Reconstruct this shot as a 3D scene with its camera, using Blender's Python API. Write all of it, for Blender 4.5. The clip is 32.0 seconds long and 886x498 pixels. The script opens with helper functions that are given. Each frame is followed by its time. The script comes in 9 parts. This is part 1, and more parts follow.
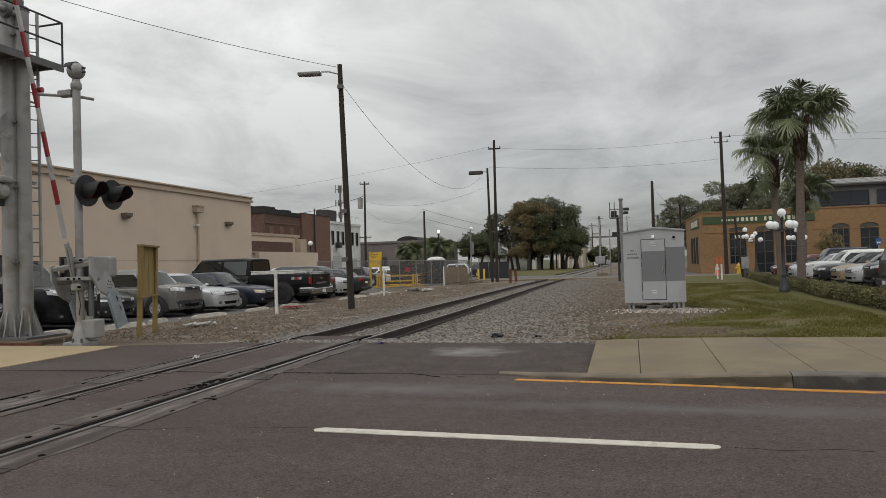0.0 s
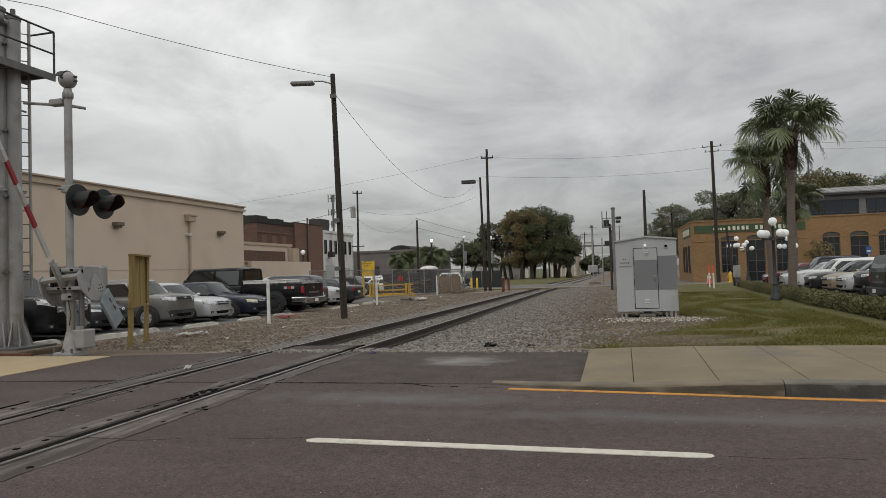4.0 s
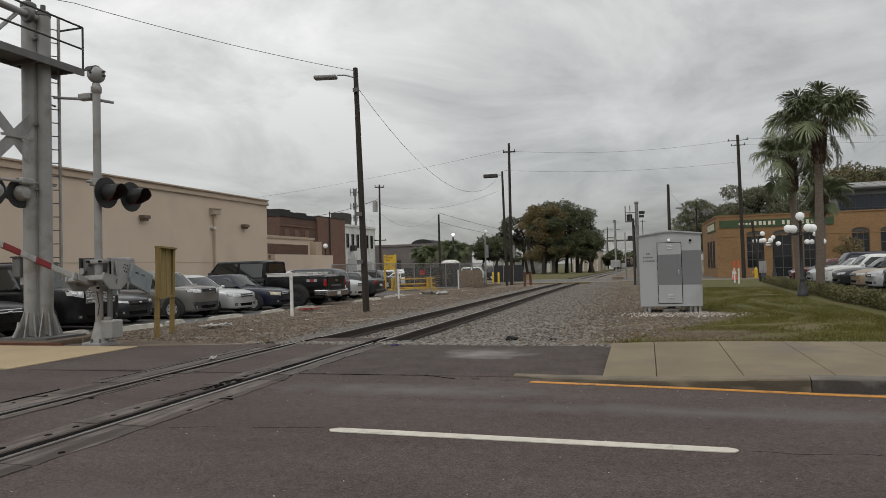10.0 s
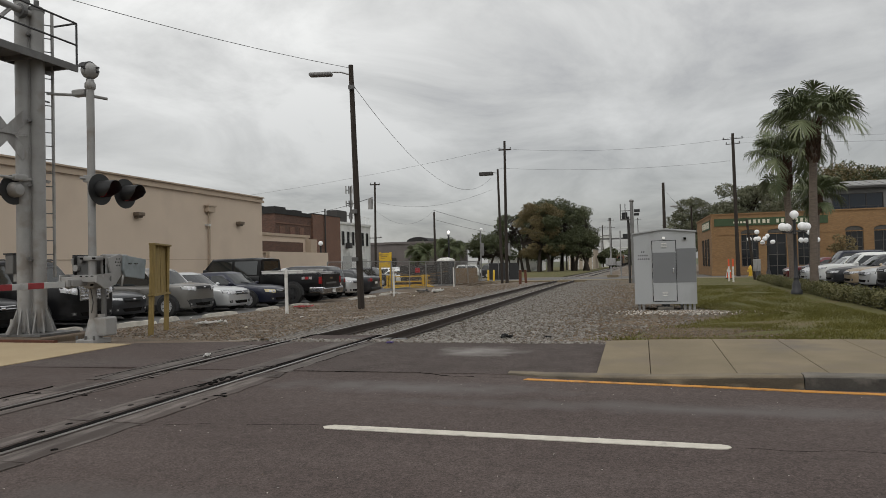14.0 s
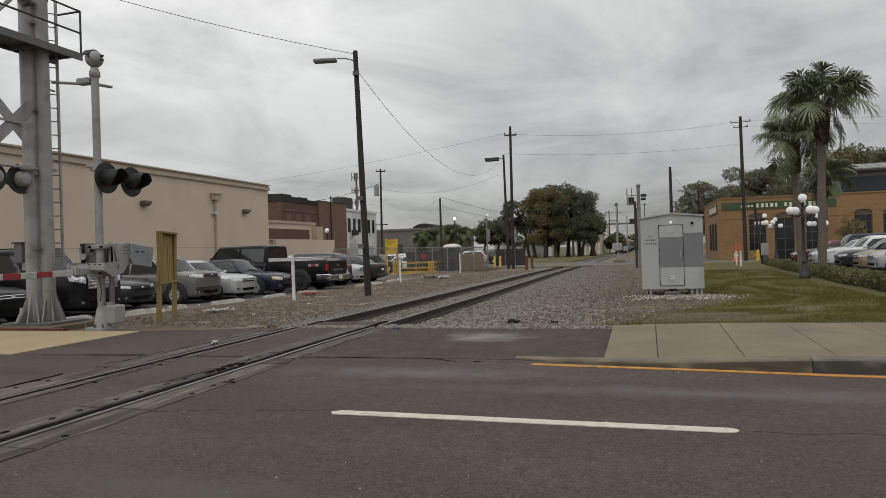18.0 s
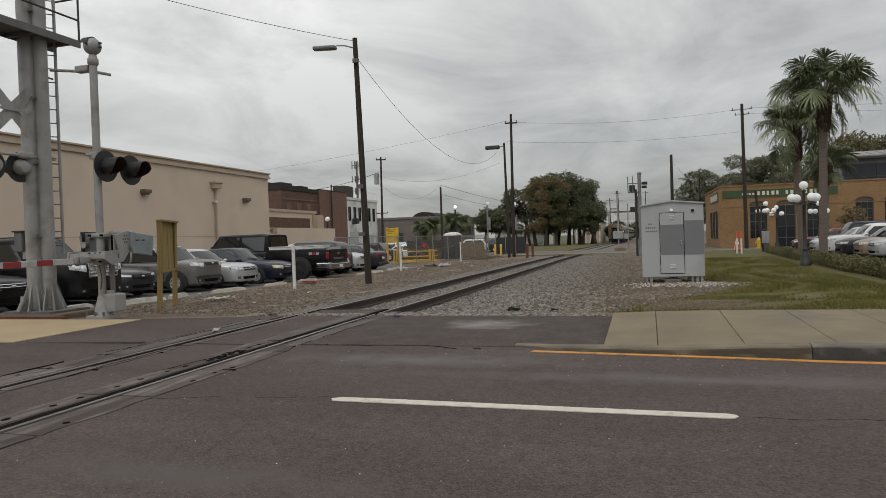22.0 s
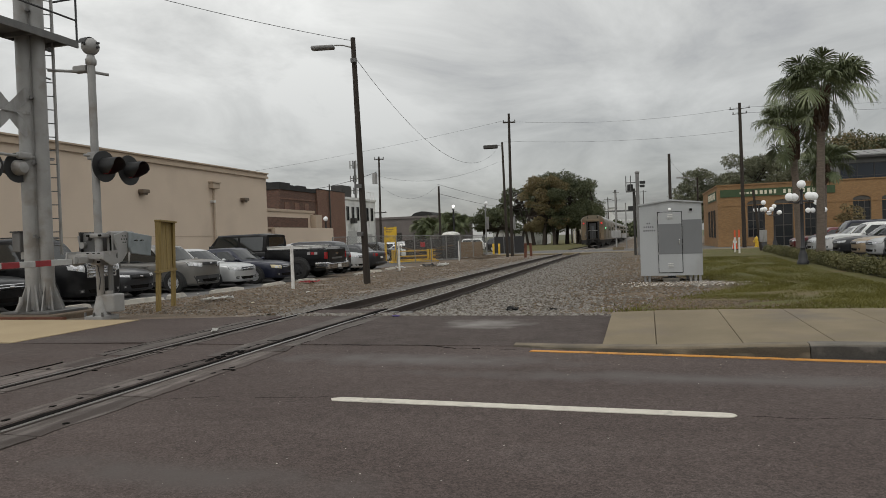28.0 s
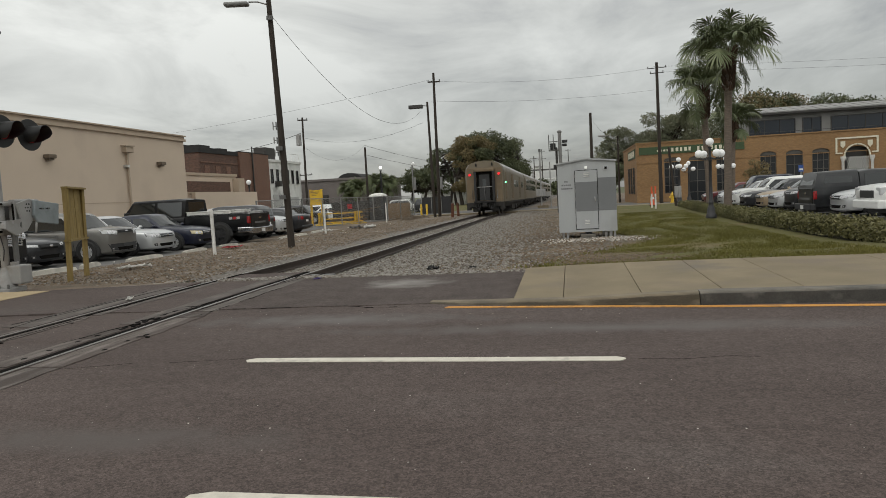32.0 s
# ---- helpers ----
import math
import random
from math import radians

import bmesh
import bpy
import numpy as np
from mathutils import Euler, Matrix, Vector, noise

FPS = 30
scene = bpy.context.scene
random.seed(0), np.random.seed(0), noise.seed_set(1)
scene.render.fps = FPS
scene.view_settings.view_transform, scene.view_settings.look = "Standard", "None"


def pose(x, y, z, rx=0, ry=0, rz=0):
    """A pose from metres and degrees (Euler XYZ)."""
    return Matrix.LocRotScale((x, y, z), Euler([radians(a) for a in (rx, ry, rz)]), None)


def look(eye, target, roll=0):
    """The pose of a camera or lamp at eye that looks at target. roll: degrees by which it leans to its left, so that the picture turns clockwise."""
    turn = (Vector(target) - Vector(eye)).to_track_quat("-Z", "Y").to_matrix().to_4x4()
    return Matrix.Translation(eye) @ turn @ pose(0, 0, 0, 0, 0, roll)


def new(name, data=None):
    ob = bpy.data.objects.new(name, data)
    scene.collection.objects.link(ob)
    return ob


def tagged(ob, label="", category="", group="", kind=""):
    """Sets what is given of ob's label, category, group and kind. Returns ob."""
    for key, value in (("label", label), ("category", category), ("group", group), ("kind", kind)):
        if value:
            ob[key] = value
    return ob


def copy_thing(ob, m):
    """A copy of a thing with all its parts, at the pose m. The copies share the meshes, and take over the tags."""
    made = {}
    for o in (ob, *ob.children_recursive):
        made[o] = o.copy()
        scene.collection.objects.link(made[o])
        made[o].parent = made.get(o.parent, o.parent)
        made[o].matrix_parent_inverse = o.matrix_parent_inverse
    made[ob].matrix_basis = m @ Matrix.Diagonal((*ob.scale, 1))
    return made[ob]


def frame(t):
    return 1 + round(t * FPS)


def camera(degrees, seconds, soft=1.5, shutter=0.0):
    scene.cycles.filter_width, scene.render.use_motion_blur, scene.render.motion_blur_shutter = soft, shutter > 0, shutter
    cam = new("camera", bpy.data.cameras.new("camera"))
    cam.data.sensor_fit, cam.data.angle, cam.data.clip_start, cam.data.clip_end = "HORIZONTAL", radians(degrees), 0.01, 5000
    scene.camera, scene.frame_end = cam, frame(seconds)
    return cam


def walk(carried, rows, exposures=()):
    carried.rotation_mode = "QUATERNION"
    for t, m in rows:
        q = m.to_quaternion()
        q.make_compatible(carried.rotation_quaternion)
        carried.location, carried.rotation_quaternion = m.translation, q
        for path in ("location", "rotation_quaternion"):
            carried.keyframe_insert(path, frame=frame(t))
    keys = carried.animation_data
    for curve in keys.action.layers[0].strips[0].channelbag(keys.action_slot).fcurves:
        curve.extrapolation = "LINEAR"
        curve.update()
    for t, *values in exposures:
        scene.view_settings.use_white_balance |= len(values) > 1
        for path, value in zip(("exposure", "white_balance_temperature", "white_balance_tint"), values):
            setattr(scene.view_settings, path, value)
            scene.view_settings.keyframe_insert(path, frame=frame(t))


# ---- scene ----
cam = camera(66.8, 32.0, soft=0.8)
PATH = [
    (0, (0.002, 0.002, 1.36), (-0.519, 1.933, 1.399), -1.7),
    (0.5, (0.001, -0.006, 1.363), (-0.52, 1.924, 1.409), -1.8),
    (1, (0.007, 0.002, 1.363), (-0.511, 1.933, 1.423), -1.7),
    (1.5, (0.008, 0.01, 1.364), (-0.513, 1.939, 1.429), -1.7),
    (2, (0.011, 0.005, 1.362), (-0.506, 1.936, 1.425), -1.8),
    (2.5, (0.009, 0.002, 1.359), (-0.506, 1.934, 1.421), -1.7),
    (3, (0.006, 0.008, 1.361), (-0.503, 1.941, 1.421), -1.8),
    (3.5, (0.002, 0.007, 1.361), (-0.497, 1.942, 1.426), -1.8),
    (5.5, (0.001, 0.003, 1.357), (-0.507, 1.936, 1.421), -1.6),
    (6, (0.005, 0.016, 1.356), (-0.515, 1.946, 1.42), -1.6),
    (6.5, (0.0, 0.01, 1.353), (-0.535, 1.936, 1.42), -1.5),
    (7, (-0.006, 0.0, 1.357), (-0.554, 1.922, 1.423), -1.5),
    (7.5, (-0.006, -0.005, 1.354), (-0.561, 1.915, 1.419), -1.5),
    (8, (-0.012, -0.008, 1.354), (-0.571, 1.911, 1.419), -1.5),
    (8.5, (-0.012, -0.001, 1.349), (-0.575, 1.917, 1.411), -1.5),
    (9, (-0.016, -0.003, 1.343), (-0.586, 1.914, 1.393), -1.6),
    (9.5, (-0.011, -0.007, 1.341), (-0.586, 1.907, 1.386), -1.5),
    (10, (-0.004, -0.009, 1.343), (-0.566, 1.91, 1.393), -1.5),
    (10.5, (-0.001, -0.002, 1.342), (-0.548, 1.921, 1.395), -1.5),
    (11, (-0.003, 0.0, 1.342), (-0.549, 1.923, 1.393), -1.4),
    (11.5, (0.002, 0.007, 1.339), (-0.546, 1.93, 1.386), -1.3),
    (12, (-0.004, 0.006, 1.34), (-0.56, 1.926, 1.39), -1.1),
    (12.5, (-0.008, -0.002, 1.341), (-0.566, 1.918, 1.39), -1.2),
    (13, (-0.001, 0.002, 1.34), (-0.551, 1.924, 1.392), -1.2),
    (13.5, (-0.002, 0.002, 1.337), (-0.55, 1.925, 1.385), -1.5),
    (14, (0.003, -0.005, 1.338), (-0.546, 1.917, 1.381), -1.4),
    (14.5, (-0.001, -0.001, 1.335), (-0.552, 1.921, 1.376), -1.6),
    (16.5, (0.006, 0.0, 1.325), (-0.559, 1.919, 1.335), -2.1),
    (17, (0.007, 0.005, 1.328), (-0.554, 1.925, 1.34), -2.1),
    (17.5, (0.005, -0.003, 1.327), (-0.557, 1.916, 1.332), -1.9),
    (18, (0.0, 0.007, 1.33), (-0.568, 1.924, 1.333), -1.8),
    (18.5, (-0.003, 0.013, 1.329), (-0.574, 1.929, 1.332), -1.8),
    (19, (-0.001, 0.018, 1.324), (-0.57, 1.935, 1.326), -1.8),
    (19.5, (0.006, 0.008, 1.322), (-0.558, 1.927, 1.314), -1.8),
    (20, (-0.001, 0.01, 1.321), (-0.564, 1.929, 1.308), -1.8),
    (20.5, (-0.004, 0.0, 1.322), (-0.566, 1.92, 1.3), -1.7),
    (21, (-0.002, 0.008, 1.32), (-0.566, 1.927, 1.292), -1.9),
    (21.5, (0.003, 0.01, 1.319), (-0.565, 1.927, 1.289), -1.8),
    (22, (0.005, 0.019, 1.316), (-0.566, 1.935, 1.285), -1.9),
    (22.5, (0.002, 0.017, 1.322), (-0.563, 1.935, 1.291), -2.0),
    (23, (0.006, 0.021, 1.32), (-0.556, 1.94, 1.289), -2.1),
    (23.5, (0.01, 0.028, 1.318), (-0.549, 1.948, 1.285), -2.0),
    (24, (0.001, 0.018, 1.321), (-0.562, 1.936, 1.283), -1.9),
    (24.5, (0.0, 0.018, 1.319), (-0.571, 1.934, 1.285), -1.8),
    (25, (0.006, 0.024, 1.318), (-0.569, 1.94, 1.283), -1.8),
    (25.5, (-0.001, 0.013, 1.323), (-0.566, 1.932, 1.288), -1.7),
    (27.5, (-0.009, 0.004, 1.321), (-0.574, 1.922, 1.28), -1.9),
    (28, (0.0, 0.007, 1.322), (-0.566, 1.925, 1.289), -2.0),
    (28.5, (0.014, 0.001, 1.323), (-0.552, 1.919, 1.277), -2.2),
    (29, (0.018, -0.037, 1.32), (-0.513, 1.89, 1.254), -2.4),
    (29.5, (0.019, -0.116, 1.32), (-0.376, 1.841, 1.197), -2.7),
    (30, (0.053, -0.148, 1.325), (-0.278, 1.819, 1.17), -3.4),
    (30.5, (0.132, -0.161, 1.331), (-0.221, 1.802, 1.179), -3.4),
    (31, (0.202, -0.128, 1.321), (-0.168, 1.832, 1.171), -3.1),
    (31.5, (0.216, -0.142, 1.318), (-0.159, 1.817, 1.164), -3.1),
    (32, (0.215, -0.128, 1.318), (-0.153, 1.831, 1.16), -3.1),
]
walk(cam, [(t, look(eye, target, roll)) for t, eye, target, roll in PATH], exposures=[(0, 0.0, 6500, 10), (16, 0.0, 6510, 10), (28.5, 0.0, 6540, 9), (30, 0.13, 6600, 7), (32, 0.13, 6600, 7)])

# ---- world and light: an overcast noon ----
world = bpy.data.worlds.new("overcast")
scene.world = world
world.use_nodes = True
_n, _l = world.node_tree.nodes, world.node_tree.links
_n.clear()
_out, _bg = _n.new("ShaderNodeOutputWorld"), _n.new("ShaderNodeBackground")
_sky = _n.new("ShaderNodeTexSky")
_sky.sky_type, _sky.sun_disc = "NISHITA", False
_sky.sun_elevation, _sky.sun_rotation = radians(48), radians(200)
_tc, _map = _n.new("ShaderNodeTexCoord"), _n.new("ShaderNodeMapping")
# the cloud sheet: directions laid out on a flat ceiling, so that the clouds flatten towards the horizon
_flat, _low, _quot, _join = _n.new("ShaderNodeSeparateXYZ"), _n.new("ShaderNodeMath"), _n.new("ShaderNodeVectorMath"), _n.new("ShaderNodeCombineXYZ")
_l.new(_tc.outputs["Generated"], _flat.inputs[0])
_low.operation, _low.inputs[1].default_value = "ADD", 0.22
_l.new(_flat.outputs["Z"], _low.inputs[0])
for _k in ("X", "Y", "Z"):
    _l.new(_low.outputs[0], _join.inputs[_k])
_quot.operation = "DIVIDE"
_l.new(_tc.outputs["Generated"], _quot.inputs[0])
_l.new(_join.outputs[0], _quot.inputs[1])
_map.inputs["Scale"].default_value = (1.0, 0.8, 1.0)
_map.inputs["Location"].default_value = (3.1, 0.6, 0.45)
_c1, _c2 = _n.new("ShaderNodeTexNoise"), _n.new("ShaderNodeTexNoise")
_c1.inputs["Scale"].default_value, _c1.inputs["Detail"].default_value, _c1.inputs["Roughness"].default_value = 1.5, 9, 0.60
_c1.inputs["Distortion"].default_value = 0.5
_c2.inputs["Scale"].default_value, _c2.inputs["Detail"].default_value = 0.55, 4
_mixn = _n.new("ShaderNodeMath")
_mixn.operation = "MULTIPLY_ADD"
_mixn.inputs[1].default_value = 0.52
_c2s = _n.new("ShaderNodeMath")
_c2s.operation, _c2s.inputs[1].default_value = "MULTIPLY", 0.48
_ramp = _n.new("ShaderNodeValToRGB")
_ramp.color_ramp.elements[0].position, _ramp.color_ramp.elements[0].color = 0.40, (0.50, 0.50, 0.505, 1)
_ramp.color_ramp.elements[1].position, _ramp.color_ramp.elements[1].color = 0.585, (0.98, 0.98, 0.955, 1)
_e = _ramp.color_ramp.elements.new(0.48)
_e.color = (0.73, 0.73, 0.71, 1)
_add = _n.new("ShaderNodeMix")
_add.data_type, _add.blend_type = "RGBA", "MIX"
_add.inputs["Factor"].default_value = 0.012
_l.new(_quot.outputs[0], _map.inputs["Vector"])
_l.new(_map.outputs["Vector"], _c1.inputs["Vector"])
_l.new(_map.outputs["Vector"], _c2.inputs["Vector"])
_l.new(_c2.outputs["Fac"], _c2s.inputs[0])
_l.new(_c1.outputs["Fac"], _mixn.inputs[0])
_l.new(_c2s.outputs[0], _mixn.inputs[2])
_l.new(_mixn.outputs[0], _ramp.inputs["Fac"])
_sep, _up, _east = _n.new("ShaderNodeSeparateXYZ"), _n.new("ShaderNodeMapRange"), _n.new("ShaderNodeMath")
_l.new(_tc.outputs["Generated"], _sep.inputs[0])
_up.inputs["From Min"].default_value, _up.inputs["From Max"].default_value = 0.0, 0.42
_up.inputs["To Min"].default_value, _up.inputs["To Max"].default_value = 0.52, 1.18
_l.new(_sep.outputs["Z"], _up.inputs["Value"])
_east.operation, _east.inputs[1].default_value = "MULTIPLY_ADD", -0.17
_dir = _n.new("ShaderNodeVectorMath")
_dir.operation = "DOT_PRODUCT"
_dir.inputs[1].default_value = (0.80, 0.60, 0.0)
_l.new(_tc.outputs["Generated"], _dir.inputs[0])
_l.new(_dir.outputs["Value"], _east.inputs[0])
_l.new(_up.outputs["Result"], _east.inputs[2])
_shade = _n.new("ShaderNodeVectorMath")
_shade.operation = "SCALE"
_l.new(_ramp.outputs["Color"], _shade.inputs[0])
_l.new(_east.outputs[0], _shade.inputs["Scale"])
_l.new(_shade.outputs[0], _add.inputs["A"])
_l.new(_sky.outputs["Color"], _add.inputs["B"])
_l.new(_add.outputs["Result"], _bg.inputs["Color"])
_bg.inputs["Strength"].default_value = 0.87
_l.new(_bg.outputs["Background"], _out.inputs["Surface"])

sun_data = bpy.data.lights.new("sun", "SUN")
sun_data.energy, sun_data.angle, sun_data.color = 0.5, radians(40), (1.0, 0.97, 0.92)
sun = new("sun", sun_data)
sun.matrix_world = look((0, 0, 50), (14, 34, 0))


# ---- materials ----
def material(name, a, b=None, scale=6.0, rough=0.7, bump=0.0, fine=60.0, metal=0.0, mid=0.5, wide=0.25, stain=None,
             stain_scale=0.7, stain_at=0.58, emit=None, spread=0.0, stretch=(1, 1, 1), spec=0.5):
    """Two colours mixed by noise, fine grain, optional stains of a third colour, bump in metres, and some spread from object to object."""
    m = bpy.data.materials.new(name)
    m.use_nodes = True
    n, l = m.node_tree.nodes, m.node_tree.links
    p = n["Principled BSDF"]
    p.inputs["Roughness"].default_value, p.inputs["Metallic"].default_value = rough, metal
    p.inputs["Specular IOR Level"].default_value = spec
    if emit:
        p.inputs["Emission Color"].default_value, p.inputs["Emission Strength"].default_value = (*emit[:3], 1), emit[3]
    b = b or tuple(c * 0.8 for c in a)
    co, mp = n.new("ShaderNodeTexCoord"), n.new("ShaderNodeMapping")
    mp.inputs["Scale"].default_value = stretch
    l.new(co.outputs["Object"], mp.inputs["Vector"])
    n1, n2 = n.new("ShaderNodeTexNoise"), n.new("ShaderNodeTexNoise")
    n1.inputs["Scale"].default_value, n1.inputs["Detail"].default_value = scale, 5
    n2.inputs["Scale"].default_value, n2.inputs["Detail"].default_value = fine, 3
    for t in (n1, n2):
        l.new(mp.outputs["Vector"], t.inputs["Vector"])
    r = n.new("ShaderNodeMapRange")
    r.inputs["From Min"].default_value, r.inputs["From Max"].default_value = mid - wide, mid + wide
    half = n.new("ShaderNodeMath")
    half.operation = "ADD"
    sub = n.new("ShaderNodeMath")
    sub.operation, sub.inputs[1].default_value = "MULTIPLY_ADD", 0.5
    sub.inputs[2].default_value = -0.25
    l.new(n2.outputs["Fac"], sub.inputs[0])
    l.new(n1.outputs["Fac"], half.inputs[0])
    l.new(sub.outputs[0], half.inputs[1])
    l.new(half.outputs[0], r.inputs["Value"])
    mx = n.new("ShaderNodeMix")
    mx.data_type = "RGBA"
    mx.inputs["A"].default_value, mx.inputs["B"].default_value = (*a, 1), (*b, 1)
    l.new(r.outputs["Result"], mx.inputs["Factor"])
    colour = mx.outputs["Result"]
    if stain:
        n3, r3, m3 = n.new("ShaderNodeTexNoise"), n.new("ShaderNodeMapRange"), n.new("ShaderNodeMix")
        n3.inputs["Scale"].default_value, n3.inputs["Detail"].default_value = stain_scale, 6
        l.new(mp.outputs["Vector"], n3.inputs["Vector"])
        r3.inputs["From Min"].default_value, r3.inputs["From Max"].default_value = stain_at - 0.05, stain_at + 0.09
        l.new(n3.outputs["Fac"], r3.inputs["Value"])
        m3.data_type = "RGBA"
        m3.inputs["B"].default_value = (*stain, 1)
        l.new(r3.outputs["Result"], m3.inputs["Factor"])
        l.new(colour, m3.inputs["A"])
        colour = m3.outputs["Result"]
    if spread:
        oi, hs, r4 = n.new("ShaderNodeObjectInfo"), n.new("ShaderNodeHueSaturation"), n.new("ShaderNodeMapRange")
        r4.inputs["To Min"].default_value, r4.inputs["To Max"].default_value = 1 - spread, 1 + spread
        l.new(oi.outputs["Random"], r4.inputs["Value"])
        l.new(r4.outputs["Result"], hs.inputs["Value"])
        l.new(colour, hs.inputs["Color"])
        colour = hs.outputs["Color"]
    l.new(colour, p.inputs["Base Color"])
    if bump:
        bp = n.new("ShaderNodeBump")
        bp.inputs["Distance"].default_value, bp.inputs["Strength"].default_value = bump, 0.8
        l.new(half.outputs[0], bp.inputs["Height"])
        l.new(bp.outputs["Normal"], p.inputs["Normal"])
    return m


def leafy(name, a, b, rough=0.6):
    """Leaves: colour by leaf, some light through."""
    m = bpy.data.materials.new(name)
    m.use_nodes = True
    n, l = m.node_tree.nodes, m.node_tree.links
    p = n["Principled BSDF"]
    p.inputs["Roughness"].default_value = rough
    p.inputs["Specular IOR Level"].default_value = 0.25
    g, mx = n.new("ShaderNodeNewGeometry"), n.new("ShaderNodeMix")
    co, nz = n.new("ShaderNodeTexCoord"), n.new("ShaderNodeTexNoise")
    nz.inputs["Scale"].default_value = 0.35
    l.new(co.outputs["Object"], nz.inputs["Vector"])
    ad = n.new("ShaderNodeMath")
    ad.operation = "MULTIPLY_ADD"
    ad.inputs[1].default_value = 0.45
    rr = n.new("ShaderNodeMapRange")
    rr.inputs["From Min"].default_value, rr.inputs["From Max"].default_value = 0.35, 0.65
    rr.inputs["To Max"].default_value = 0.55
    l.new(nz.outputs["Fac"], rr.inputs["Value"])
    l.new(g.outputs["Random Per Island"], ad.inputs[0])
    l.new(rr.outputs["Result"], ad.inputs[2])
    mx.data_type = "RGBA"
    mx.inputs["A"].default_value, mx.inputs["B"].default_value = (*a, 1), (*b, 1)
    l.new(ad.outputs[0], mx.inputs["Factor"])
    l.new(mx.outputs["Result"], p.inputs["Base Color"])
    return m


def brickwork(name, a, b, joint, size=0.215):
    """Small far bricks: a brick texture with thin joints, on upright walls."""
    m = bpy.data.materials.new(name)
    m.use_nodes = True
    n, l = m.node_tree.nodes, m.node_tree.links
    p = n["Principled BSDF"]
    p.inputs["Roughness"].default_value = 0.85
    co, sp, cb = n.new("ShaderNodeTexCoord"), n.new("ShaderNodeSeparateXYZ"), n.new("ShaderNodeCombineXYZ")
    l.new(co.outputs["Object"], sp.inputs[0])
    ad = n.new("ShaderNodeMath")
    l.new(sp.outputs["X"], ad.inputs[0])
    l.new(sp.outputs["Y"], ad.inputs[1])
    l.new(ad.outputs[0], cb.inputs["X"])
    l.new(sp.outputs["Z"], cb.inputs["Y"])
    br = n.new("ShaderNodeTexBrick")
    br.inputs["Scale"].default_value = 1.0
    br.inputs["Brick Width"].default_value, br.inputs["Row Height"].default_value = size, size * 0.35
    br.inputs["Mortar Size"].default_value = 0.006
    br.inputs["Color1"].default_value, br.inputs["Color2"].default_value, br.inputs["Mortar"].default_value = (*a, 1), (*b, 1), (*joint, 1)
    l.new(cb.outputs[0], br.inputs["Vector"])
    nz, mx = n.new("ShaderNodeTexNoise"), n.new("ShaderNodeMix")
    nz.inputs["Scale"].default_value, nz.inputs["Detail"].default_value = 0.6, 6
    l.new(co.outputs["Object"], nz.inputs["Vector"])
    mx.data_type, mx.blend_type = "RGBA", "MULTIPLY"
    mx.inputs["Factor"].default_value = 0.5
    rp = n.new("ShaderNodeMapRange")
    rp.inputs["To Min"].default_value, rp.inputs["To Max"].default_value = 0.55, 1.3
    l.new(nz.outputs["Fac"], rp.inputs["Value"])
    l.new(br.outputs["Color"], mx.inputs["A"])
    l.new(rp.outputs["Result"], mx.inputs["B"])
    l.new(mx.outputs["Result"], p.inputs["Base Color"])
    return m


def glass(name, tint=(0.010, 0.012, 0.014), rough=0.05, spec=0.26):
    m = bpy.data.materials.new(name)
    m.use_nodes = True
    p = m.node_tree.nodes["Principled BSDF"]
    p.inputs["Base Color"].default_value = (*tint, 1)
    p.inputs["Roughness"].default_value = rough
    p.inputs["Specular IOR Level"].default_value = spec
    return m


def paint(name, c, metal=0.25, rough=0.32, coat=0.45, spec=0.35):
    m = material(name, c, tuple(v * 0.9 for v in c), scale=3, rough=rough, metal=metal, fine=180, spec=spec, stain=tuple(min(1, v * 0.9 + 0.015) for v in c), stain_scale=2.0)
    p = m.node_tree.nodes["Principled BSDF"]
    p.inputs["Coat Weight"].default_value, p.inputs["Coat Roughness"].default_value = coat, 0.06
    return m


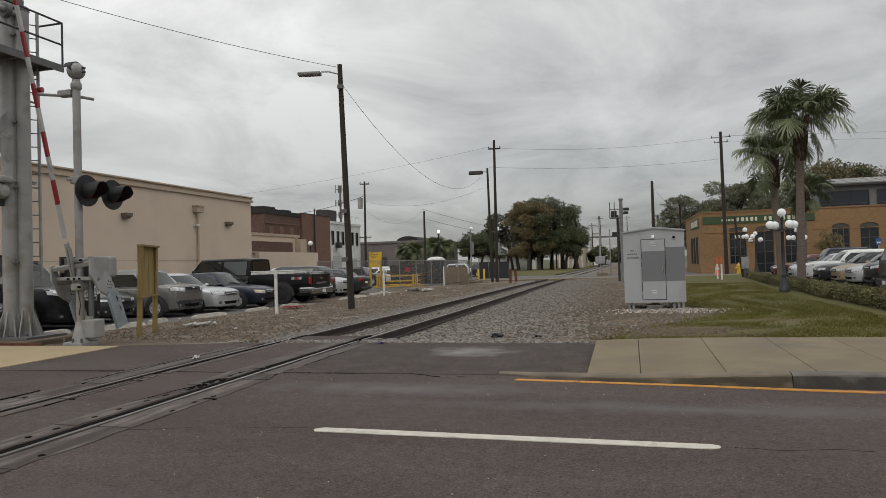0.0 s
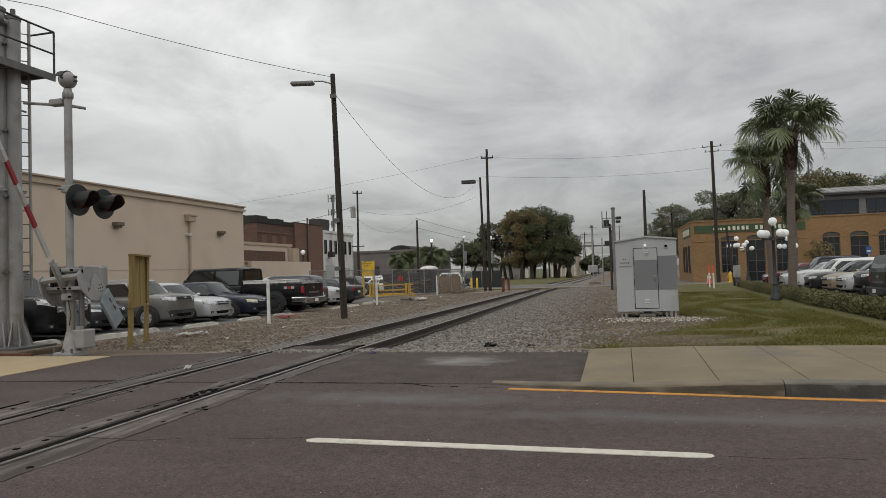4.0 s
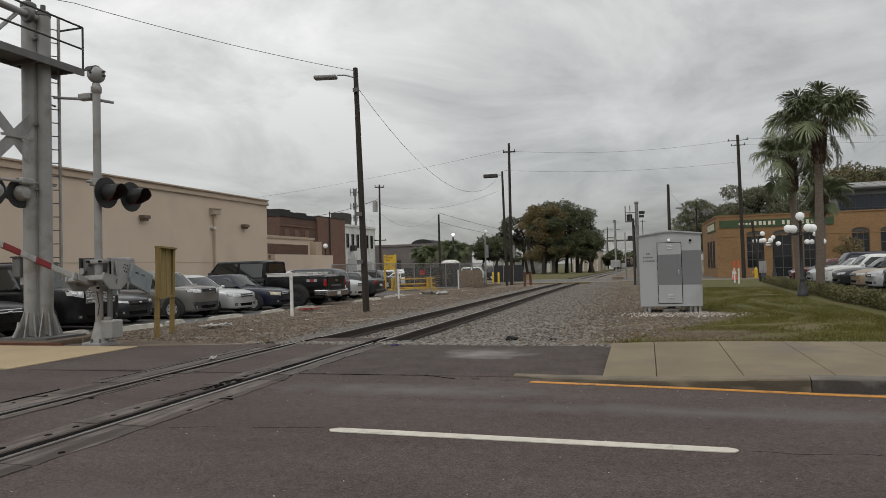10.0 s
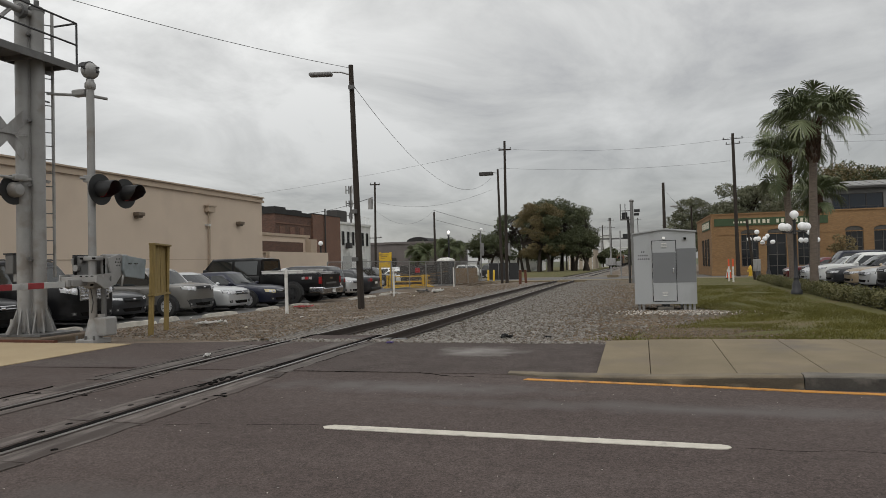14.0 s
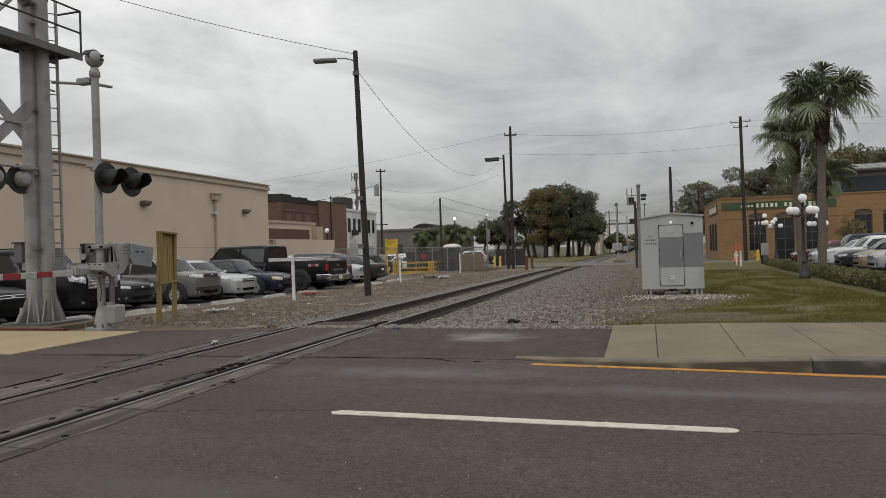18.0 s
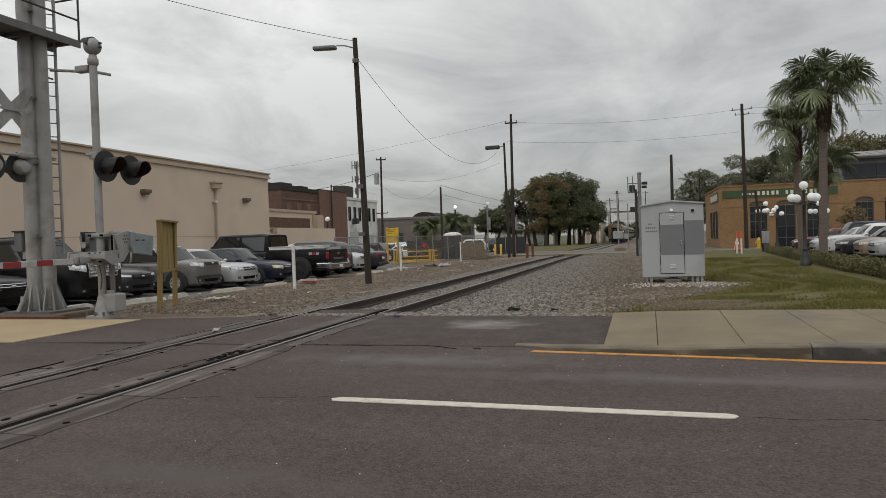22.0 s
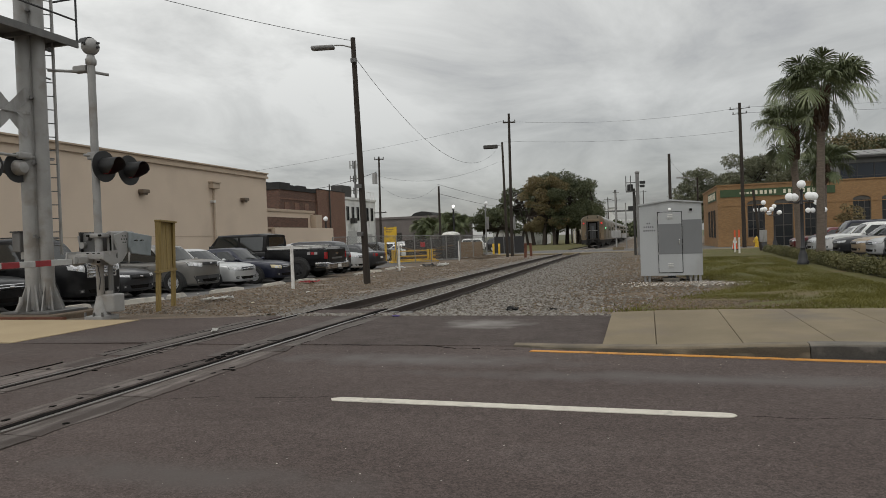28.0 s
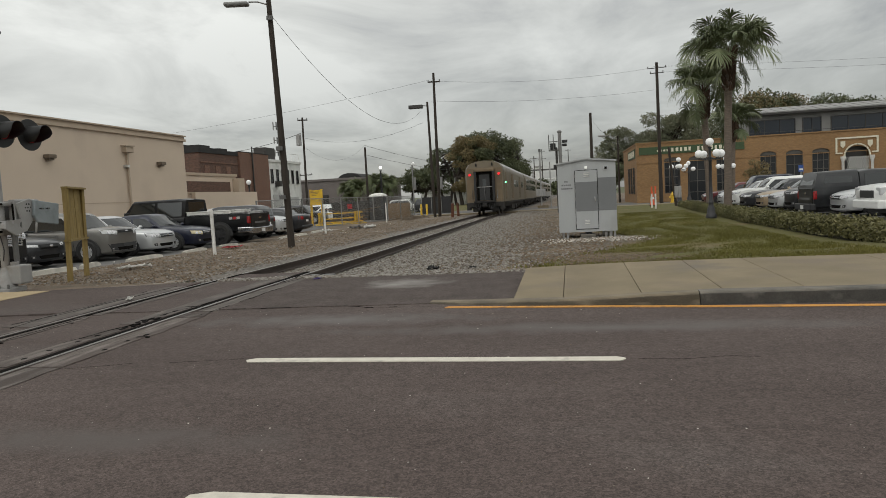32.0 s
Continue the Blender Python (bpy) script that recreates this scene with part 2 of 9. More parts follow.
def asphalt(name, a, b, grain=0.45, scale=0.9, stretch=(0.45, 1, 1), stain=None, wear=None):
    """Worn asphalt: broad streaks, small blotches, and single stones of the aggregate lighter and darker."""
    m = material(name, a, b, scale=scale, rough=0.86, bump=0.004, fine=120, wide=0.22, stain=stain, stain_scale=0.45, stain_at=0.60, stretch=stretch, spec=0.2)
    n, l = m.node_tree.nodes, m.node_tree.links
    p = n["Principled BSDF"]
    old = p.inputs["Base Color"].links[0].from_socket
    co = n.new("ShaderNodeTexCoord")
    mul = None
    for size, lo, hi in ((75.0, 1 - grain, 1 + grain), (190.0, 1 - grain, 1 + grain), (9.0, 0.88, 1.12)):
        vo, sp, rg = n.new("ShaderNodeTexVoronoi"), n.new("ShaderNodeSeparateColor"), n.new("ShaderNodeMapRange")
        vo.inputs["Scale"].default_value = size
        l.new(co.outputs["Object"], vo.inputs["Vector"])
        if size < 20:
            nz = n.new("ShaderNodeTexNoise")
            nz.inputs["Scale"].default_value, nz.inputs["Detail"].default_value = size, 6
            l.new(co.outputs["Object"], nz.inputs["Vector"])
            rg.inputs["From Min"].default_value, rg.inputs["From Max"].default_value = 0.3, 0.7
            l.new(nz.outputs["Fac"], rg.inputs["Value"])
        else:
            l.new(vo.outputs["Color"], sp.inputs["Color"])
            l.new(sp.outputs["Red"], rg.inputs["Value"])
        rg.inputs["To Min"].default_value, rg.inputs["To Max"].default_value = lo, hi
        if mul is None:
            mul = rg.outputs["Result"]
        else:
            t = n.new("ShaderNodeMath")
            t.operation = "MULTIPLY"
            l.new(mul, t.inputs[0])
            l.new(rg.outputs["Result"], t.inputs[1])
            mul = t.outputs[0]
    sc = n.new("ShaderNodeVectorMath")
    sc.operation = "SCALE"
    l.new(old, sc.inputs[0])
    l.new(mul, sc.inputs["Scale"])
    l.new(sc.outputs[0], p.inputs["Base Color"])
    return m


ASPHALT = asphalt("asphalt", (0.070, 0.0535, 0.0485), (0.099, 0.0775, 0.0705), grain=0.30, stain=(0.096, 0.080, 0.074))
ASPHALT_NEW = asphalt("asphalt_apron", (0.058, 0.0455, 0.0410), (0.088, 0.070, 0.0635), grain=0.32, scale=2.2, stretch=(1, 1, 1))
ASPHALT_LOT = material("asphalt_lot", (0.10, 0.098, 0.096), (0.155, 0.15, 0.145), scale=0.8, rough=0.9, bump=0.006, fine=110, stain=(0.075, 0.073, 0.072))
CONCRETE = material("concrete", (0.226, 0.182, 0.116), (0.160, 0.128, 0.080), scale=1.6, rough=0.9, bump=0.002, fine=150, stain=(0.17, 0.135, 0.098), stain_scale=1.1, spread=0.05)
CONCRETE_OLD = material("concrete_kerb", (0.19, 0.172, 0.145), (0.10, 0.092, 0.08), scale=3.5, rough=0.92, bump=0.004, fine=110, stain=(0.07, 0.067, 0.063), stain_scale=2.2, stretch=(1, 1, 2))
CONCRETE_TAN = material("concrete_tan", (0.42, 0.33, 0.20), (0.36, 0.275, 0.165), scale=1.2, rough=0.9, bump=0.002, fine=140)
CONCRETE_GREY = material("concrete_panel", (0.175, 0.152, 0.140), (0.068, 0.056, 0.050), spread=0.25, spec=0.25, scale=5, rough=0.9, bump=0.004, fine=70, wide=0.2, stain=(0.074, 0.060, 0.054), stain_scale=2.0, stain_at=0.50, stretch=(3.0, 0.5, 1))
HEADER = material("header_asphalt", (0.115, 0.098, 0.088), (0.060, 0.049, 0.044), scale=5, rough=0.9, bump=0.006, fine=60, wide=0.2, stain=(0.16, 0.142, 0.128), stain_scale=3.0, stain_at=0.6, stretch=(1.6, 0.5, 1))
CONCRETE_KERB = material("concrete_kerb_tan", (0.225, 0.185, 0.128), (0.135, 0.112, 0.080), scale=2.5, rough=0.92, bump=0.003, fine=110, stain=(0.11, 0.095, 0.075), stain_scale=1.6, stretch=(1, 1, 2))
KERB_FACE = material("kerb_face_brown", (0.105, 0.088, 0.062), (0.048, 0.040, 0.029), scale=5, rough=0.95, bump=0.004, fine=70, wide=0.3, stain=(0.150, 0.126, 0.090), stain_scale=3.4, stain_at=0.57, stretch=(0.6, 1, 2))
KERB_FACE_OLD = material("kerb_face_grey", (0.072, 0.067, 0.059), (0.034, 0.032, 0.029), scale=5, rough=0.95, bump=0.006, fine=60, wide=0.3, stain=(0.120, 0.112, 0.10), stain_scale=3.8, stain_at=0.57)
CONCRETE_STOP = material("concrete_stop", (0.52, 0.49, 0.43), (0.36, 0.34, 0.30), scale=5, rough=0.9, bump=0.004, fine=80, spread=0.15)
DIRT = material("dirt", (0.175, 0.132, 0.093), (0.095, 0.072, 0.052), scale=1.7, rough=1.0, bump=0.03, fine=45, stain=(0.29, 0.255, 0.215), stain_scale=0.8, stain_at=0.6, wide=0.2)
GROUND = material("ground", (0.10, 0.10, 0.055), (0.065, 0.075, 0.03), scale=0.2, rough=1.0, bump=0.02, fine=10)
BALLAST = material("ballast_bed", (0.235, 0.214, 0.19), (0.08, 0.071, 0.062), scale=14, rough=0.95, bump=0.04, fine=26, wide=0.16, stain=(0.19, 0.158, 0.122), stain_scale=0.5, stain_at=0.58)
GRAVEL = material("gravel", (0.150, 0.124, 0.094), (0.060, 0.049, 0.037), scale=14, rough=0.95, bump=0.04, fine=26, wide=0.16, stain=(0.145, 0.105, 0.068), stain_scale=0.6, stain_at=0.5)
STONE = material("ballast_stone", (0.34, 0.318, 0.288), (0.150, 0.137, 0.120), scale=8, rough=0.9, fine=70)
STONE_DARK = material("ballast_stone_dark", (0.185, 0.155, 0.125), (0.085, 0.07, 0.056), scale=8, rough=0.9, fine=70)
STONE_PALE = material("pale_gravel", (0.62, 0.58, 0.52), (0.45, 0.41, 0.36), scale=8, rough=0.9, fine=70)
LITTER = material("leaf_litter", (0.20, 0.14, 0.085), (0.11, 0.08, 0.055), scale=5, rough=1.0, fine=30)
LAWN = material("lawn", (0.100, 0.092, 0.021), (0.072, 0.068, 0.016), scale=0.9, rough=1.0, bump=0.03, fine=40, stain=(0.135, 0.098, 0.042), stain_scale=0.55, stain_at=0.60)
MULCH = material("mulch", (0.075, 0.05, 0.036), (0.04, 0.028, 0.02), scale=5, rough=1.0, bump=0.03, fine=40)
STEEL_RAIL = material("rail_steel", (0.050, 0.034, 0.026), (0.028, 0.020, 0.016), scale=6, rough=0.65, fine=60, stretch=(1, 0.2, 1))
STEEL_TOP = material("rail_running_surface", (0.30, 0.28, 0.265), (0.20, 0.185, 0.175), scale=6, rough=0.35, metal=0.8, fine=60, stretch=(3, 0.1, 1))
GROOVE = material("flangeway", (0.007, 0.006, 0.0055), (0.012, 0.011, 0.010), scale=5, rough=1.0, spec=0.05)
GALV = material("galvanised_steel", (0.36, 0.355, 0.345), (0.26, 0.255, 0.25), scale=3, rough=0.55, metal=0.15, fine=60, stain=(0.21, 0.2, 0.19), stain_scale=1.6, stretch=(2, 2, 0.5))
GALV_MID = material("dull_steel", (0.235, 0.23, 0.225), (0.17, 0.167, 0.163), scale=3, rough=0.6, metal=0.15, fine=60)
GALV_DARK = material("weathered_steel", (0.15, 0.148, 0.145), (0.10, 0.098, 0.095), scale=4, rough=0.6, metal=0.2, fine=60)
ALU = material("aluminium_paint", (0.33, 0.325, 0.315), (0.255, 0.25, 0.243), scale=3, rough=0.5, metal=0.1, fine=70, stain=(0.22, 0.20, 0.18), stain_scale=2.3)
BLACK = material("black_paint", (0.012, 0.012, 0.013), (0.02, 0.02, 0.02), scale=5, rough=0.5)
BLACK_IRON = material("black_iron", (0.016, 0.016, 0.018), (0.026, 0.026, 0.028), scale=9, rough=0.45)
RUBBER = material("rubber", (0.018, 0.018, 0.018), (0.03, 0.029, 0.028), scale=9, rough=0.9)
PLASTIC_DARK = material("dark_plastic", (0.02, 0.02, 0.021), (0.03, 0.03, 0.031), scale=9, rough=0.6)
CHROME = material("chrome", (0.62, 0.62, 0.63), (0.5, 0.5, 0.51), scale=4, rough=0.18, metal=1.0)
RIM = material("wheel_alloy", (0.60, 0.60, 0.61), (0.45, 0.45, 0.46), scale=6, rough=0.35, metal=0.35)
GLASS_CAR = glass("car_glass", (0.014, 0.017, 0.017), 0.04, 0.85)
GLASS_SKY = glass("tinted_glass", (0.02, 0.026, 0.036), 0.04, 0.42)
GLASS_WIN = glass("window_glass", (0.020, 0.022, 0.025), 0.05, 0.30)
LENS = material("headlight_lens", (0.62, 0.63, 0.64), (0.5, 0.5, 0.5), scale=9, rough=0.12)
LENS_RED = material("tail_lens", (0.32, 0.012, 0.015), (0.22, 0.01, 0.012), scale=9, rough=0.2)
RED = material("red_reflective", (0.29, 0.020, 0.026), (0.23, 0.017, 0.022), scale=6, rough=0.5)
WHITE = material("white_paint", (0.72, 0.71, 0.68), (0.60, 0.59, 0.56), scale=4, rough=0.6, stain=(0.45, 0.43, 0.4), stain_scale=3)
ARM_WHITE = material("gate_arm_white", (0.50, 0.50, 0.49), (0.40, 0.40, 0.39), scale=4, rough=0.55, stain=(0.33, 0.32, 0.31), stain_scale=3)
LINE_WHITE = material("road_paint_white", (0.66, 0.62, 0.54), (0.50, 0.465, 0.40), scale=9, rough=0.8, fine=90, stain=(0.30, 0.28, 0.25), stain_scale=5, stain_at=0.64)
LINE_YELLOW = material("road_paint_yellow", (0.62, 0.29, 0.055), (0.45, 0.21, 0.05), scale=9, rough=0.8, fine=90, stain=(0.20, 0.12, 0.06), stain_scale=5, stain_at=0.62)
YELLOW = material("yellow_paint", (0.70, 0.45, 0.03), (0.58, 0.36, 0.03), scale=5, rough=0.6, stain=(0.4, 0.26, 0.05), stain_scale=3)
LUMBER = material("treated_lumber", (0.30, 0.215, 0.075), (0.185, 0.13, 0.045), scale=3, rough=0.85, fine=40, stretch=(6, 6, 0.6), spread=0.08, bump=0.002)
POLE_WOOD = material("pole_wood", (0.045, 0.034, 0.026), (0.024, 0.019, 0.015), scale=3, rough=0.9, fine=40, stretch=(8, 8, 0.4), bump=0.004)
STUCCO = material("stucco_beige", (0.625, 0.512, 0.404), (0.57, 0.465, 0.368), scale=0.5, rough=0.95, fine=90, bump=0.002, stain=(0.545, 0.443, 0.35), stain_scale=0.3)
STUCCO_TRIM = material("stucco_trim", (0.47, 0.375, 0.285), (0.40, 0.32, 0.245), scale=1.0, rough=0.9, fine=60)
BRICK_TAN = brickwork("brick_tan", (0.305, 0.178, 0.080), (0.245, 0.138, 0.060), (0.22, 0.145, 0.08))
BRICK_RED = brickwork("brick_red", (0.150, 0.078, 0.054), (0.085, 0.046, 0.034), (0.14, 0.10, 0.08))
BRICK_OLD = brickwork("brick_sooty", (0.235, 0.118, 0.080), (0.125, 0.066, 0.047), (0.18, 0.13, 0.10))
PLASTER_WHITE = material("plaster_white", (0.76, 0.76, 0.74), (0.60, 0.60, 0.59), scale=0.8, rough=0.95, fine=30, stain=(0.42, 0.42, 0.41), stain_scale=0.5)
PLASTER_GREY = material("plaster_grey", (0.19, 0.165, 0.16), (0.14, 0.125, 0.12), scale=0.5, rough=0.95, fine=20)
TAR = material("tar_roof", (0.02, 0.02, 0.02), (0.035, 0.033, 0.032), scale=1.5, rough=0.9)
SIGN_GREEN = material("sign_green", (0.05, 0.085, 0.035), (0.038, 0.065, 0.028), scale=2, rough=0.7)
CREAM = material("cream_paint", (0.70, 0.66, 0.52), (0.60, 0.56, 0.44), scale=4, rough=0.7)
FRAME_DARK = material("dark_frame", (0.050, 0.046, 0.042), (0.032, 0.030, 0.028), scale=4, rough=0.6)
FRAME_GREY = material("grey_window_frame", (0.095, 0.088, 0.078), (0.065, 0.060, 0.054), scale=4, rough=0.6)
CLADDING = material("grey_cladding", (0.25, 0.245, 0.235), (0.19, 0.186, 0.178), scale=1, rough=0.8)
METAL_ROOF = material("metal_roof", (0.26, 0.255, 0.245), (0.19, 0.187, 0.18), scale=1.2, rough=0.5, metal=0.2, stretch=(4, 0.4, 1))
GLOBE = material("opal_globe", (0.80, 0.80, 0.80), (0.72, 0.72, 0.72), scale=5, rough=0.3, emit=(1, 0.98, 0.95, 0.10))
GLOBE_LIT = material("opal_globe_lit", (0.85, 0.85, 0.85), (0.8, 0.8, 0.8), scale=5, rough=0.3, emit=(1, 0.93, 0.85, 1.4))
LAMP_RED = material("lamp_red_lit", (0.4, 0.01, 0.015), (0.3, 0.01, 0.012), scale=5, rough=0.3, emit=(1, 0.02, 0.03, 0.85))
LAMP_REDDIM = material("lamp_red_lens", (0.22, 0.012, 0.015), (0.16, 0.01, 0.012), scale=5, rough=0.3, emit=(1, 0.03, 0.04, 0.02))
LAMP_GREEN = material("lamp_green_lit", (0.05, 0.5, 0.2), (0.05, 0.4, 0.2), scale=5, rough=0.3, emit=(0.2, 1, 0.45, 2.5))
LAMP_WHITE = material("lamp_white_lit", (0.85, 0.85, 0.82), (0.8, 0.8, 0.8), scale=5, rough=0.3, emit=(1, 0.97, 0.9, 0.2))
CABINET = material("cabinet_paint", (0.40, 0.41, 0.415), (0.36, 0.37, 0.375), scale=1.5, rough=0.5, fine=40, stain=(0.33, 0.335, 0.335), stain_scale=2.2, stretch=(1, 1, 0.4))
CABINET_DARK = material("cabinet_patch_paint", (0.175, 0.18, 0.185), (0.16, 0.165, 0.17), scale=2, rough=0.55, fine=40)
TEXT_GREY = material("grey_lettering", (0.15, 0.15, 0.155), scale=3, rough=0.7)
CAR_STEEL = material("coach_side", (0.22, 0.185, 0.135), (0.155, 0.13, 0.092), scale=0.8, rough=0.45, metal=0.45, fine=20, stain=(0.15, 0.125, 0.09), stain_scale=0.7)
CAR_END = material("coach_end", (0.195, 0.145, 0.09), (0.135, 0.10, 0.062), scale=1.2, rough=0.6, metal=0.15, fine=20, stain=(0.12, 0.09, 0.06), stain_scale=0.9)
CAR_UNDER = material("underframe", (0.02, 0.019, 0.018), (0.035, 0.032, 0.03), scale=3, rough=0.9)
ORANGE = material("safety_orange", (0.72, 0.11, 0.03), (0.62, 0.09, 0.03), scale=4, rough=0.6)
RED_CLOTH = material("red_plastic", (0.45, 0.02, 0.025), (0.3, 0.015, 0.02), scale=6, rough=0.6)
RUST = material("rusty_steel", (0.15, 0.055, 0.03), (0.09, 0.035, 0.022), scale=6, rough=0.9)
BARK = material("oak_bark", (0.055, 0.043, 0.033), (0.03, 0.024, 0.019), scale=3, rough=0.95, stretch=(3, 3, 0.6), bump=0.02)
PALM_BARK = material("palm_bark", (0.19, 0.152, 0.122), (0.11, 0.086, 0.068), scale=6, rough=0.95, bump=0.02, stretch=(1, 1, 4))
PALM_BOOT = material("palm_boots", (0.125, 0.075, 0.05), (0.05, 0.032, 0.022), scale=9, rough=0.95)
OAK = leafy("oak_leaves", (0.055, 0.066, 0.035), (0.130, 0.140, 0.073))
OAK_BROWN = leafy("oak_leaves_brown", (0.135, 0.110, 0.054), (0.225, 0.175, 0.085))
OAK_LIGHT = leafy("grey_green_leaves", (0.090, 0.100, 0.060), (0.19, 0.19, 0.122))
PALM_LEAF = leafy("palm_leaves", (0.060, 0.080, 0.036), (0.200, 0.220, 0.118), 0.5)
HEDGE_LEAF = leafy("hedge_leaves", (0.060, 0.064, 0.024), (0.170, 0.155, 0.068))
HEDGE_SHADE = material("hedge_inner_shade", (0.014, 0.014, 0.007), (0.022, 0.02, 0.01), scale=6, rough=1.0)
GRASS = leafy("grass_blades", (0.090, 0.088, 0.018), (0.158, 0.140, 0.036), 0.8)
FENCE_WIRE = material("fence_steel", (0.30, 0.30, 0.295), (0.22, 0.22, 0.215), scale=6, rough=0.5, metal=0.4)
BLUE_TILE = material("blue_sign", (0.03, 0.09, 0.32), (0.03, 0.08, 0.28), scale=4, rough=0.5)


def spot_stain(m, centre, size, colour):
    """A pale dried spill of uneven outline on a ground material."""
    n, l = m.node_tree.nodes, m.node_tree.links
    p = n["Principled BSDF"]
    old = p.inputs["Base Color"].links[0].from_socket
    co, mp, ln, nz, ad, rg, mx = (n.new("ShaderNode" + k) for k in ("TexCoord", "Mapping", "VectorMath", "TexNoise", "Math", "MapRange", "Mix"))
    mp.vector_type = "TEXTURE"
    mp.inputs["Location"].default_value = centre
    mp.inputs["Scale"].default_value = size
    l.new(co.outputs["Object"], mp.inputs["Vector"])
    ln.operation = "LENGTH"
    l.new(mp.outputs["Vector"], ln.inputs[0])
    nz.inputs["Scale"].default_value, nz.inputs["Detail"].default_value = 3.0, 6
    l.new(co.outputs["Object"], nz.inputs["Vector"])
    ad.operation, ad.inputs[1].default_value = "MULTIPLY_ADD", 1.5
    l.new(nz.outputs["Fac"], ad.inputs[0])
    l.new(ln.outputs["Value"], ad.inputs[2])
    rg.inputs["From Min"].default_value, rg.inputs["From Max"].default_value = 1.75, 0.75
    l.new(ad.outputs[0], rg.inputs["Value"])
    mx.data_type = "RGBA"
    mx.inputs["B"].default_value = (*colour, 1)
    l.new(rg.outputs["Result"], mx.inputs["Factor"])
    l.new(old, mx.inputs["A"])
    l.new(mx.outputs["Result"], p.inputs["Base Color"])


spot_stain(ASPHALT, (-2.4, 6.95, 0.0), (2.0, 0.42, 1.0), (0.135, 0.122, 0.118))
spot_stain(ASPHALT, (0.5, 6.3, 0.0), (3.2, 0.30, 1.0), (0.120, 0.106, 0.101))
spot_stain(ASPHALT, (-2.6, 3.3, 0.0), (1.5, 0.30, 1.0), (0.100, 0.086, 0.080))
spot_stain(LAWN, (1.1, 12.4, 0.0), (1.1, 1.0, 1.0), (0.15, 0.105, 0.058))
spot_stain(LAWN, (2.9, 15.0, 0.0), (1.0, 1.4, 1.0), (0.14, 0.105, 0.055))
spot_stain(LAWN, (3.6, 18.8, 0.0), (1.2, 0.7, 1.0), (0.15, 0.115, 0.06))
spot_stain(ASPHALT_NEW, (-2.3, 9.85, 0.0), (0.75, 0.62, 1.0), (0.25, 0.235, 0.22))
spot_stain(CONCRETE, (1.9, 9.6, 0.15), (0.5, 0.6, 1.0), (0.13, 0.11, 0.09))


# ---- mesh helpers ----
def part(name, bm, mat, parent=None, label="", smooth=False):
    """Links a bmesh as one mesh object, under a thing or a part."""
    me = bpy.data.meshes.new(name)
    bmesh.ops.recalc_face_normals(bm, faces=bm.faces)
    bm.to_mesh(me)
    bm.free()
    if smooth:
        me.polygons.foreach_set("use_smooth", [True] * len(me.polygons))
        me.set_sharp_from_angle(angle=radians(42))
    me.materials.append(mat)
    ob = new(name, me)
    if parent:
        ob.parent = parent
    if label:
        ob["label"] = label
    return ob


def shared(name, me, parent, m):
    """Another object on a mesh that exists already."""
    ob = new(name, me)
    ob.parent = parent
    ob.matrix_basis = m
    return ob


def mesh_of(name, verts, faces, mat):
    me = bpy.data.meshes.new(name)
    me.from_pydata([tuple(v) for v in verts], [], [tuple(f) for f in faces])
    me.materials.append(mat)
    return me


def thing(name, m, label, category, group="", kind=""):
    e = new(name)
    e.empty_display_size = 0.2
    e.matrix_basis = m
    return tagged(e, label, category, group, kind)


def box(bm, x0, y0, z0, x1, y1, z1, bevel=0.0):
    geo = bmesh.ops.create_cube(bm, size=1.0, matrix=Matrix.Translation(((x0 + x1) / 2, (y0 + y1) / 2, (z0 + z1) / 2)) @ Matrix.Diagonal((abs(x1 - x0), abs(y1 - y0), abs(z1 - z0), 1)))
    if bevel:
        edges = {e for v in geo["verts"] for e in v.link_edges}
        bmesh.ops.bevel(bm, geom=list(edges), offset=bevel, segments=2, affect="EDGES", profile=0.5)
    return bm


def boxed(*a, bevel=0.0):
    return box(bmesh.new(), *a, bevel=bevel)


def tube(bm, points, radii, sides=10, cap=True):
    """A round bar along points."""
    pts = [Vector(p) for p in points]
    if not isinstance(radii, (list, tuple)):
        radii = [radii] * len(pts)
    rings = []
    side = None
    for i, p in enumerate(pts):
        d = (pts[min(i + 1, len(pts) - 1)] - pts[max(i - 1, 0)]).normalized()
        if side is None:
            side = d.orthogonal().normalized()
        side = (side - d * side.dot(d)).normalized()
        up = d.cross(side)
        rings.append([bm.verts.new(p + radii[i] * (math.cos(a) * side + math.sin(a) * up)) for a in (2 * math.pi * k / sides for k in range(sides))])
    for a, b in zip(rings, rings[1:]):
        for k in range(sides):
            bm.faces.new((a[k], a[(k + 1) % sides], b[(k + 1) % sides], b[k]))
    if cap:
        bm.faces.new(rings[0])
        bm.faces.new(rings[-1])
    return bm


def tubed(points, radii, sides=10):
    return tube(bmesh.new(), points, radii, sides)


def ball(bm, centre, r, squash=1.0, seg=14):
    bmesh.ops.create_uvsphere(bm, u_segments=seg, v_segments=max(6, seg * 2 // 3), radius=r, matrix=Matrix.Translation(centre) @ Matrix.Diagonal((1, 1, squash, 1)))
    return bm


def prism(bm, outline, axis, a, b):
    """A flat outline of (u, v), pushed along an axis from a to b."""
    def at(u, v, w):
        return {"x": (w, u, v), "y": (u, w, v), "z": (u, v, w)}[axis]
    lo, hi = [bm.verts.new(at(u, v, a)) for u, v in outline], [bm.verts.new(at(u, v, b)) for u, v in outline]
    bm.faces.new(lo)
    bm.faces.new(hi)
    for i in range(len(lo)):
        j = (i + 1) % len(lo)
        bm.faces.new((lo[i], lo[j], hi[j], hi[i]))
    return bm


